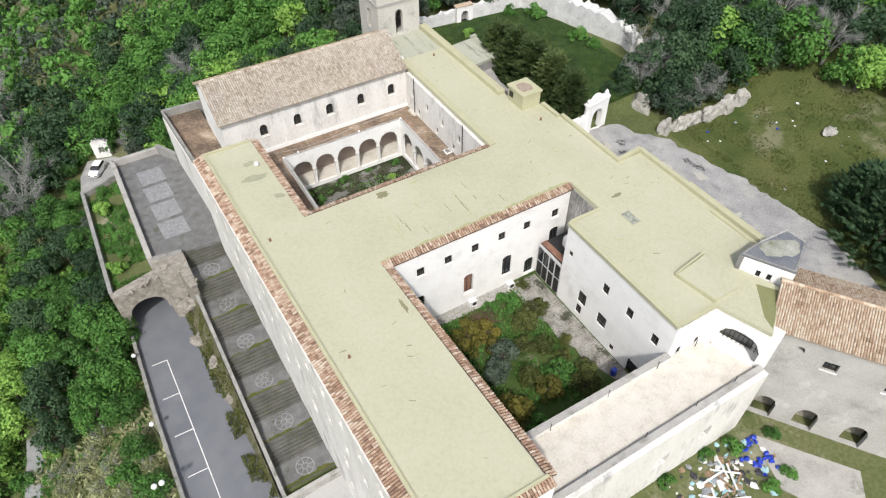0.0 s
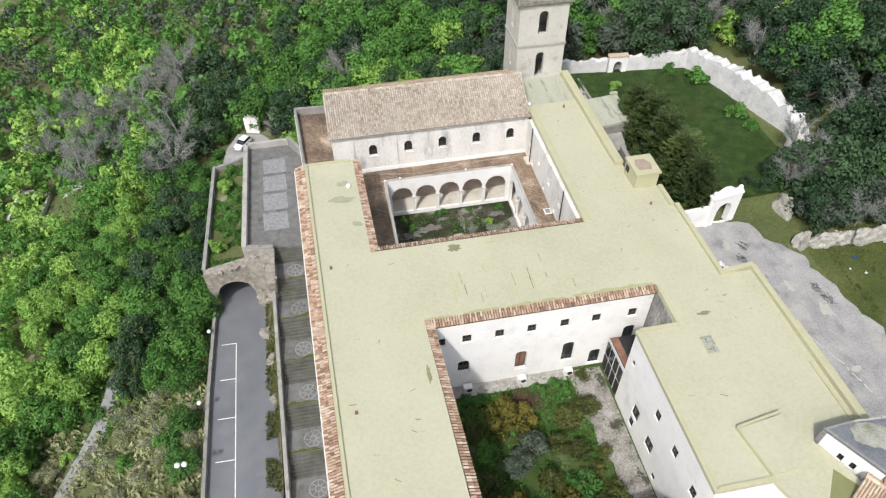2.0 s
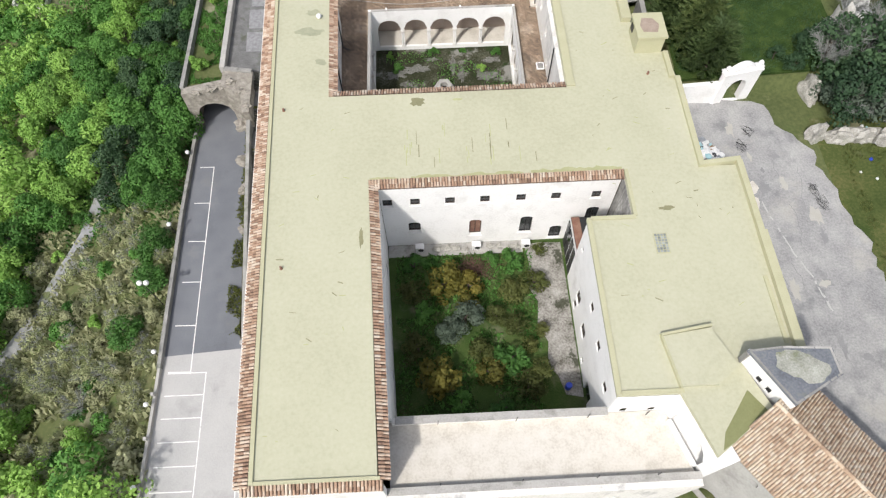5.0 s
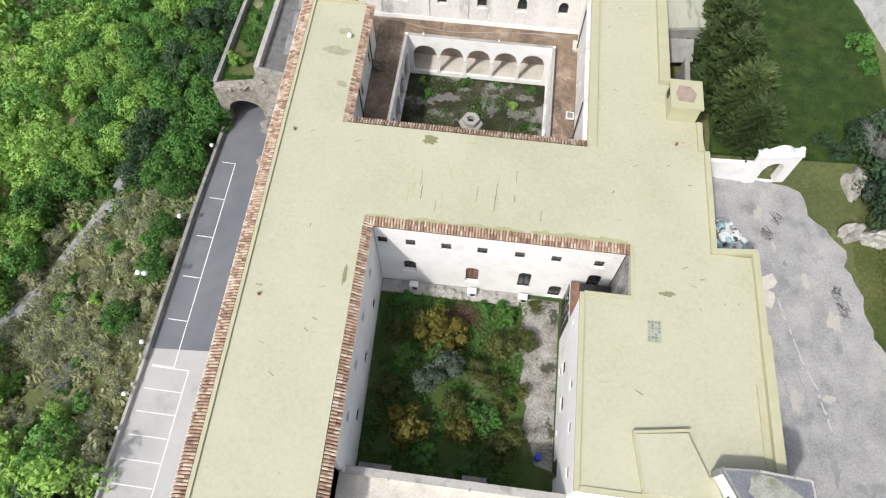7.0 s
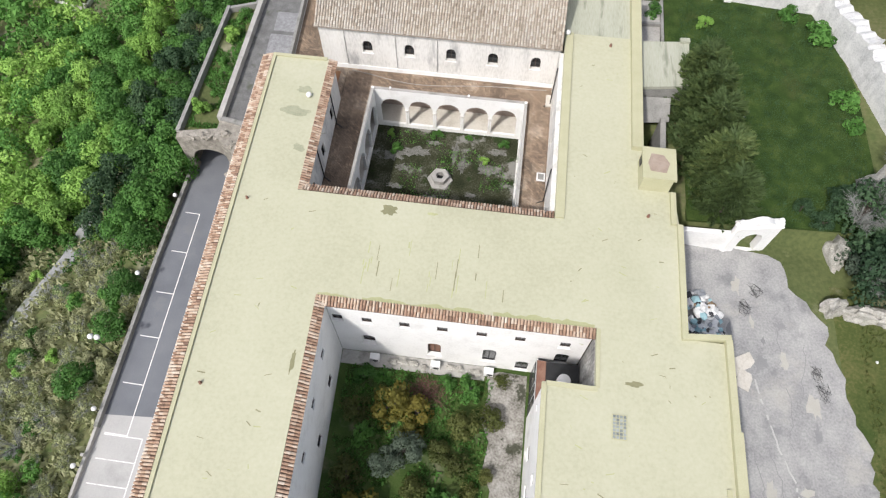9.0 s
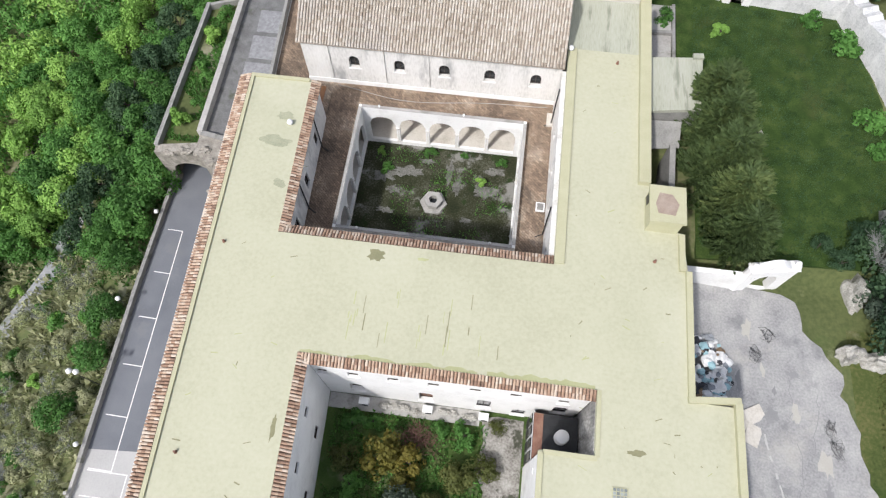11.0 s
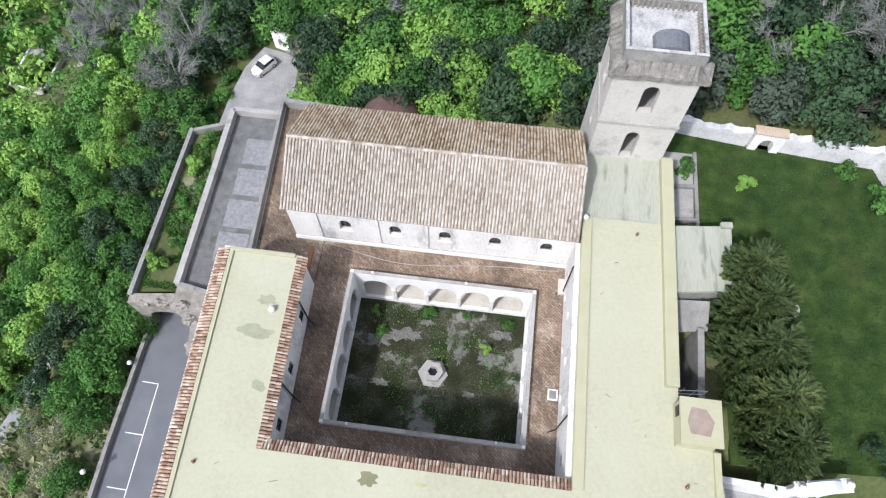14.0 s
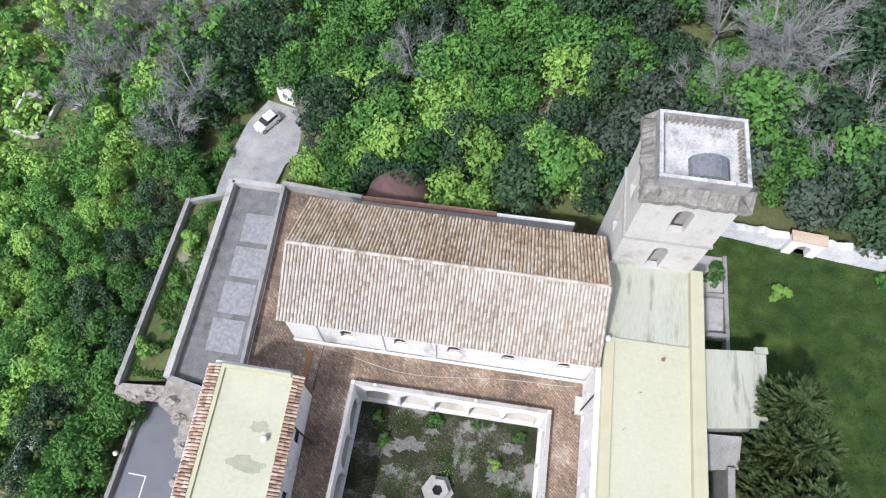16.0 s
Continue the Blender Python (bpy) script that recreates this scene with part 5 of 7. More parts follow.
# ---- car ----
def build_car(at, heading):
    paint = material("white_car_paint", [(0.74, 0.74, 0.75), (0.80, 0.80, 0.81)], 0.5, 0.25, 0.0)
    car = thing("car", "small white hatchback car parked on the lane", "car", at=at)
    car.rotation_euler = (0, 0, heading)
    L, W = 3.65, 1.6
    sec = [(-L / 2, 0.45, 0.85, 0.70), (-L / 2 + 0.12, 0.3, 1.0, 0.78), (-1.1, 0.25, 1.02, 0.8), (0.9, 0.25, 0.95, 0.8), (1.45, 0.28, 0.84, 0.77), (L / 2, 0.42, 0.65, 0.66)]
    body = Shape()
    for (x0, l0, h0, w0), (x1, l1, h1, w1) in zip(sec, sec[1:]):
        body.hexa([(x0, -w0, l0), (x1, -w1, l1), (x1, w1, l1), (x0, w0, l0)], [(x0, -w0 * 0.95, h0), (x1, -w1 * 0.95, h1), (x1, w1 * 0.95, h1), (x0, w0 * 0.95, h0)])
    part("body", body, paint, car)
    cabin = Shape().hexa([(-1.65, -0.72, 1.0), (0.75, -0.74, 0.96), (0.75, 0.74, 0.96), (-1.65, 0.72, 1.0)], [(-1.3, -0.58, 1.46), (0.1, -0.6, 1.48), (0.1, 0.6, 1.48), (-1.3, 0.58, 1.46)])
    part("cabin_glass", cabin, GLASS, car, "dark tinted windows")
    part("car_roof", Shape().hexa([(-1.38, -0.62, 1.44), (0.15, -0.63, 1.46), (0.15, 0.63, 1.46), (-1.38, 0.62, 1.44)], [(-1.25, -0.55, 1.52), (0.0, -0.57, 1.54), (0.0, 0.57, 1.54), (-1.25, 0.55, 1.52)]), paint, car)
    for x in (-1.12, 1.15):
        for y in (-0.74, 0.74):
            w = part("wheel", Shape().tube((x, y - 0.09, 0.29), (x, y + 0.09, 0.29), 0.29, 0.29, 14), IRON, car, "black tyre")
            part("rim", Shape().tube((x, y - 0.1, 0.29), (x, y + 0.1, 0.29), 0.17, 0.17, 10), PLASTICW, w)
    for y in (-0.5, 0.5):
        part("headlight", Shape().box(1.72, y - 0.15, 0.58, 1.835, y + 0.15, 0.7), GLASS, car)
        part("tail_light", Shape().box(-1.84, y * 1.3 - 0.06, 0.6, -1.8, y * 1.3 + 0.06, 0.9), RUST, car)
    return car


build_car((-22.4, 61.9, -12.45), math.radians(57 + 180))
shrine = thing("roadside_shrine", "small white gabled roadside shrine with a niche", "shrine", at=(0, 0, 0))
part("wall", wall_shape((-19.6, 65.4), (-22.0, 66.3), -13.2, -9.8, 0.8, [(1.28, 0.9, -12.0, -10.6, True)]), WHITE, shrine)
part("cap", Shape().hexa([(-19.5, 65.3, -9.8), (-19.2, 66.2, -9.8), (-21.8, 67.2, -9.8), (-22.1, 66.3, -9.8)], [(-20.6, 65.75, -9.0), (-20.35, 66.6, -9.0), (-20.8, 66.8, -9.0), (-21.0, 65.9, -9.0)]), WHITE, shrine)
part("niche_back", Shape().bar((-19.7, 66.0), (-21.7, 66.8), 0.1, -12.2, -10.4), GREYWALL, shrine)
apse = thing("apse", "low reddish domed vault behind the church", "dome")
part("dome", Shape().lathe((-1.2, 46.6, -4), [(3.5, 0), (3.5, 3.2), (3.2, 4.2), (2.3, 5.2), (1.2, 5.8), (0.1, 6.0)], 20), MAROON, apse, smooth=True)

# ---- garden court ----
setting("court_floor", Shape().box(0.4, -19.5, -0.6, 18.2, -0.3, 0.0), GARDEN, "overgrown garden court with grass and dead leaves")
setting("court_path", Shape().prism([(14.2, -1.2), (15.5, -0.9), (17.8, -1.0), (17.9, -16.5), (16.4, -16.2), (15.9, -14.4), (15.1, -13.6), (15.4, -11.2), (14.6, -9.6), (14.9, -7.2), (14.0, -5.4), (14.5, -3.2)][::-1], 0.0, 0.05), material("broken_paving", [(0.08, 0.075, 0.06), (0.24, 0.23, 0.21), (0.38, 0.37, 0.345)], 0.7, 0.95, 0.6, 8, 0.38, stains=((0.035, 0.04, 0.022), 0.5, 0.85, 0.05)), "broken pale paving along the court wall", "paving")
setting("court_path", Shape().box(0.8, -1.9, 0.0, 14.0, -0.6, 0.06), CONCRETE, "mossy paving strip at the wall foot", "paving")
for x in (3.9, 9.45, 14.3):
    ac = thing("air_conditioner", "white air conditioner box standing at the wall", "air conditioner", "air conditioners in the court", at=(x, -1.15, 0.06))
    part("casing", Shape().box(-0.42, -0.3, 0.0, 0.42, 0.3, 0.75), PLASTICW, ac)
    part("fan_grille", Shape().tube((0.1, -0.3, 0.38), (0.1, -0.32, 0.38), 0.27, 0.27, 14), IRON, ac)
rng = random.Random(5)
for i, x in enumerate((5.6, 6.6, 7.4, 8.4, 10.9, 11.7, 12.8, 13.3, 16.2)):
    st = rock("stone_block", (x, -1.3 + rng.uniform(-0.2, 0.2), 0.18), (rng.uniform(0.3, 0.5), 0.28, 0.25), 20 + i, LIME, "pale stone fragment lying at the wall foot")
shed = thing("lean_to_shed", "dark rusty lean-to roof in the court corner", "shed")
part("roof", Shape().hexa([(18.1, -4.6, 4.9), (21.6, -4.6, 4.9), (21.6, -1.0, 4.7), (18.1, -1.0, 4.7)], [(18.1, -4.6, 5.0), (21.6, -4.6, 5.0), (21.6, -1.0, 4.8), (18.1, -1.0, 4.8)]), TARRED, shed, "black tarred sheet roof")
part("edge_board", Shape().hexa([(18.12, -4.55, 5.0), (18.85, -4.55, 5.0), (18.85, -1.0, 4.8), (18.12, -1.0, 4.8)], [(18.12, -4.55, 5.05), (18.85, -4.55, 5.05), (18.85, -1.0, 4.85), (18.12, -1.0, 4.85)]), RUST, shed, "rust-red edge sheet")
part("front", Shape().bar((18.15, -4.6), (18.15, -0.8), 0.1, 0.0, 4.6), material("pale_panel", [(0.5, 0.5, 0.5), (0.66, 0.66, 0.66)], 1.0, 0.6, 0.1), shed)
for y in (-4.2, -3.2, -2.2, -1.3):
    part("door", Shape().box(18.02, y - 0.36, 0.2, 18.1, y + 0.36, 2.1), IRON, shed)
    part("pane", Shape().box(18.02, y - 0.36, 2.4, 18.1, y + 0.36, 4.2), GLASS, shed)
tank = thing("water_tank", "white round plastic water tank on a roof", "tank", at=(20.25, -2.75, 4.92))
part("body", Shape().lathe((0, 0, 0), [(0.5, 0), (0.55, 0.1), (0.55, 0.9), (0.5, 1.0), (0.15, 1.08)], 16), PLASTICW, tank)
part("lid", Shape().lathe((0, 0, 1.08), [(0.18, 0), (0.18, 0.08), (0.05, 0.1)], 12), PLASTICW, tank)
for x0, x1 in ((1.9, 4.6), (10.4, 12.4)):
    pn = tagged(new("metal_sheet", Shape().hexa([(x0, -18.9, 1.6), (x1, -18.9, 1.6), (x1, -18.0, 1.9), (x0, -18.0, 1.9)], [(x0, -18.9, 1.66), (x1, -18.9, 1.66), (x1, -18.0, 1.96), (x0, -18.0, 1.96)]).mesh("metal_sheet", GREYWALL)), "grey corrugated sheet roof against the wall", "sheet", "", "")
    for px in (x0 + 0.1, x1 - 0.1):
        p_ = part("post", Shape().tube((px, -18.2, 0), (px, -18.2, 1.8), 0.05, 0.05, 6), IRON, pn)
BLUE = material("blue_plastic", [(0.01, 0.03, 0.30), (0.02, 0.06, 0.5)], 2.0, 0.4, 0.0)
drum = thing("blue_drum", "blue plastic drum in the court", "drum", at=(16.6, -15.6, 0.05))
part("body", Shape().lathe((0, 0, 0), [(0.27, 0), (0.3, 0.1), (0.3, 0.75), (0.26, 0.85)], 14), BLUE, drum)

# ---- yard stains ----
PUDDLE = material("damp_stain", [(0.18, 0.18, 0.185), (0.26, 0.26, 0.26)], 0.8, 0.7, 0.1)
DUST = material("pale_dust", [(0.36, 0.345, 0.31), (0.44, 0.425, 0.39)], 0.9, 0.95, 0.1)
yr = random.Random(31)
for i in range(20):
    x, y = yr.uniform(33, 43.5), yr.uniform(-22, 10.5)
    n, rx, ry = 16, yr.uniform(0.2, 0.7), yr.uniform(0.2, 1.3)
    w = [yr.uniform(0.4, 1.15) for _ in range(n)]
    if x + rx > 38.5 + 0.26 * (11 - y) or y > 9:
        continue
    setting("yard_stain", Shape().prism([(x + rx * math.cos(6.2832 * k / n) * w[k], y + ry * math.sin(6.2832 * k / n) * w[k]) for k in range(n)], YARD_E - 0.02, YARD_E + 0.004 + 0.0004 * i), PUDDLE if i % 3 else DUST, "irregular stain on the worn paving", "stain")
for i in range(12):
    x, y = yr.uniform(33.5, 41), yr.uniform(-18, 8)
    cr_ = Shape()
    for k in range(7):
        x2, y2 = x + yr.uniform(-0.35, 0.35), y - yr.uniform(0.3, 0.9)
        cr_.bar((x, y), (x2, y2), 0.05, YARD_E - 0.02, YARD_E + 0.006)
        x, y = x2, y2
    if x < 41:
        setting("yard_crack", cr_, PUDDLE, "jagged crack in the worn paving", "crack")

trail = Shape()
_way = [(35.9, -0.4), (36.3, -2.4), (36.9, -4.5), (37.5, -6.3), (38.2, -8.3), (38.5, -9.9), (38.9, -11.5)]
for (ax, ay), (bx, by) in zip(_way, _way[1:]):
    for i in range(5):
        u0, u1 = Vector((ax, ay)).lerp(Vector((bx, by)), i / 5), Vector((ax, ay)).lerp(Vector((bx, by)), (i + 1) / 5)
        j0, j1 = (0.2 * noise.noise(Vector((u.x * 1.3, u.y * 1.3, 9))) for u in (u0, u1))
        if noise.noise(Vector((u0.x * 2.1, u0.y * 2.1, 6))) < -0.12:
            continue
        trail.bar(u0 + Vector((j0, 0)), u1 + Vector((j1, 0)), 0.14 + 0.1 * noise.noise(Vector((u0.x, u0.y * 2, 4))), YARD_E - 0.02, YARD_E + 0.014)
setting("yard_crack", trail, material("lime_spill", [(0.38, 0.375, 0.36), (0.47, 0.465, 0.45)], 1.5, 0.95, 0.2), "pale wandering line of lime on the paving", "crack")
for k, (x, y) in enumerate(((41.3, -0.9), (41.0, 0.6), (36.6, 7.6), (35.6, 5.9))):
    wire = bpy.data.curves.new("wire_tangle", "CURVE")
    wire.dimensions, wire.bevel_depth = "3D", 0.012
    sp_ = wire.splines.new("POLY")
    sp_.points.add(40)
    wr_ = random.Random(k)
    for i, q in enumerate(sp_.points):
        q.co = (x + 0.6 * math.cos(i * 0.9) * wr_.uniform(0.0, 1.2), y + 0.8 * math.sin(i * 0.7) * wr_.uniform(0.0, 1.2), YARD_E + 0.04 + 0.25 * wr_.random(), 1)
    wire.materials.append(IRON)
    tagged(new("wire_tangle", wire), "tangled dark wire lying on the paving", "wire", "wire tangles")

# ---- roof details ----
PATCH = material("dark_roof_patch", [(0.16, 0.16, 0.09), (0.26, 0.25, 0.15)], 0.8, 0.9, 0.1)
GREYALGAE = material("grey_algae_stain", [(0.22, 0.235, 0.165), (0.31, 0.32, 0.225), (0.38, 0.38, 0.28)], 1.2, 0.9, 0.1, 8, 0.5)
GREEN = material("algae_stain", [(0.30, 0.32, 0.16), (0.44, 0.45, 0.26)], 1.5, 0.9, 0.1)


def blot(x, y, rx, ry, mat, seed, label, z=RZ):
    r = random.Random(seed)
    n = 18
    w = [r.uniform(0.6, 1.1) for _ in range(n)]
    pts = [(x + rx * math.cos(2 * math.pi * i / n) * w[i], y + ry * math.sin(2 * math.pi * i / n) * w[i]) for i in range(n)]
    return setting("roof_mark", Shape().prism(pts, z - 0.02, z + 0.005), mat, label, "stain")


blot(4.35, 8.3, 0.75, 0.6, PATCH, 1, "dark round puddle stain on the roof")
blot(-6.0, 17.6, 1.5, 0.6, GREYALGAE, 2, "grey-green algae stain on the roof")
blot(-5.6, 20.2, 0.8, 0.5, GREYALGAE, 3, "grey-green algae stain on the roof")
blot(-4.6, 13.6, 0.6, 0.5, GREYALGAE, 4, "grey-green algae stain on the roof")
blot(24.6, -4.0, 0.7, 0.25, PATCH, 5, "dark scuff on the roof")
blot(8.0, 8.4, 0.5, 0.15, GREEN, 6, "faint stain on the roof")
blot(-0.55, -5.5, 0.22, 1.1, PATCH, 7, "dark scuff along the roof kerb")


def edge_stain(p0, p1, wide, mat, seed, label):
    """A ragged band of growth beside a kerb, to the right of the way."""
    a, b = Vector(p0), Vector(p1)
    d = (b - a).normalized()
    r = Vector((d.y, -d.x))
    n = int((b - a).length / 0.35)
    band = Shape()
    for i in range(n):
        u0, u1 = a.lerp(b, i / n), a.lerp(b, (i + 1) / n)
        w0, w1 = (wide * (0.6 + 1.1 * noise.noise(Vector((k * 0.17, seed, 0.3))) + 0.5 * noise.noise(Vector((k * 0.9, seed, 7.3)))) for k in (i, i + 1))
        if w0 > 0.03 and w1 > 0.03:
            band.hexa([(*u0, RZ - 0.01), (*(u0 + r * w0), RZ - 0.01), (*(u1 + r * w1), RZ - 0.01), (*u1, RZ - 0.01)], [(*u0, RZ + 0.003), (*(u0 + r * w0), RZ + 0.003), (*(u1 + r * w1), RZ + 0.003), (*u1, RZ + 0.003)])
    band.weld = True
    return setting("roof_mark", band, mat, label, "stain")


edge_stain((21.6, 0.03), (0.1, 0.03), 0.4, material("kerb_algae", [(0.30, 0.315, 0.16), (0.38, 0.385, 0.23)], 0.8, 0.9, 0.1, 10), 3, "green algae band along the tile eave")
edge_stain((in_x(24) + 0.34, 24), (in_x(-24) + 0.34, -24), -0.45, material("yellow_algae", [(0.36, 0.36, 0.15), (0.42, 0.41, 0.21)], 0.8, 0.9, 0.1, 10), 8, "yellowish algae band along the kerb")
edge_stain((18.0, 9.25), (-3.6, 9.25), -0.22, GREEN, 11, "faint algae band along the tile eave")
rr = random.Random(9)
for i in range(26):
    x, y = rr.uniform(3, 16), rr.uniform(1.0, 5.0)
    setting("roof_streak", Shape().box(x, y, RZ - 0.01, x + rr.uniform(0.04, 0.1), y + rr.uniform(0.4, 1.7), RZ + 0.004), GREEN if i % 3 else PATCH, "dark water streak on the roof", "stain")
for i in range(80):
    x, y = rr.choice(((rr.uniform(-7.5, -1.5), rr.uniform(-22, 22)), (rr.uniform(19.5, 27.5), rr.uniform(1, 28)), (rr.uniform(20, 30), rr.uniform(-13, -1))))
    if x > 24 and y > 12:
        continue
    setting("roof_scuff", Shape().bar((x, y), (x + rr.uniform(-0.6, 0.6), y + rr.uniform(-0.3, 0.3)), rr.uniform(0.03, 0.09), RZ - 0.01, RZ + 0.004), GREEN if i % 2 else PATCH, "thin dark scuff on the roof paint", "stain")
grate = thing("roof_grate", "grey glass block skylight grid in the roof", "skylight")
part("frame", Shape().box(22.95, -8.15, RZ, 24.05, -6.35, RZ + 0.05), KERB, grate)
for i in range(4):
    for j in range(7):
        part("glass_block", Shape().box(23.03 + i * 0.25, -8.07 + j * 0.245, RZ + 0.05, 23.22 + i * 0.25, -7.88 + j * 0.245, RZ + 0.075), GLASSBLOCK, grate)
for x, y in ((-7.7, 7.9), (25.8, 10.5), (-6.8, -8), (22.5, 29.4)):
    v = thing("roof_vent", "short dark roof drain pipe", "vent", "roof drains", at=(x, y, RZ))
    part("pipe", Shape().lathe((0, 0, 0), [(0.14, 0), (0.12, 0.04), (0.09, 0.3), (0.07, 0.3)], 10), RUST, v)
for x, y in ((18.3, 30.3), (-5.0, 19.4)):
    g_ = thing("roof_light", "white globe lamp at the roof edge", "lamp", at=(x, y, RZ + 0.14 if x > 0 else RZ))
    part("globe", Shape().lathe((0, 0, 0), [(0.08, 0), (0.22, 0.12), (0.26, 0.28), (0.18, 0.46), (0.03, 0.5)], 12), PLASTICW, g_, smooth=True)
hatch = thing("terrace_hatch", "white framed hatch on the brick terrace", "hatch", at=(17.2, 17.0, TZ))
part("frame", Shape().box(-0.4, -0.45, 0, 0.4, 0.45, 0.12), PLASTICW, hatch)
part("cover", Shape().box(-0.28, -0.33, 0.12, 0.28, 0.33, 0.15), GREYWALL, hatch)
plank = thing("wooden_plank", "rust-brown wooden planks lying on the terrace", "plank", at=(-4.5, 26.3, TZ))
part("board", Shape().box(-0.45, -1.9, 0.0, 0.0, 1.3, 0.1), material("orange_plank", [(0.20, 0.09, 0.04), (0.34, 0.17, 0.08)], 1.5, 0.8, 0.2, stretch=(4, 1, 1)), plank)
crate = thing("crate", "pale wooden crate lid on the terrace", "crate", at=(17.5, 26.4, TZ))
part("board", Shape().box(-0.35, -0.7, 0, 0.35, 0.7, 0.25), SANDFLOOR, crate)
hs = bpy.data.curves.new("hose", "CURVE")
hs.dimensions, hs.bevel_depth = "3D", 0.03
sp = hs.splines.new("POLY")
sp.points.add(24)
for i, q in enumerate(sp.points):
    t = i / 24
    q.co = (-3.4 + 20.5 * t, 28.0 - 1.2 * math.sin(math.pi * min(1, t * 1.15)) ** 2 - 0.25 * math.sin(9 * t), TZ + 0.03, 1)
hs.materials.append(CONCRETE)
tagged(new("hose", hs), "pale garden hose trailing over the terrace", "hose")
for y in (26.0, 14.3):
    dp = thing("drain_pipe", "dark iron drain pipe on the court wall", "pipe", "drain pipes", at=(17.63, y, 0))
    part("pipe", Shape().tube((-0.05, 0, TZ + 0.1), (-0.05, 0, RZ - 0.1), 0.06, 0.06, 8), IRON, dp)
    part("spout", Shape().tube((-0.05, 0, TZ + 0.12), (-0.7, -0.3, TZ + 0.06), 0.05, 0.05, 8), IRON, dp)
for x, y in ((-3.6, 20.7), (-3.42, 14.2)):
    dp = thing("drain_pipe", "dark iron drain pipe on the court wall", "pipe", "drain pipes", at=(x, y, 0))
    part("pipe", Shape().tube((0.14, 0, TZ + 0.1), (0.14, 0, RZ - 0.35), 0.07, 0.07, 8), IRON, dp)
    part("spout", Shape().tube((0.14, 0, TZ + 0.14), (0.8, -0.35, TZ + 0.06), 0.06, 0.06, 8), IRON, dp)
for x, y in ((1.4, 12.56), (13.05, 12.56), (1.2, 25.44), (9.3, 25.44)):
    g_ = thing("parapet_lamp", "small white globe lamp on the arcade parapet", "lamp", "parapet lamps", at=(x, y, PT + 0.05))
    part("globe", Shape().lathe((0, 0, 0), [(0.05, 0), (0.11, 0.06), (0.13, 0.14), (0.09, 0.24), (0.02, 0.27)], 10), PLASTICW, g_, smooth=True)


# ---- trees and shrubs ----
def leaf_cloud(rng, n, blobs, size, flat=0.0, up=0.35):
    """Folded leaf sprays on the skins of many overlapping blobs (x, y, z, r): vertices and faces of n sprays, two triangles each."""
    blobs = np.array(blobs, float)
    w = blobs[:, 3] ** 2
    pick = rng.choice(len(blobs), n, p=w / w.sum())
    d = rng.normal(size=(n, 3))
    d[:, 2] = d[:, 2] * 0.9 + up
    d /= np.linalg.norm(d, axis=1)[:, None]
    rad = blobs[pick, 3] * rng.uniform(0.72, 1.12, n)
    c = blobs[pick, :3] + d * rad[:, None] * np.array([1, 1, 0.85])
    nrm = d + rng.normal(0, 0.45, (n, 3)) + np.array([0, 0, 0.25])
    nrm /= np.linalg.norm(nrm, axis=1)[:, None]
    t = np.cross(nrm, rng.normal(size=(n, 3)))
    t /= np.linalg.norm(t, axis=1)[:, None]
    b = np.cross(nrm, t)
    s = size * rng.uniform(0.55, 1.25, n)[:, None]
    fold = nrm * s * 0.22
    v = np.stack([c - t * s * 0.5, c - b * s * 0.32 + fold, c + t * s * 0.55, c + b * s * 0.32 + fold], 1)
    return v.reshape(-1, 3), np.arange(4 * n).reshape(n, 4)


def quads_mesh(name, v, f, mat):
    me = bpy.data.meshes.new(name)
    me.vertices.add(len(v))
    me.vertices.foreach_set("co", v.astype(np.float32).ravel())
    me.loops.add(f.size)
    me.loops.foreach_set("vertex_index", f.astype(np.int32).ravel())
    me.polygons.add(len(f))
    me.polygons.foreach_set("loop_start", np.arange(0, f.size, 4, dtype=np.int32))
    me.polygons.foreach_set("loop_total", np.full(len(f), 4, np.int32))
    me.update()
    me.materials.append(mat)
    return me


def crown_blobs(rng, radius, height, count, base):
    out = []
    for i in range(count):
        a, q = rng.uniform(0, 2 * math.pi), math.sqrt(rng.uniform(0, 1))
        r = radius * q * 0.78
        top = base + (height - base) * (1 - 0.55 * q * q)
        z = rng.uniform(base + 0.3, top) if i % 3 else top
        out.append((r * math.cos(a), r * math.sin(a), z - radius * 0.15, radius * rng.uniform(0.2, 0.38)))
    return out


def trunk_shape(rng, height, r, blobs, limbs=6):
    s = Shape()
    lean = Vector((rng.uniform(-0.3, 0.3), rng.uniform(-0.3, 0.3), 0))
    fork = Vector((lean.x, lean.y, height * 0.45))
    s.tube((0, 0, -0.6), fork, r, r * 0.6, 7)
    for i in range(limbs):
        b = blobs[int(rng.uniform(0, len(blobs)))]
        s.tube(fork * rng.uniform(0.7, 1.0), b[:3], r * 0.45, r * 0.1, 5)
    return s


def make_kind(seed, radius, height, n, size, mat, blobs=26, base=0.25):
    rng = np.random.default_rng(seed)
    bl = crown_blobs(rng, radius, height, blobs, height * base)
    v, f = leaf_cloud(rng, n, bl, size)
    return trunk_shape(rng, height, 0.16 + height * 0.012, bl).mesh("trunk", BARK), quads_mesh("crown", v, f, mat)


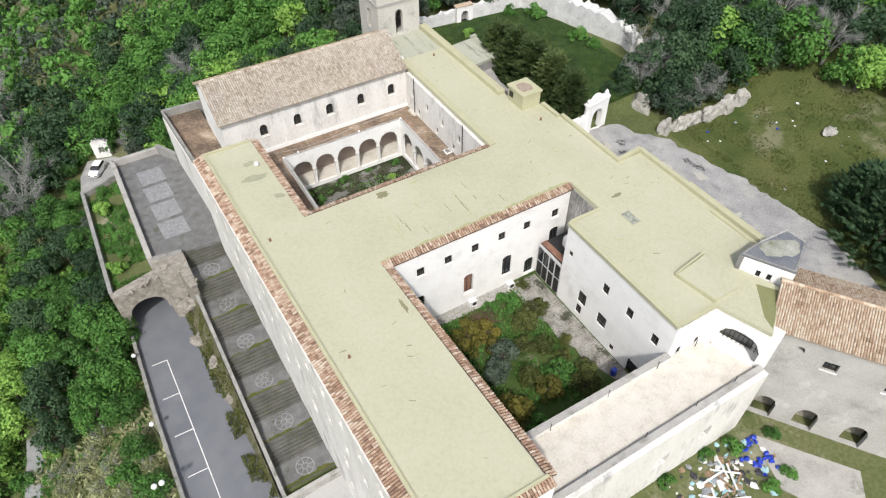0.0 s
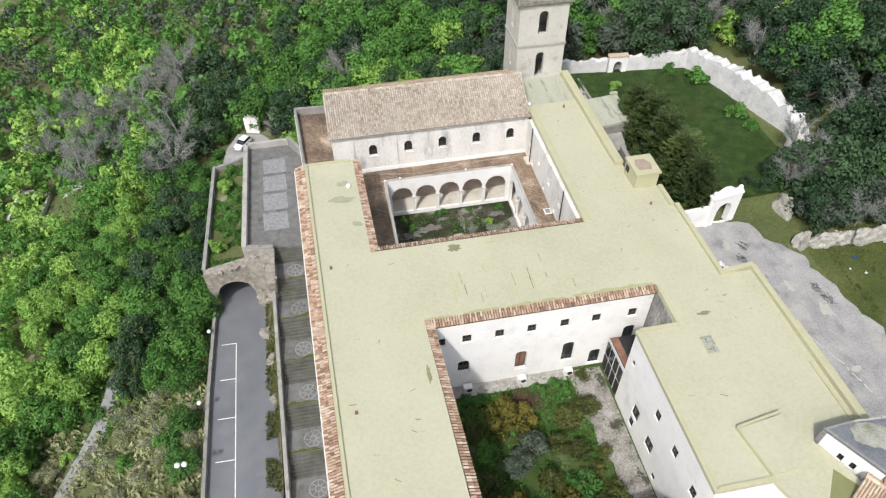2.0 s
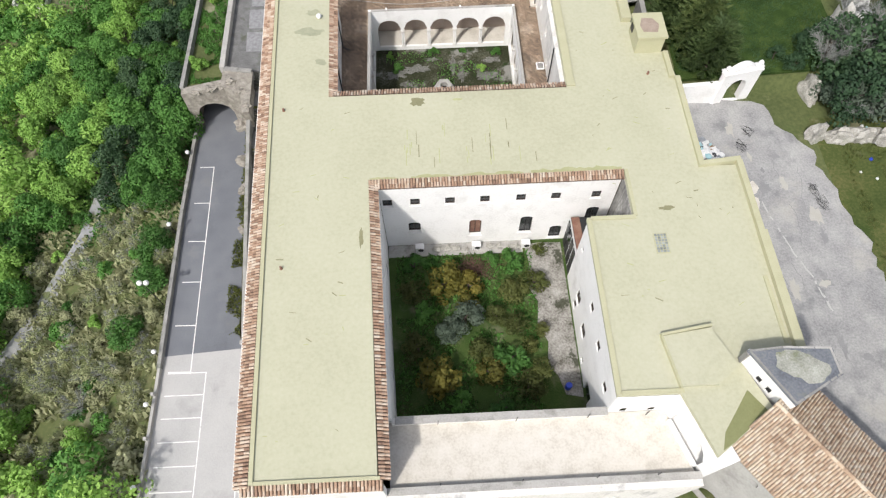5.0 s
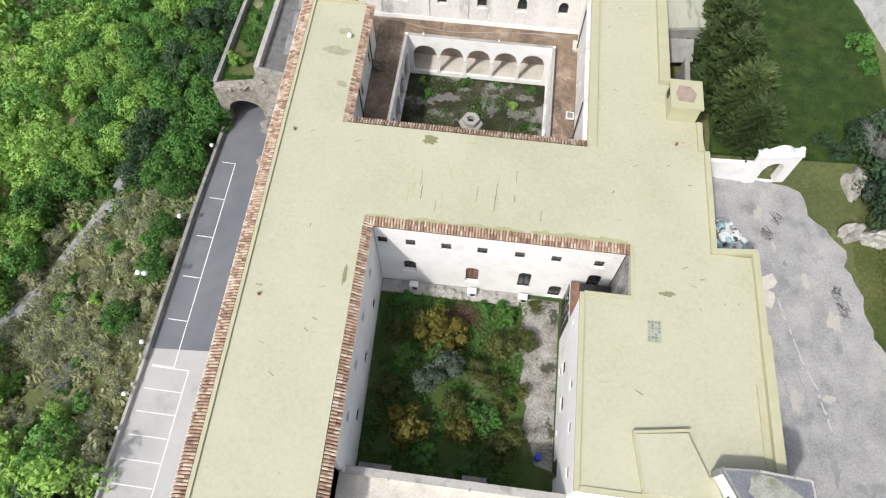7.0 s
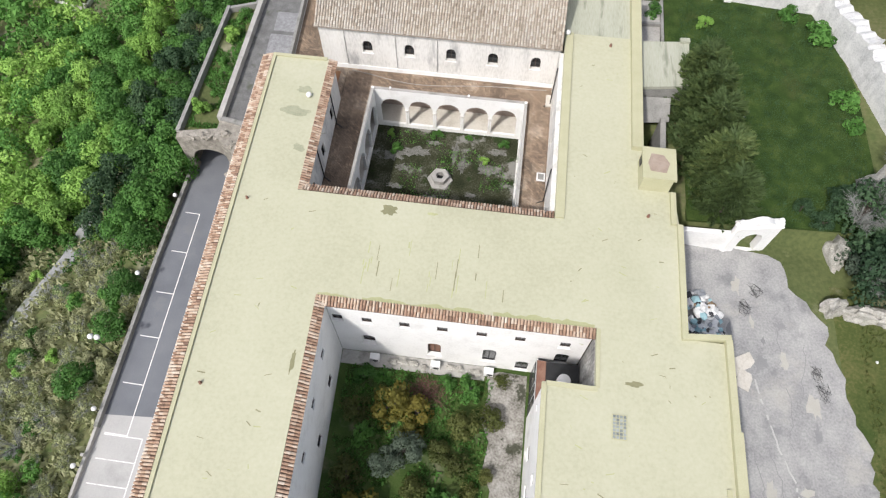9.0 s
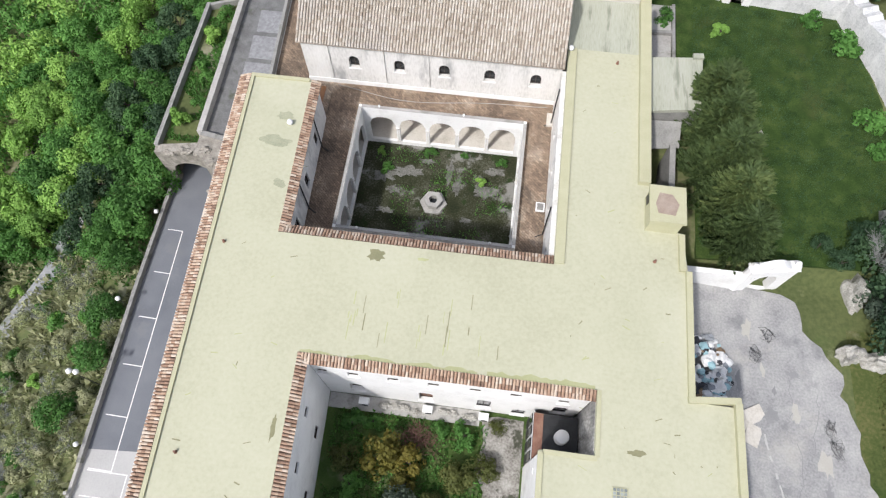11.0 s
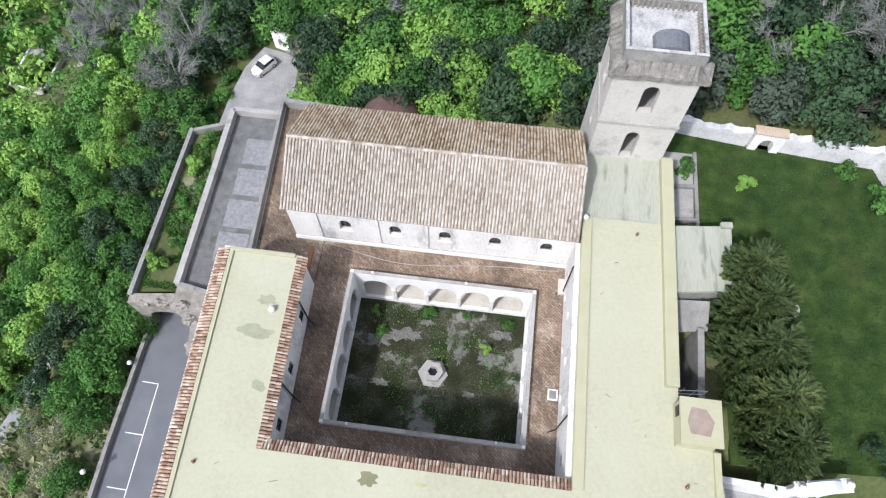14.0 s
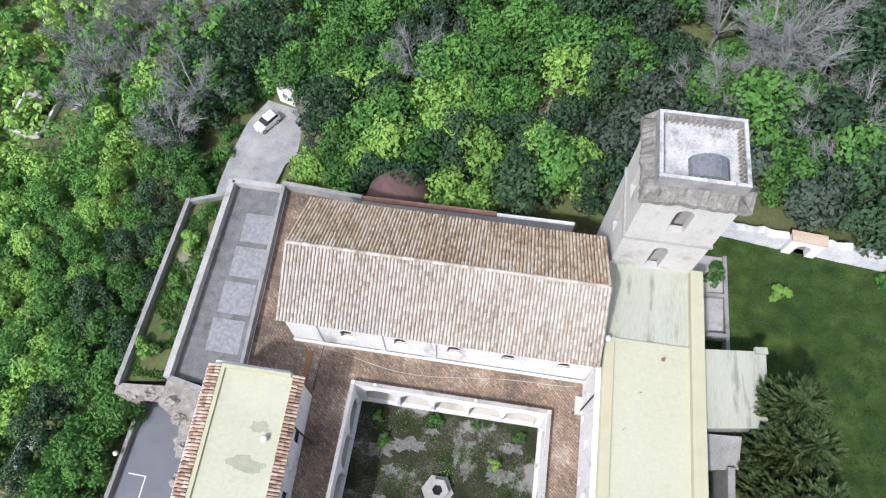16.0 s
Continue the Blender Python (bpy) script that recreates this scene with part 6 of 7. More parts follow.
def bare_kind(seed, radius, height, twigs):
    """A leafless tree: limbs that fork into fans of fine twigs."""
    rng = random.Random(seed)
    s, fine = Shape(), Shape()
    s.tube((0, 0, -0.6), (0, 0, height * 0.3), 0.16, 0.12, 6)
    ends = []
    for i in range(11):
        a = 2 * math.pi * i / 11 + rng.uniform(-0.3, 0.3)
        out = radius * rng.uniform(0.35, 0.8)
        e = Vector((out * math.cos(a), out * math.sin(a), height * rng.uniform(0.6, 0.95)))
        b = Vector((0, 0, height * rng.uniform(0.12, 0.32)))
        m = b.lerp(e, 0.5) + Vector((0, 0, height * 0.08))
        s.tube(b, m, 0.085, 0.055, 5)
        s.tube(m, e, 0.055, 0.02, 5)
        ends += [(m, e), (b.lerp(m, 0.6), e), (m.lerp(e, 0.5), e)]
    for i in range(twigs):
        m, e = rng.choice(ends)
        st = m.lerp(e, rng.uniform(0, 1))
        d = Vector((st.x, st.y, 0)).normalized() * rng.uniform(0.1, 0.9) + Vector((rng.uniform(-0.7, 0.7), rng.uniform(-0.7, 0.7), rng.uniform(0.1, 0.9)))
        en = st + d.normalized() * radius * rng.uniform(0.15, 0.42)
        fine.tube(st, en, 0.022, 0.006, 3)
        k = st.lerp(en, 0.5)
        fine.tube(k, k + Vector((rng.uniform(-1, 1), rng.uniform(-1, 1), rng.uniform(0, 1))).normalized() * radius * 0.16, 0.013, 0.005, 3)
    return s.mesh("trunk", TWIG), fine.mesh("crown", TWIG)


def sparse_kind(seed, radius, height, twigs, leaves):
    """A thin scrub bush: grey twigs showing through small pale leaves."""
    rng = np.random.default_rng(seed)
    wood = bare_kind(seed, radius, height, twigs)
    v, f = leaf_cloud(rng, leaves, crown_blobs(rng, radius, height, 18, height * 0.1), 0.24)
    return wood[1], quads_mesh("crown", v, f, LEAFPALE)


KINDS = {
    "green": [make_kind(s, 2.9, 5.6, 2300, 0.38, LEAF) for s in (1, 2, 3)],
    "bright": [make_kind(s, 2.8, 5.2, 2200, 0.38, LEAFBRIGHT) for s in (4, 5)],
    "dark": [make_kind(s, 3.0, 6.2, 2300, 0.37, LEAFDARK) for s in (6, 7)],
    "grey": [make_kind(s, 2.6, 4.6, 1900, 0.36, LEAFGREY) for s in (8,)],
    "shrub": [make_kind(s, 1.5, 1.8, 900, 0.32, LEAF, 16, 0.05) for s in (9, 10)],
    "shrubbright": [make_kind(s, 1.4, 1.7, 900, 0.32, LEAFBRIGHT, 16, 0.05) for s in (11,)],
    "gold": [make_kind(s, 1.45, 2.3, 1100, 0.26, LEAFGOLD, 16, 0.15) for s in (12,)],
    "brown": [make_kind(s, 1.9, 2.4, 1000, 0.34, LEAFBROWN, 18, 0.05) for s in (15, 16)],
    "olive": [make_kind(s, 1.7, 2.4, 1300, 0.26, LEAFOLIVE, 20, 0.1) for s in (17, 18)],
    "bare": [bare_kind(s, 3.2, 5.6, 420) for s in (13, 14)],
    "sparse": [sparse_kind(s, 1.9, 2.5, 130, 620) for s in (19, 20, 21)],
}
LABELS = {
    "green": ("tree", "leafy green broadleaf tree on the slope", "tree"), "bright": ("tree", "broadleaf tree with fresh bright green leaves", "tree"),
    "dark": ("tree", "dense dark evergreen oak tree", "tree"), "grey": ("tree", "grey-green tree with small olive-like leaves", "tree"),
    "shrub": ("shrub", "low green leafy shrub", "shrub"), "shrubbright": ("shrub", "low bright green shrub", "shrub"),
    "brown": ("shrub", "dry brownish scrub bush on the slope", "shrub"),
    "sparse": ("shrub", "thin grey-green scrub bush with bare twigs showing", "shrub"),
    "olive": ("shrub", "olive-green leafy shrub in the garden court", "shrub"),
    "gold": ("shrub", "yellowing shrub in the garden court", "shrub"), "bare": ("bare_tree", "leafless grey tree with fine twigs", "tree"),
}
tree_rng = random.Random(42)


def plant(kind, x, y, scale=1.0, z=None, label=None):
    trunk, crown = tree_rng.choice(KINDS[kind])
    name, lab, cat = LABELS[kind]
    t = thing(name, label or lab, cat, "", "", (x, y, ground_height(x, y) if z is None else z))
    t.rotation_euler = (0, 0, tree_rng.uniform(0, 6.28))
    k = scale * tree_rng.uniform(0.85, 1.2)
    t.scale = (k * tree_rng.uniform(0.9, 1.12), k * tree_rng.uniform(0.9, 1.12), k)
    part("trunk", trunk, None, t)
    part("crown", crown, None, t)
    return t


def on_open_ground(x, y):
    """True where the built place and its roads leave room for woods."""
    if x > -25.8 and x < 26 and y < 47 and y > -80:
        return False
    if -27.8 < x < -14.0 and 42 < y < 67.5:
        return False
    if 24 < x < 53 and -60 < y < 44.5:
        return False
    if 24 <= x < 64 and -30 < y < 8:
        return False
    if x < -30 and any(min((x - (p[0] + (q[0] - p[0]) * k / 4)) ** 2 + (y - (p[1] + (q[1] - p[1]) * k / 4)) ** 2 for k in range(5)) < 2.2 for p, q in zip(PATHLINE, PATHLINE[1:])):
        return False
    if x < -52 and -63 < x and 58 < y < 70:
        return False
    return True


def wood_kind(x, y):
    a = noise.noise(Vector((x * 0.045, y * 0.045, 7.7)))
    b = (math.sin(x * 12.9898 + y * 78.233) * 43758.5453) % 1.0
    if x < -24:
        if y < 14 and x > -47:
            if y < -13:
                return "bright" if b < 0.5 else ("green" if b < 0.72 else ("sparse" if b < 0.92 else "dark"))
            if x > -32:
                return "sparse" if b < 0.42 else ("green" if b < 0.66 else ("dark" if b < 0.76 else ("brown" if b < 0.9 else "bright")))
            return "sparse" if b < 0.5 else ("brown" if b < 0.78 else ("bare" if b < 0.86 else "shrubbright"))
        if y > 62 and a > 0.12 and b < 0.4:
            return "bare"
        if y > 13 and x > -37 and b < 0.45:
            return "dark"
        if y > 62:
            return "bright" if b < 0.3 else ("grey" if b < 0.38 else "green")
        return "bright" if b < (0.62 if x < -39 else 0.25) else "green"
    if x > 18:
        return "bare" if b < 0.2 and a > -0.1 else ("grey" if b < 0.3 else ("dark" if b < 0.72 else ("green" if b < 0.97 else "bright")))
    if a > 0.2 and b < 0.4:
        return "bare" if b < 0.25 else "grey"
    return "dark" if b < 0.3 else ("bright" if b > 0.72 and y < 66 else "green")


near, far = [], []
grid = {}
CENTRES = ((-30, 5), (-32, 35), (0, 56), (30, 54), (56, 20))
for i in range(14000):
    x, y = tree_rng.uniform(-120, 115), tree_rng.uniform(-48, 160)
    if not on_open_ground(x, y):
        continue
    d = min(math.hypot(x - px, y - py) for px, py in CENTRES)
    gap = 2.75 if d < 36 else 4.0
    cell = (int(x // 4), int(y // 4))
    around = [q for a in (-1, 0, 1) for c in (-1, 0, 1) for q in grid.get((cell[0] + a, cell[1] + c), ())]
    if all((x - q[0]) ** 2 + (y - q[1]) ** 2 > gap * gap for q in around):
        grid.setdefault(cell, []).append((x, y))
        (near if d < 36 else far).append((x, y))
near.sort(key=lambda q: min(math.hypot(q[0] - px, q[1] - py) for px, py in CENTRES))
near, mid = near[:300], near[300:]
for x, y in near:
    kind = wood_kind(x, y)
    small = 0.66 if x < -24 and y < 12 and x > -40 else (0.85 if x < -24 else 1.2)
    plant(kind, x, y, small)
undergrowth = 0
for i in range(420):
    x, y = tree_rng.uniform(-52, -25.6), tree_rng.uniform(-45, 45)
    if undergrowth < 150 and on_open_ground(x, y):
        plant(tree_rng.choice(("shrub", "sparse", "sparse", "brown") if y < 14 else ("shrub", "shrubbright")), x, y, tree_rng.uniform(0.6, 1.0))
        undergrowth += 1

for i in range(34):
    x, y = tree_rng.uniform(-64, -28), tree_rng.uniform(58, 95)
    if on_open_ground(x, y):
        plant("bare", x, y, tree_rng.uniform(1.0, 1.5))
for i in range(16):
    x, y = tree_rng.uniform(26, 62), tree_rng.uniform(47, 72)
    plant("bare", x, y, tree_rng.uniform(1.1, 1.7))
# the woods further off, as one mass for each leaf colour
wr = np.random.default_rng(77)
for label, mat, share in (("dense mixed green woodland covering the slopes", LEAF, 0), ("dark evergreen woodland on the hillside", LEAFDARK, 1), ("fresh bright green woodland on the slope", LEAFBRIGHT, 2), ("dry brownish scrub on the slope", LEAFBROWN, 3), ("grey-green trees among the woods", LEAFGREY, 4)):
    vs, fs, n0 = [], [], 0
    for spots, leaves, size in ((far, 240, 1.0), (mid, 760, 0.56)):
        for x, y in spots:
            k = wood_kind(x, y)
            cls = {"dark": 1, "grey": 4, "bare": 4, "bright": 2, "shrubbright": 2, "brown": 3, "sparse": 3}.get(k, 0)
            if cls != share:
                continue
            h = wr.uniform(5.0, 8.0) * (0.45 if k in ("brown", "shrubbright", "sparse") else 1.0)
            bl = crown_blobs(wr, h * (0.52 if h > 4 else 0.8), h, 12 if spots is far else 20, h * 0.1)
            v, f = leaf_cloud(wr, leaves if k != "bare" else leaves // 3, bl, size)
            vs.append(v + np.array([x, y, ground_height(x, y)]))
            fs.append(f + n0)
            n0 += len(v)
    if vs:
        tagged(new("woods", quads_mesh("woods", np.concatenate(vs), np.concatenate(fs), mat)), label, "woods", "", "stuff")

# stone basin on the lawn
basin = thing("stone_basin", "small round pale stone basin on the lawn", "basin", at=(35.85, 26.1, LAWN + 0.03))
part("bowl", Shape().lathe((0, 0, 0), [(0.75, 0), (0.8, 0.25), (0.8, 0.4), (0.6, 0.42), (0.55, 0.2)], 18), CONCRETE, basin)
part("water", Shape().lathe((0, 0, 0.2), [(0.54, 0), (0.54, 0.03)], 18), GLASS, basin)

# the big conifer on the lawn, other garden trees and shrubs
def conifer(x, y, z, height, radius, seed, label, mat=None):
    rng = np.random.default_rng(seed)
    t = thing("conifer_tree", label, "tree", at=(x, y, z))
    part("trunk", Shape().tube((0, 0, -0.5), (0, 0, height * 0.9), 0.28, 0.05, 8), BARK, t)
    V, F, n0 = [], [], 0
    for i in range(370):
        u = rng.uniform(0, 1) ** 0.8
        a = rng.uniform(0, 2 * np.pi)
        r = radius * (1 - 0.8 * u ** 1.6) * rng.uniform(0.45, 1.12)
        c = np.array([r * math.cos(a), r * math.sin(a), 0.5 + u * (height - 1)])
        d = np.array([math.cos(a), math.sin(a), 0.55])
        m = 34
        along_ = rng.uniform(0, 1.0, m)[:, None]
        p = c + d * (along_ * 1.25 - 0.5) + rng.normal(0, 0.12, (m, 3)) * (1.25 - along_)
        tdir = d + rng.normal(0, 0.35, (m, 3))
        tdir /= np.linalg.norm(tdir, axis=1)[:, None]
        b = np.cross(tdir, rng.normal(size=(m, 3)))
        b /= np.linalg.norm(b, axis=1)[:, None]
        s = rng.uniform(0.28, 0.5, m)[:, None]
        q = np.stack([p - tdir * s * 0.5, p - b * s * 0.22, p + tdir * s * 0.8, p + b * s * 0.22], 1).reshape(-1, 3)
        V.append(q)
        F.append(np.arange(4 * m).reshape(m, 4) + n0)
        n0 += 4 * m
    part("crown", quads_mesh("crown", np.concatenate(V), np.concatenate(F), mat or CONIFER), None, t)
    return t


for x, y, k, sc_ in ((-15.6, 60.5, "bare", 0.8), (-14.4, 57.0, "grey", 0.8), (-14.6, 63.2, "bare", 0.9), (-16.2, 62.2, "grey", 0.55), (-26.8, 52.0, "shrub", 0.9), (-27.0, 56.0, "shrub", 1.0), (-26.6, 60.0, "shrub", 1.0), (-26.4, 64.0, "green", 0.6), (-17.0, 52.4, "shrubbright", 0.8), (-26.2, 48.4, "grey", 0.7), (-24.8, 66.6, "shrub", 1.0), (-15.2, 54.2, "shrub", 0.9)):
    plant(k, x, y, sc_)
for i, (x, y, h, r) in enumerate(((31.2, 27.0, 7.6, 2.5), (31.5, 24.0, 8.0, 2.7), (31.8, 20.6, 8.0, 2.8), (32.5, 17.2, 7.4, 2.7), (33.3, 14.4, 6.2, 2.3))):
    conifer(x, y, LAWN, h, r, 60 + i, "bushy dark green conifer in a row on the lawn")
for i, (x, y, h, r) in enumerate(((46.6, -20.0, 7.5, 4.2), (49.5, -15.6, 7.0, 3.6), (45.5, -26.0, 7.5, 4.2), (51.5, -22.0, 8.0, 4.2))):
    conifer(x, y, YARD_E, h, r, 70 + i, "large dark conifer beside the yard", LEAFDARK)
for x, y, k, s in ((33.2, 37.8, "shrubbright", 0.8), (44.6, 37.5, "shrub", 1.1), (46.2, 28.6, "shrub", 1.1), (46.8, 25.8, "shrub", 0.9), (42.5, 40.3, "shrub", 0.8), (27.8, 38.8, "shrub", 0.7), (40.6, 15.4, "dark", 0.32), (42.0, 14.0, "dark", 0.4), (43.6, 16.2, "dark", 0.45), (29.3, 11.2, "shrub", 0.5), (45.5, 14.8, "dark", 0.8), (47.8, 11.2, "grey", 0.9), (51.0, 11.5, "dark", 1.0), (55.0, 13.0, "dark", 1.0), (50.0, 15.5, "bare", 1.0), (53.5, 17.5, "grey", 1.0), (58.0, 14.0, "green", 1.1), (48.8, 20.0, "bare", 0.8), (47.0, 14.0, "bare", 0.9), (61.5, 11.5, "green", 1.2), (62, 5, "green", 1.2), (64, -3, "bright", 1.1), (65.5, -10, "green", 1.2), (60, -24, "dark", 1.0), (56, -27, "dark", 1.1), (46.0, 9.6, "dark", 0.9), (48.6, 9.2, "grey", 1.0), (48.2, 12.6, "dark", 1.25), (51.6, 8.6, "grey", 1.05), (52.6, 12.8, "dark", 1.2), (54.6, 8.4, "dark", 0.95), (46.4, 8.6, "bare", 0.8), (50.2, 7.9, "bare", 0.9), (57.2, 8.6, "green", 1.1), (57.6, 12.6, "bright", 1.1), (45.0, 11.2, "grey", 0.8), (44.8, 14.0, "bare", 0.8)):
    plant(k, x, y, s)
for x, y, k, s, lab in ((6.2, -5.3, "gold", 1.25, None), (8.3, -5.6, "gold", 1.1, None), (6.5, -10.2, "grey", 0.62, "grey-green citrus tree in the garden court"), (8.0, -9.0, "grey", 0.6, "grey-green citrus tree in the garden court"), (5.3, -14.4, "gold", 1.15, None), (9.9, -14.0, "gold", 1.1, None), (12.6, -6.6, "olive", 1.0, None), (11.8, -13.0, "shrub", 0.9, None), (12.8, -3.0, "shrub", 0.8, None), (3.4, -3.0, "shrub", 0.7, None), (5.0, -2.8, "shrub", 0.6, None), (10.6, -2.8, "shrub", 0.7, None), (9.0, -12.2, "olive", 0.8, None), (3.2, -6.0, "olive", 0.8, None), (10.6, -8.6, "olive", 0.7, None), (3.4, -11.6, "olive", 0.8, None), (13.2, -15.4, "olive", 0.9, None), (13.6, -11.6, "olive", 0.6, None), (4.0, -8.0, "shrub", 0.7, None), (12.4, -9.6, "olive", 0.8, None), (7.0, -16.5, "shrub", 0.8, None), (10.6, -17.2, "shrub", 0.8, None), (14.7, -5.4, "olive", 0.7, None), (15.0, -10.2, "olive", 0.5, None), (14.4, -14.2, "olive", 0.7, None), (15.6, -1.8, "olive", 0.5, None), (8.2, -7.4, "gold", 0.8, None)):
    plant(k, x, y, s, 0.0, lab)
for x, y, k, s in ((-22.4, 39.6, "shrubbright", 1.1), (-22.9, 28.0, "shrubbright", 0.8), (-21.4, 33.6, "shrub", 0.6), (-22.6, 35.5, "shrub", 0.5), (-20.6, 37.0, "shrub", 0.5), (-21.8, 43.6, "shrub", 0.6), (-21.4, 30.4, "shrub", 0.5)):
    plant(k, x, y, s, -3.9)
for x, y, k, s in ((2.0, 22.2, "shrub", 0.5), (6.2, 24.4, "shrub", 0.35), (9.6, 24.6, "shrub", 0.3), (13.5, 24.2, "shrub", 0.35), (11.6, 21.6, "shrubbright", 0.4), (1.2, 24.2, "shrubbright", 0.4)):
    plant(k, x, y, s, CG)


def tufts(name, n, area, z, size, mat, label, seed, thick=0.5, keep=None):
    """Grass and weeds as many upright blades, one mesh."""
    rng = np.random.default_rng(seed)
    p = rng.uniform((area[0], area[1]), (area[2], area[3]), (n, 2))
    keepers = [i for i in range(n) if noise.noise(Vector((p[i, 0] * 0.35, p[i, 1] * 0.35, seed))) > thick and (keep is None or keep(*p[i]))]
    p = p[keepers]
    n = len(p)
    zz = np.array([z(x, y) if callable(z) else z for x, y in p])
    c = np.column_stack([p, zz])
    a = rng.uniform(0, 2 * np.pi, n)
    t = np.column_stack([np.cos(a), np.sin(a), np.zeros(n)])
    lean = np.column_stack([rng.normal(0, 0.45, n), rng.normal(0, 0.45, n), np.ones(n)])
    s = size * rng.uniform(0.4, 1.2, n)[:, None]
    v = np.stack([c - t * s * 0.35, c + t * s * 0.35, c + t * s * 0.12 + lean * s, c - t * s * 0.2 + lean * s * 0.8], 1).reshape(-1, 3)
    tagged(new(name, quads_mesh(name, v, np.arange(4 * n).reshape(n, 4), mat)), label, "grass", "", "stuff")


tufts("lawn_grass", 26000, (30.6, 14.2, 47.5, 41.5), LAWN + 0.02, 0.13, LEAFDARK, "mown grass blades on the lawn", 2, -0.3)
tufts("garden_weeds", 9000, (1.5, -18.8, 14.8, -1.8), 0.0, 0.28, LEAF, "rough weeds and grass in the garden court", 3, -0.15)
tufts("cloister_weeds", 5000, (0.2, 13.4, 14.4, 24.8), CG, 0.16, LEAF, "moss and weeds in the cloister court", 4, 0.05)
tufts("strip_grass", 9000, (-23.8, 25.2, -19.6, 45.5), -3.9, 0.25, LEAF, "rough grass on the strip over the tunnel", 5, -0.1)
tufts("yard_grass", 20000, (42.5, -22, 64, 8), ground_height, 0.22, LEAFOLIVE, "rough tussocky grass beside the yard", 6, -0.05, lambda x, y: x > 44.9 + 0.02 * y)
def bank_z(x, y):
    k = (22.0 - y) / 28
    return -9.55 + (5.95 - 5.3 * k) * max(0.0, min(1.0, (x + 18.0 - 1.9 * k) / (2.05 - 1.9 * k + 1e-6)))


def stair_z(x, y):
    z = WT
    for k in range(6):
        y_land = 23.1 - 5.13 * k
        if y <= y_land:
            z = -3.2 - 1.27 * k
        elif y < y_land + 2.4:
            z = lerp(-3.2 - 1.27 * k, z, (y - y_land) / 2.4)
            break
    return z + 0.02


tufts("stair_moss", 5000, (-15.3, -6.2, -10.4, 24.5), stair_z, 0.13, LEAFOLIVE, "moss and weeds growing on the steps", 9, 0.12)
tufts("bank_grass", 4500, (-17.9, -5.5, -16.0, 21.5), bank_z, 0.3, LEAFOLIVE, "grass on the bank beside the road", 7, -0.12)
tufts("slope_scrub", 12000, (-52, 10, -25, 40), ground_height, 0.45, LEAF, "scrub and long grass on the slope", 8, -0.2)
tufts("dry_slope_scrub", 20000, (-50, -50, -25, 14), ground_height, 0.7, LEAFBROWN, "dry brownish scrub and long grass on the slope", 18, -0.2)

PALEC = material("bare_court_paving", [(0.05, 0.052, 0.04), (0.15, 0.148, 0.135), (0.27, 0.265, 0.25)], 1.1, 0.95, 0.4, 7, 0.36, stains=((0.025, 0.032, 0.014), 1.1, 0.9, 0.06))
pr_ = random.Random(17)
for i, (x, y, rx, ry) in enumerate(((1.8, 21.6, 1.5, 0.9), (4.2, 22.2, 1.6, 0.8), (3.0, 20.0, 1.0, 0.5), (8.4, 22.6, 0.5, 1.6), (9.3, 21.0, 0.5, 1.4), (12.0, 20.8, 1.6, 0.8), (12.8, 23.2, 1.2, 0.6), (2.6, 17.6, 1.0, 0.4), (10.6, 17.4, 0.8, 0.35), (6.0, 23.6, 1.0, 0.4))):
    n = 22
    w = [pr_.uniform(0.45, 1.1) for _ in range(n)]
    setting("court_patch", Shape().prism([(x + rx * math.cos(6.2832 * k / n) * w[k], y + ry * math.sin(6.2832 * k / n) * w[k]) for k in range(n)], CG - 0.05, CG + 0.012 + 0.001 * i), PALEC, "bare pale paving showing through the moss", "paving")

# brush pile, rubbish and rubble
brush = Shape()
br = random.Random(3)
for i in range(160):
    c = Vector((9.0 + br.gauss(0, 0.9), -3.6 + br.gauss(0, 0.6), 0.15 + abs(br.gauss(0, 0.25))))
    d = Vector((br.uniform(-1, 1), br.uniform(-1, 1), br.uniform(-0.2, 0.35))).normalized() * br.uniform(0.4, 1.1)
    brush.tube(c - d, c + d, 0.02, 0.01, 4)
tagged(new("brush_pile", brush.mesh("brush_pile", material("cut_brush", [(0.08, 0.045, 0.035), (0.18, 0.11, 0.085)], 2.0, 0.9, 0.0))), "heap of cut reddish brown branches in the garden", "brush", "", "stuff")


def crumple(name, at, size, seed, mat, label, category, group):
    ob = rock(name, at, size, seed, mat, parent=True)
    return tagged(ob, label, category, group)


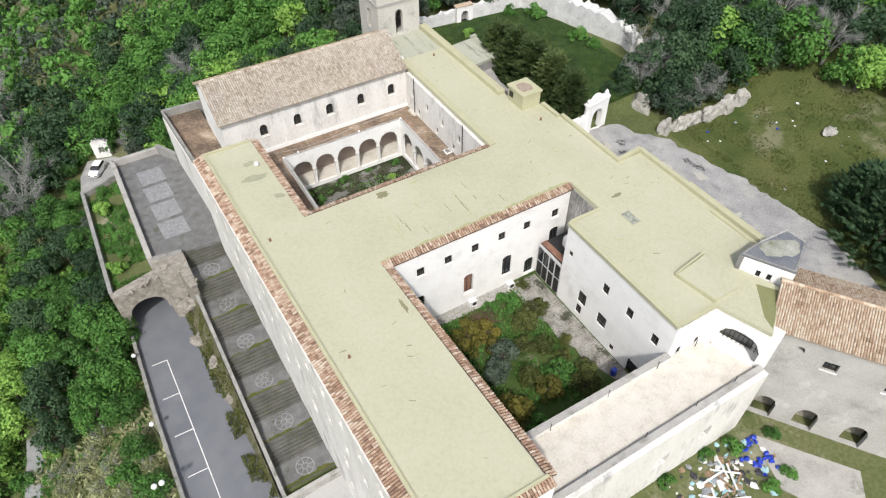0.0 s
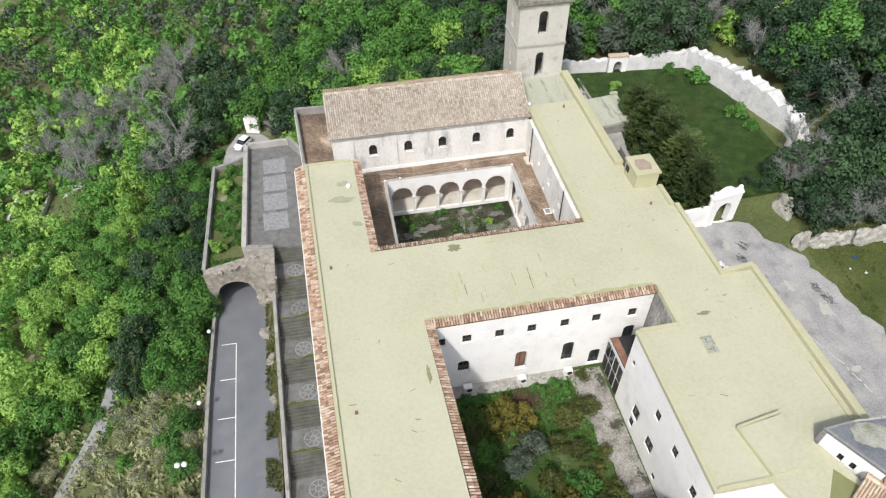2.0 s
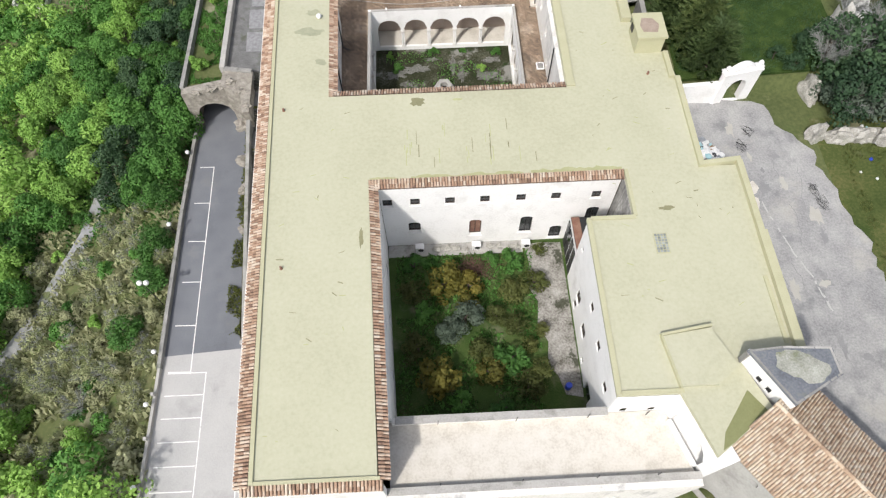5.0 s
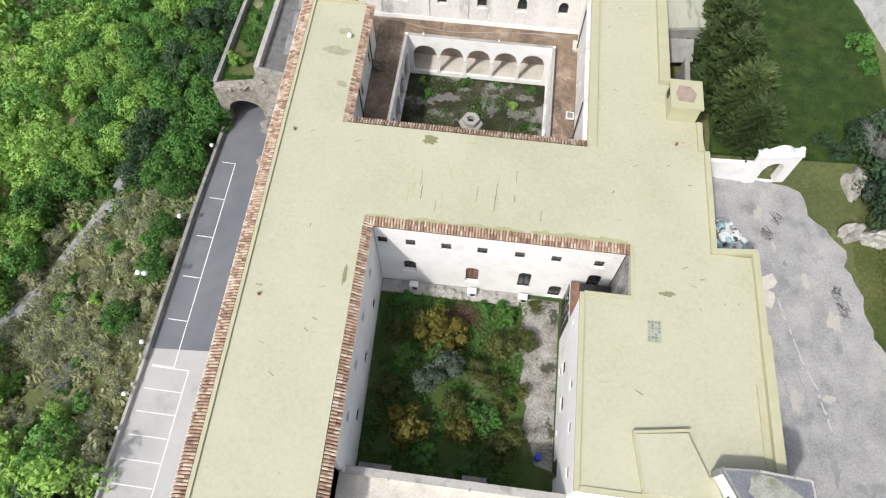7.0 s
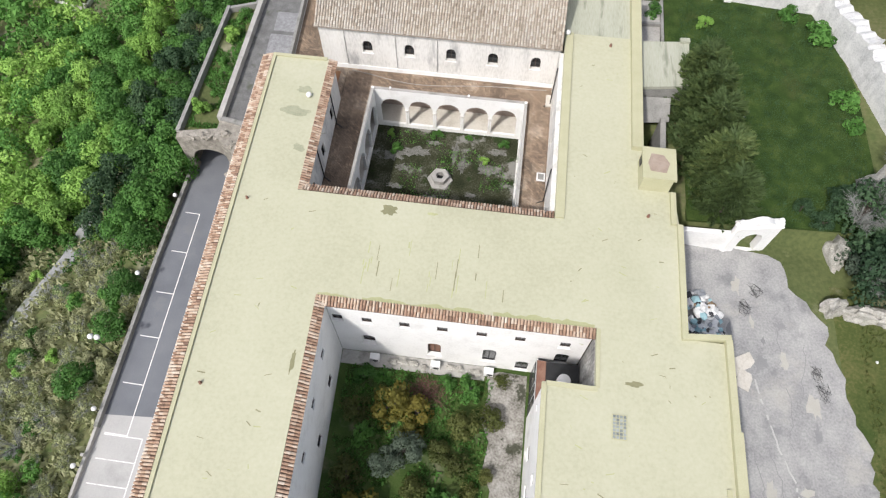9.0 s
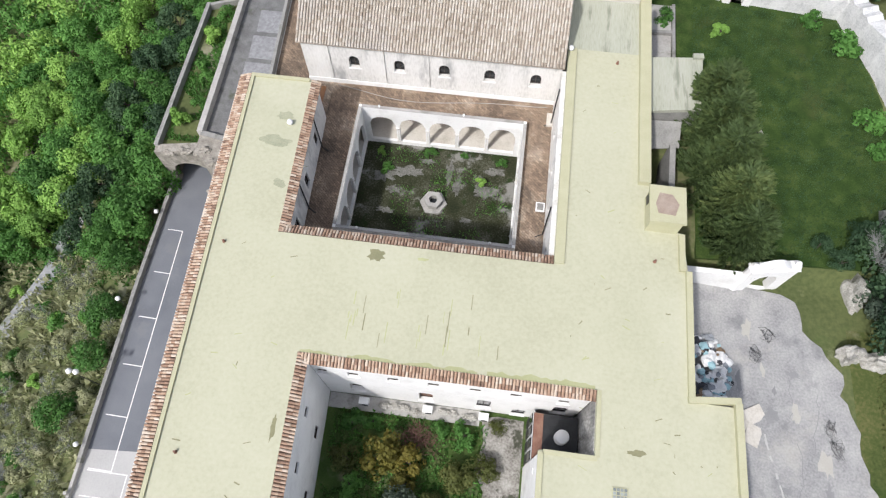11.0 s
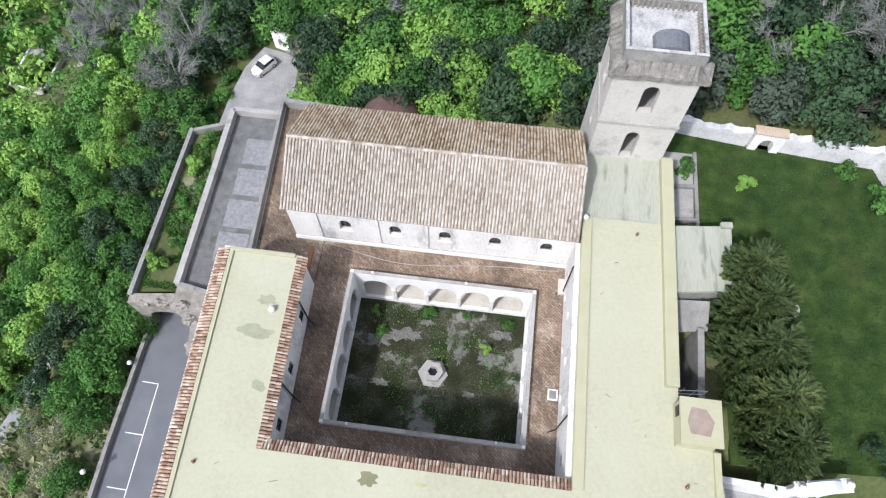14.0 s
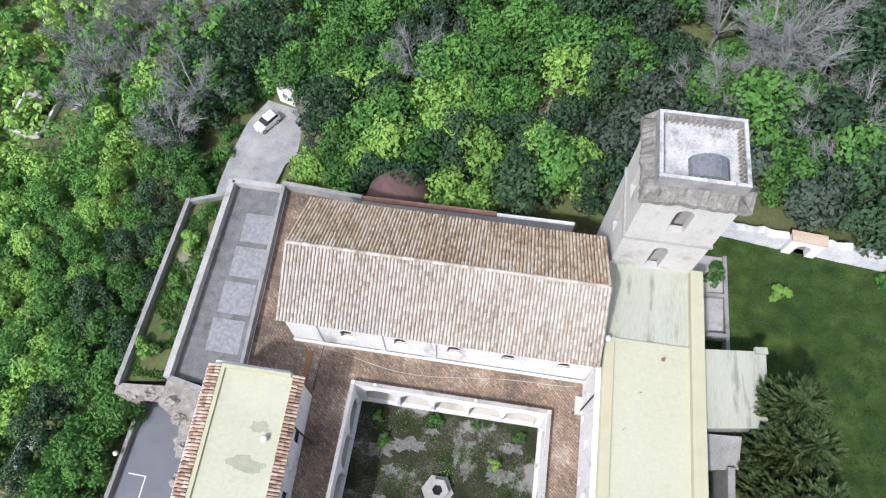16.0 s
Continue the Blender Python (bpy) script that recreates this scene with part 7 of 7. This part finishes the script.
RAG = [material("rag_white", [(0.5, 0.5, 0.5), (0.8, 0.8, 0.79)], 3.0, 0.7, 0.3), material("rag_grey", [(0.14, 0.15, 0.17), (0.34, 0.36, 0.38)], 3.0, 0.8, 0.3), material("rag_teal", [(0.18, 0.34, 0.38), (0.4, 0.56, 0.6)], 3.0, 0.7, 0.3), material("rag_brown", [(0.16, 0.10, 0.06), (0.36, 0.27, 0.18)], 3.0, 0.9, 0.3), material("rag_black", [(0.015, 0.015, 0.018), (0.05, 0.05, 0.06)], 3.0, 0.6, 0.3)]
qr = random.Random(12)
for i in range(190):
    a, q = qr.uniform(0, 6.28), math.sqrt(qr.random())
    x, y = 31.0 + 2.5 * q * math.cos(a), 3.9 + 3.2 * q * math.sin(a)
    if x < 29.0:
        x = 29.0 + qr.random()
    h = 1.3 * (1 - q) + 0.1
    s = qr.uniform(0.14, 0.48)
    crumple("rubbish", (x, y, YARD_E + h * qr.uniform(0.4, 1.0)), (s, s * qr.uniform(0.5, 1.3), s * qr.uniform(0.3, 0.7)), 100 + i, RAG[min(4, int(qr.random() ** 2.0 * 5))], "discarded rubbish on the heap beside the building", "rubbish", "rubbish heap")
for i in range(26):
    x, y = 32.5 + qr.uniform(0, 1.6), qr.uniform(-7, 0.2)
    s = qr.uniform(0.15, 0.45)
    crumple("rubbish", (x, y, YARD_E + s * 0.3), (s, s * 0.9, s * 0.5), 300 + i, qr.choice(RAG[:4] + [BLUE]), "discarded rubbish along the yard wall", "rubbish", "rubbish heap")
for i, (x, y, rz) in enumerate(((35.2, 1.0, 0.5), (35.0, -0.6, 1.2), (34.0, 0.2, 0.2))):
    cb = thing("cardboard_sheet", "flattened brown cardboard box on the paving", "cardboard", at=(x, y, YARD_E + 0.02 + 0.01 * i))
    cb.rotation_euler = (0.1, 0.05, rz)
    part("sheet", Shape().box(-0.8, -0.6, 0, 0.8, 0.6, 0.05), SANDFLOOR, cb)
for i in range(24):
    a, q = qr.uniform(0, 6.28), math.sqrt(qr.random())
    crumple("blue_bag", (23.6 + 2.0 * q * math.cos(a), -28.4 + 2.0 * q * math.sin(a), YARD_S + 0.18), (qr.uniform(0.16, 0.3), qr.uniform(0.14, 0.26), 0.17), 400 + i, BLUE, "blue plastic rubbish bag on the ground", "bag", "blue bags in the yard")
for i in range(190):
    x, y = qr.gauss(19.5, 2.6), qr.gauss(-28.3, 1.5)
    if y > -25.4:
        continue
    s = qr.uniform(0.08, 0.36)
    crumple("rubbish", (x, y, YARD_S + s * 0.25), (s, s * qr.uniform(0.4, 1.4), s * 0.4), 500 + i, RAG[min(4, int(qr.random() ** 1.4 * 5))], "discarded rubbish strewn in the lower yard", "rubbish", "rubbish in the lower yard")
for i in range(12):
    x, y, a = qr.uniform(16, 20), qr.uniform(-31, -27), qr.uniform(0, 3.14)
    pk = thing("plank", "pale timber plank lying in rubbish", "plank", "planks in the lower yard", at=(x, y, YARD_S + 0.3))
    pk.rotation_euler = (0.05, 0.12, a)
    part("board", Shape().box(-1.3, -0.09, 0, 1.3, 0.09, 0.05), RAG[0] if i % 3 else RAG[3], pk)
setting("yard_slab", Shape().prism([(25.0, -26.5), (30.5, -34.0), (26.5, -38.0), (23.0, -31.5)], YARD_S - 0.2, YARD_S + 0.03), CONCRETE, "grey concrete slab before the annex arches", "paving")
for x, y, k, s in ((22.0, -26.4, "shrub", 0.8), (24.6, -30.8, "shrub", 0.6), (26.4, -27.4, "shrub", 0.5), (19.5, -25.9, "shrub", 0.6), (14.5, -26.0, "shrub", 0.7), (22.3, -30.9, "shrub", 0.6)):
    plant(k, x, y, s, YARD_S)
for i in range(36):
    x, y = qr.uniform(40, 58), qr.uniform(-16, 8)
    if x < 45.2:
        continue
    s = qr.uniform(0.06, 0.2)
    crumple("litter", (x, y, ground_height(x, y) + 0.1), (s, s, s * 0.6), 700 + i, qr.choice(RAG[:3] + [BLUE]), "scrap of litter in the rough grass", "litter", "litter in the grass")

# ruined farm buildings below
ruin = thing("farm_ruin", "small ruined pale farmhouse below the slope", "ruin")
_z = -27.0
part("wall", wall_shape((-66, 62), (-66, 70), _z, -22.2, 0.4, [(3, 1, _z + 1.5, -24, False)]), AGED, ruin)
part("wall", wall_shape((-66, 70), (-60.5, 70), _z, -22.4, 0.4), AGED, ruin)
part("wall", wall_shape((-60.5, 62), (-66, 62), _z, -22.6, 0.4, [(2.7, 1, _z, -24, False)]), AGED, ruin)
part("wall", wall_shape((-60.5, 70), (-60.5, 62), _z, -22.9, 0.4), AGED, ruin)
part("roof", Shape().box(-66, 66.2, -22.6, -62.4, 70, -22.3), CONCRETE, ruin)
setting("path", Shape().hexa([(-62, 57, -24.8), (-57, 59, -23.6), (-53, 71, -22.4), (-57, 70, -23.4)], [(-62, 57, -24.2), (-57, 59, -23.0), (-53, 71, -21.6), (-57, 70, -22.8)]), PALEROAD, "pale track beside the ruin", "path")
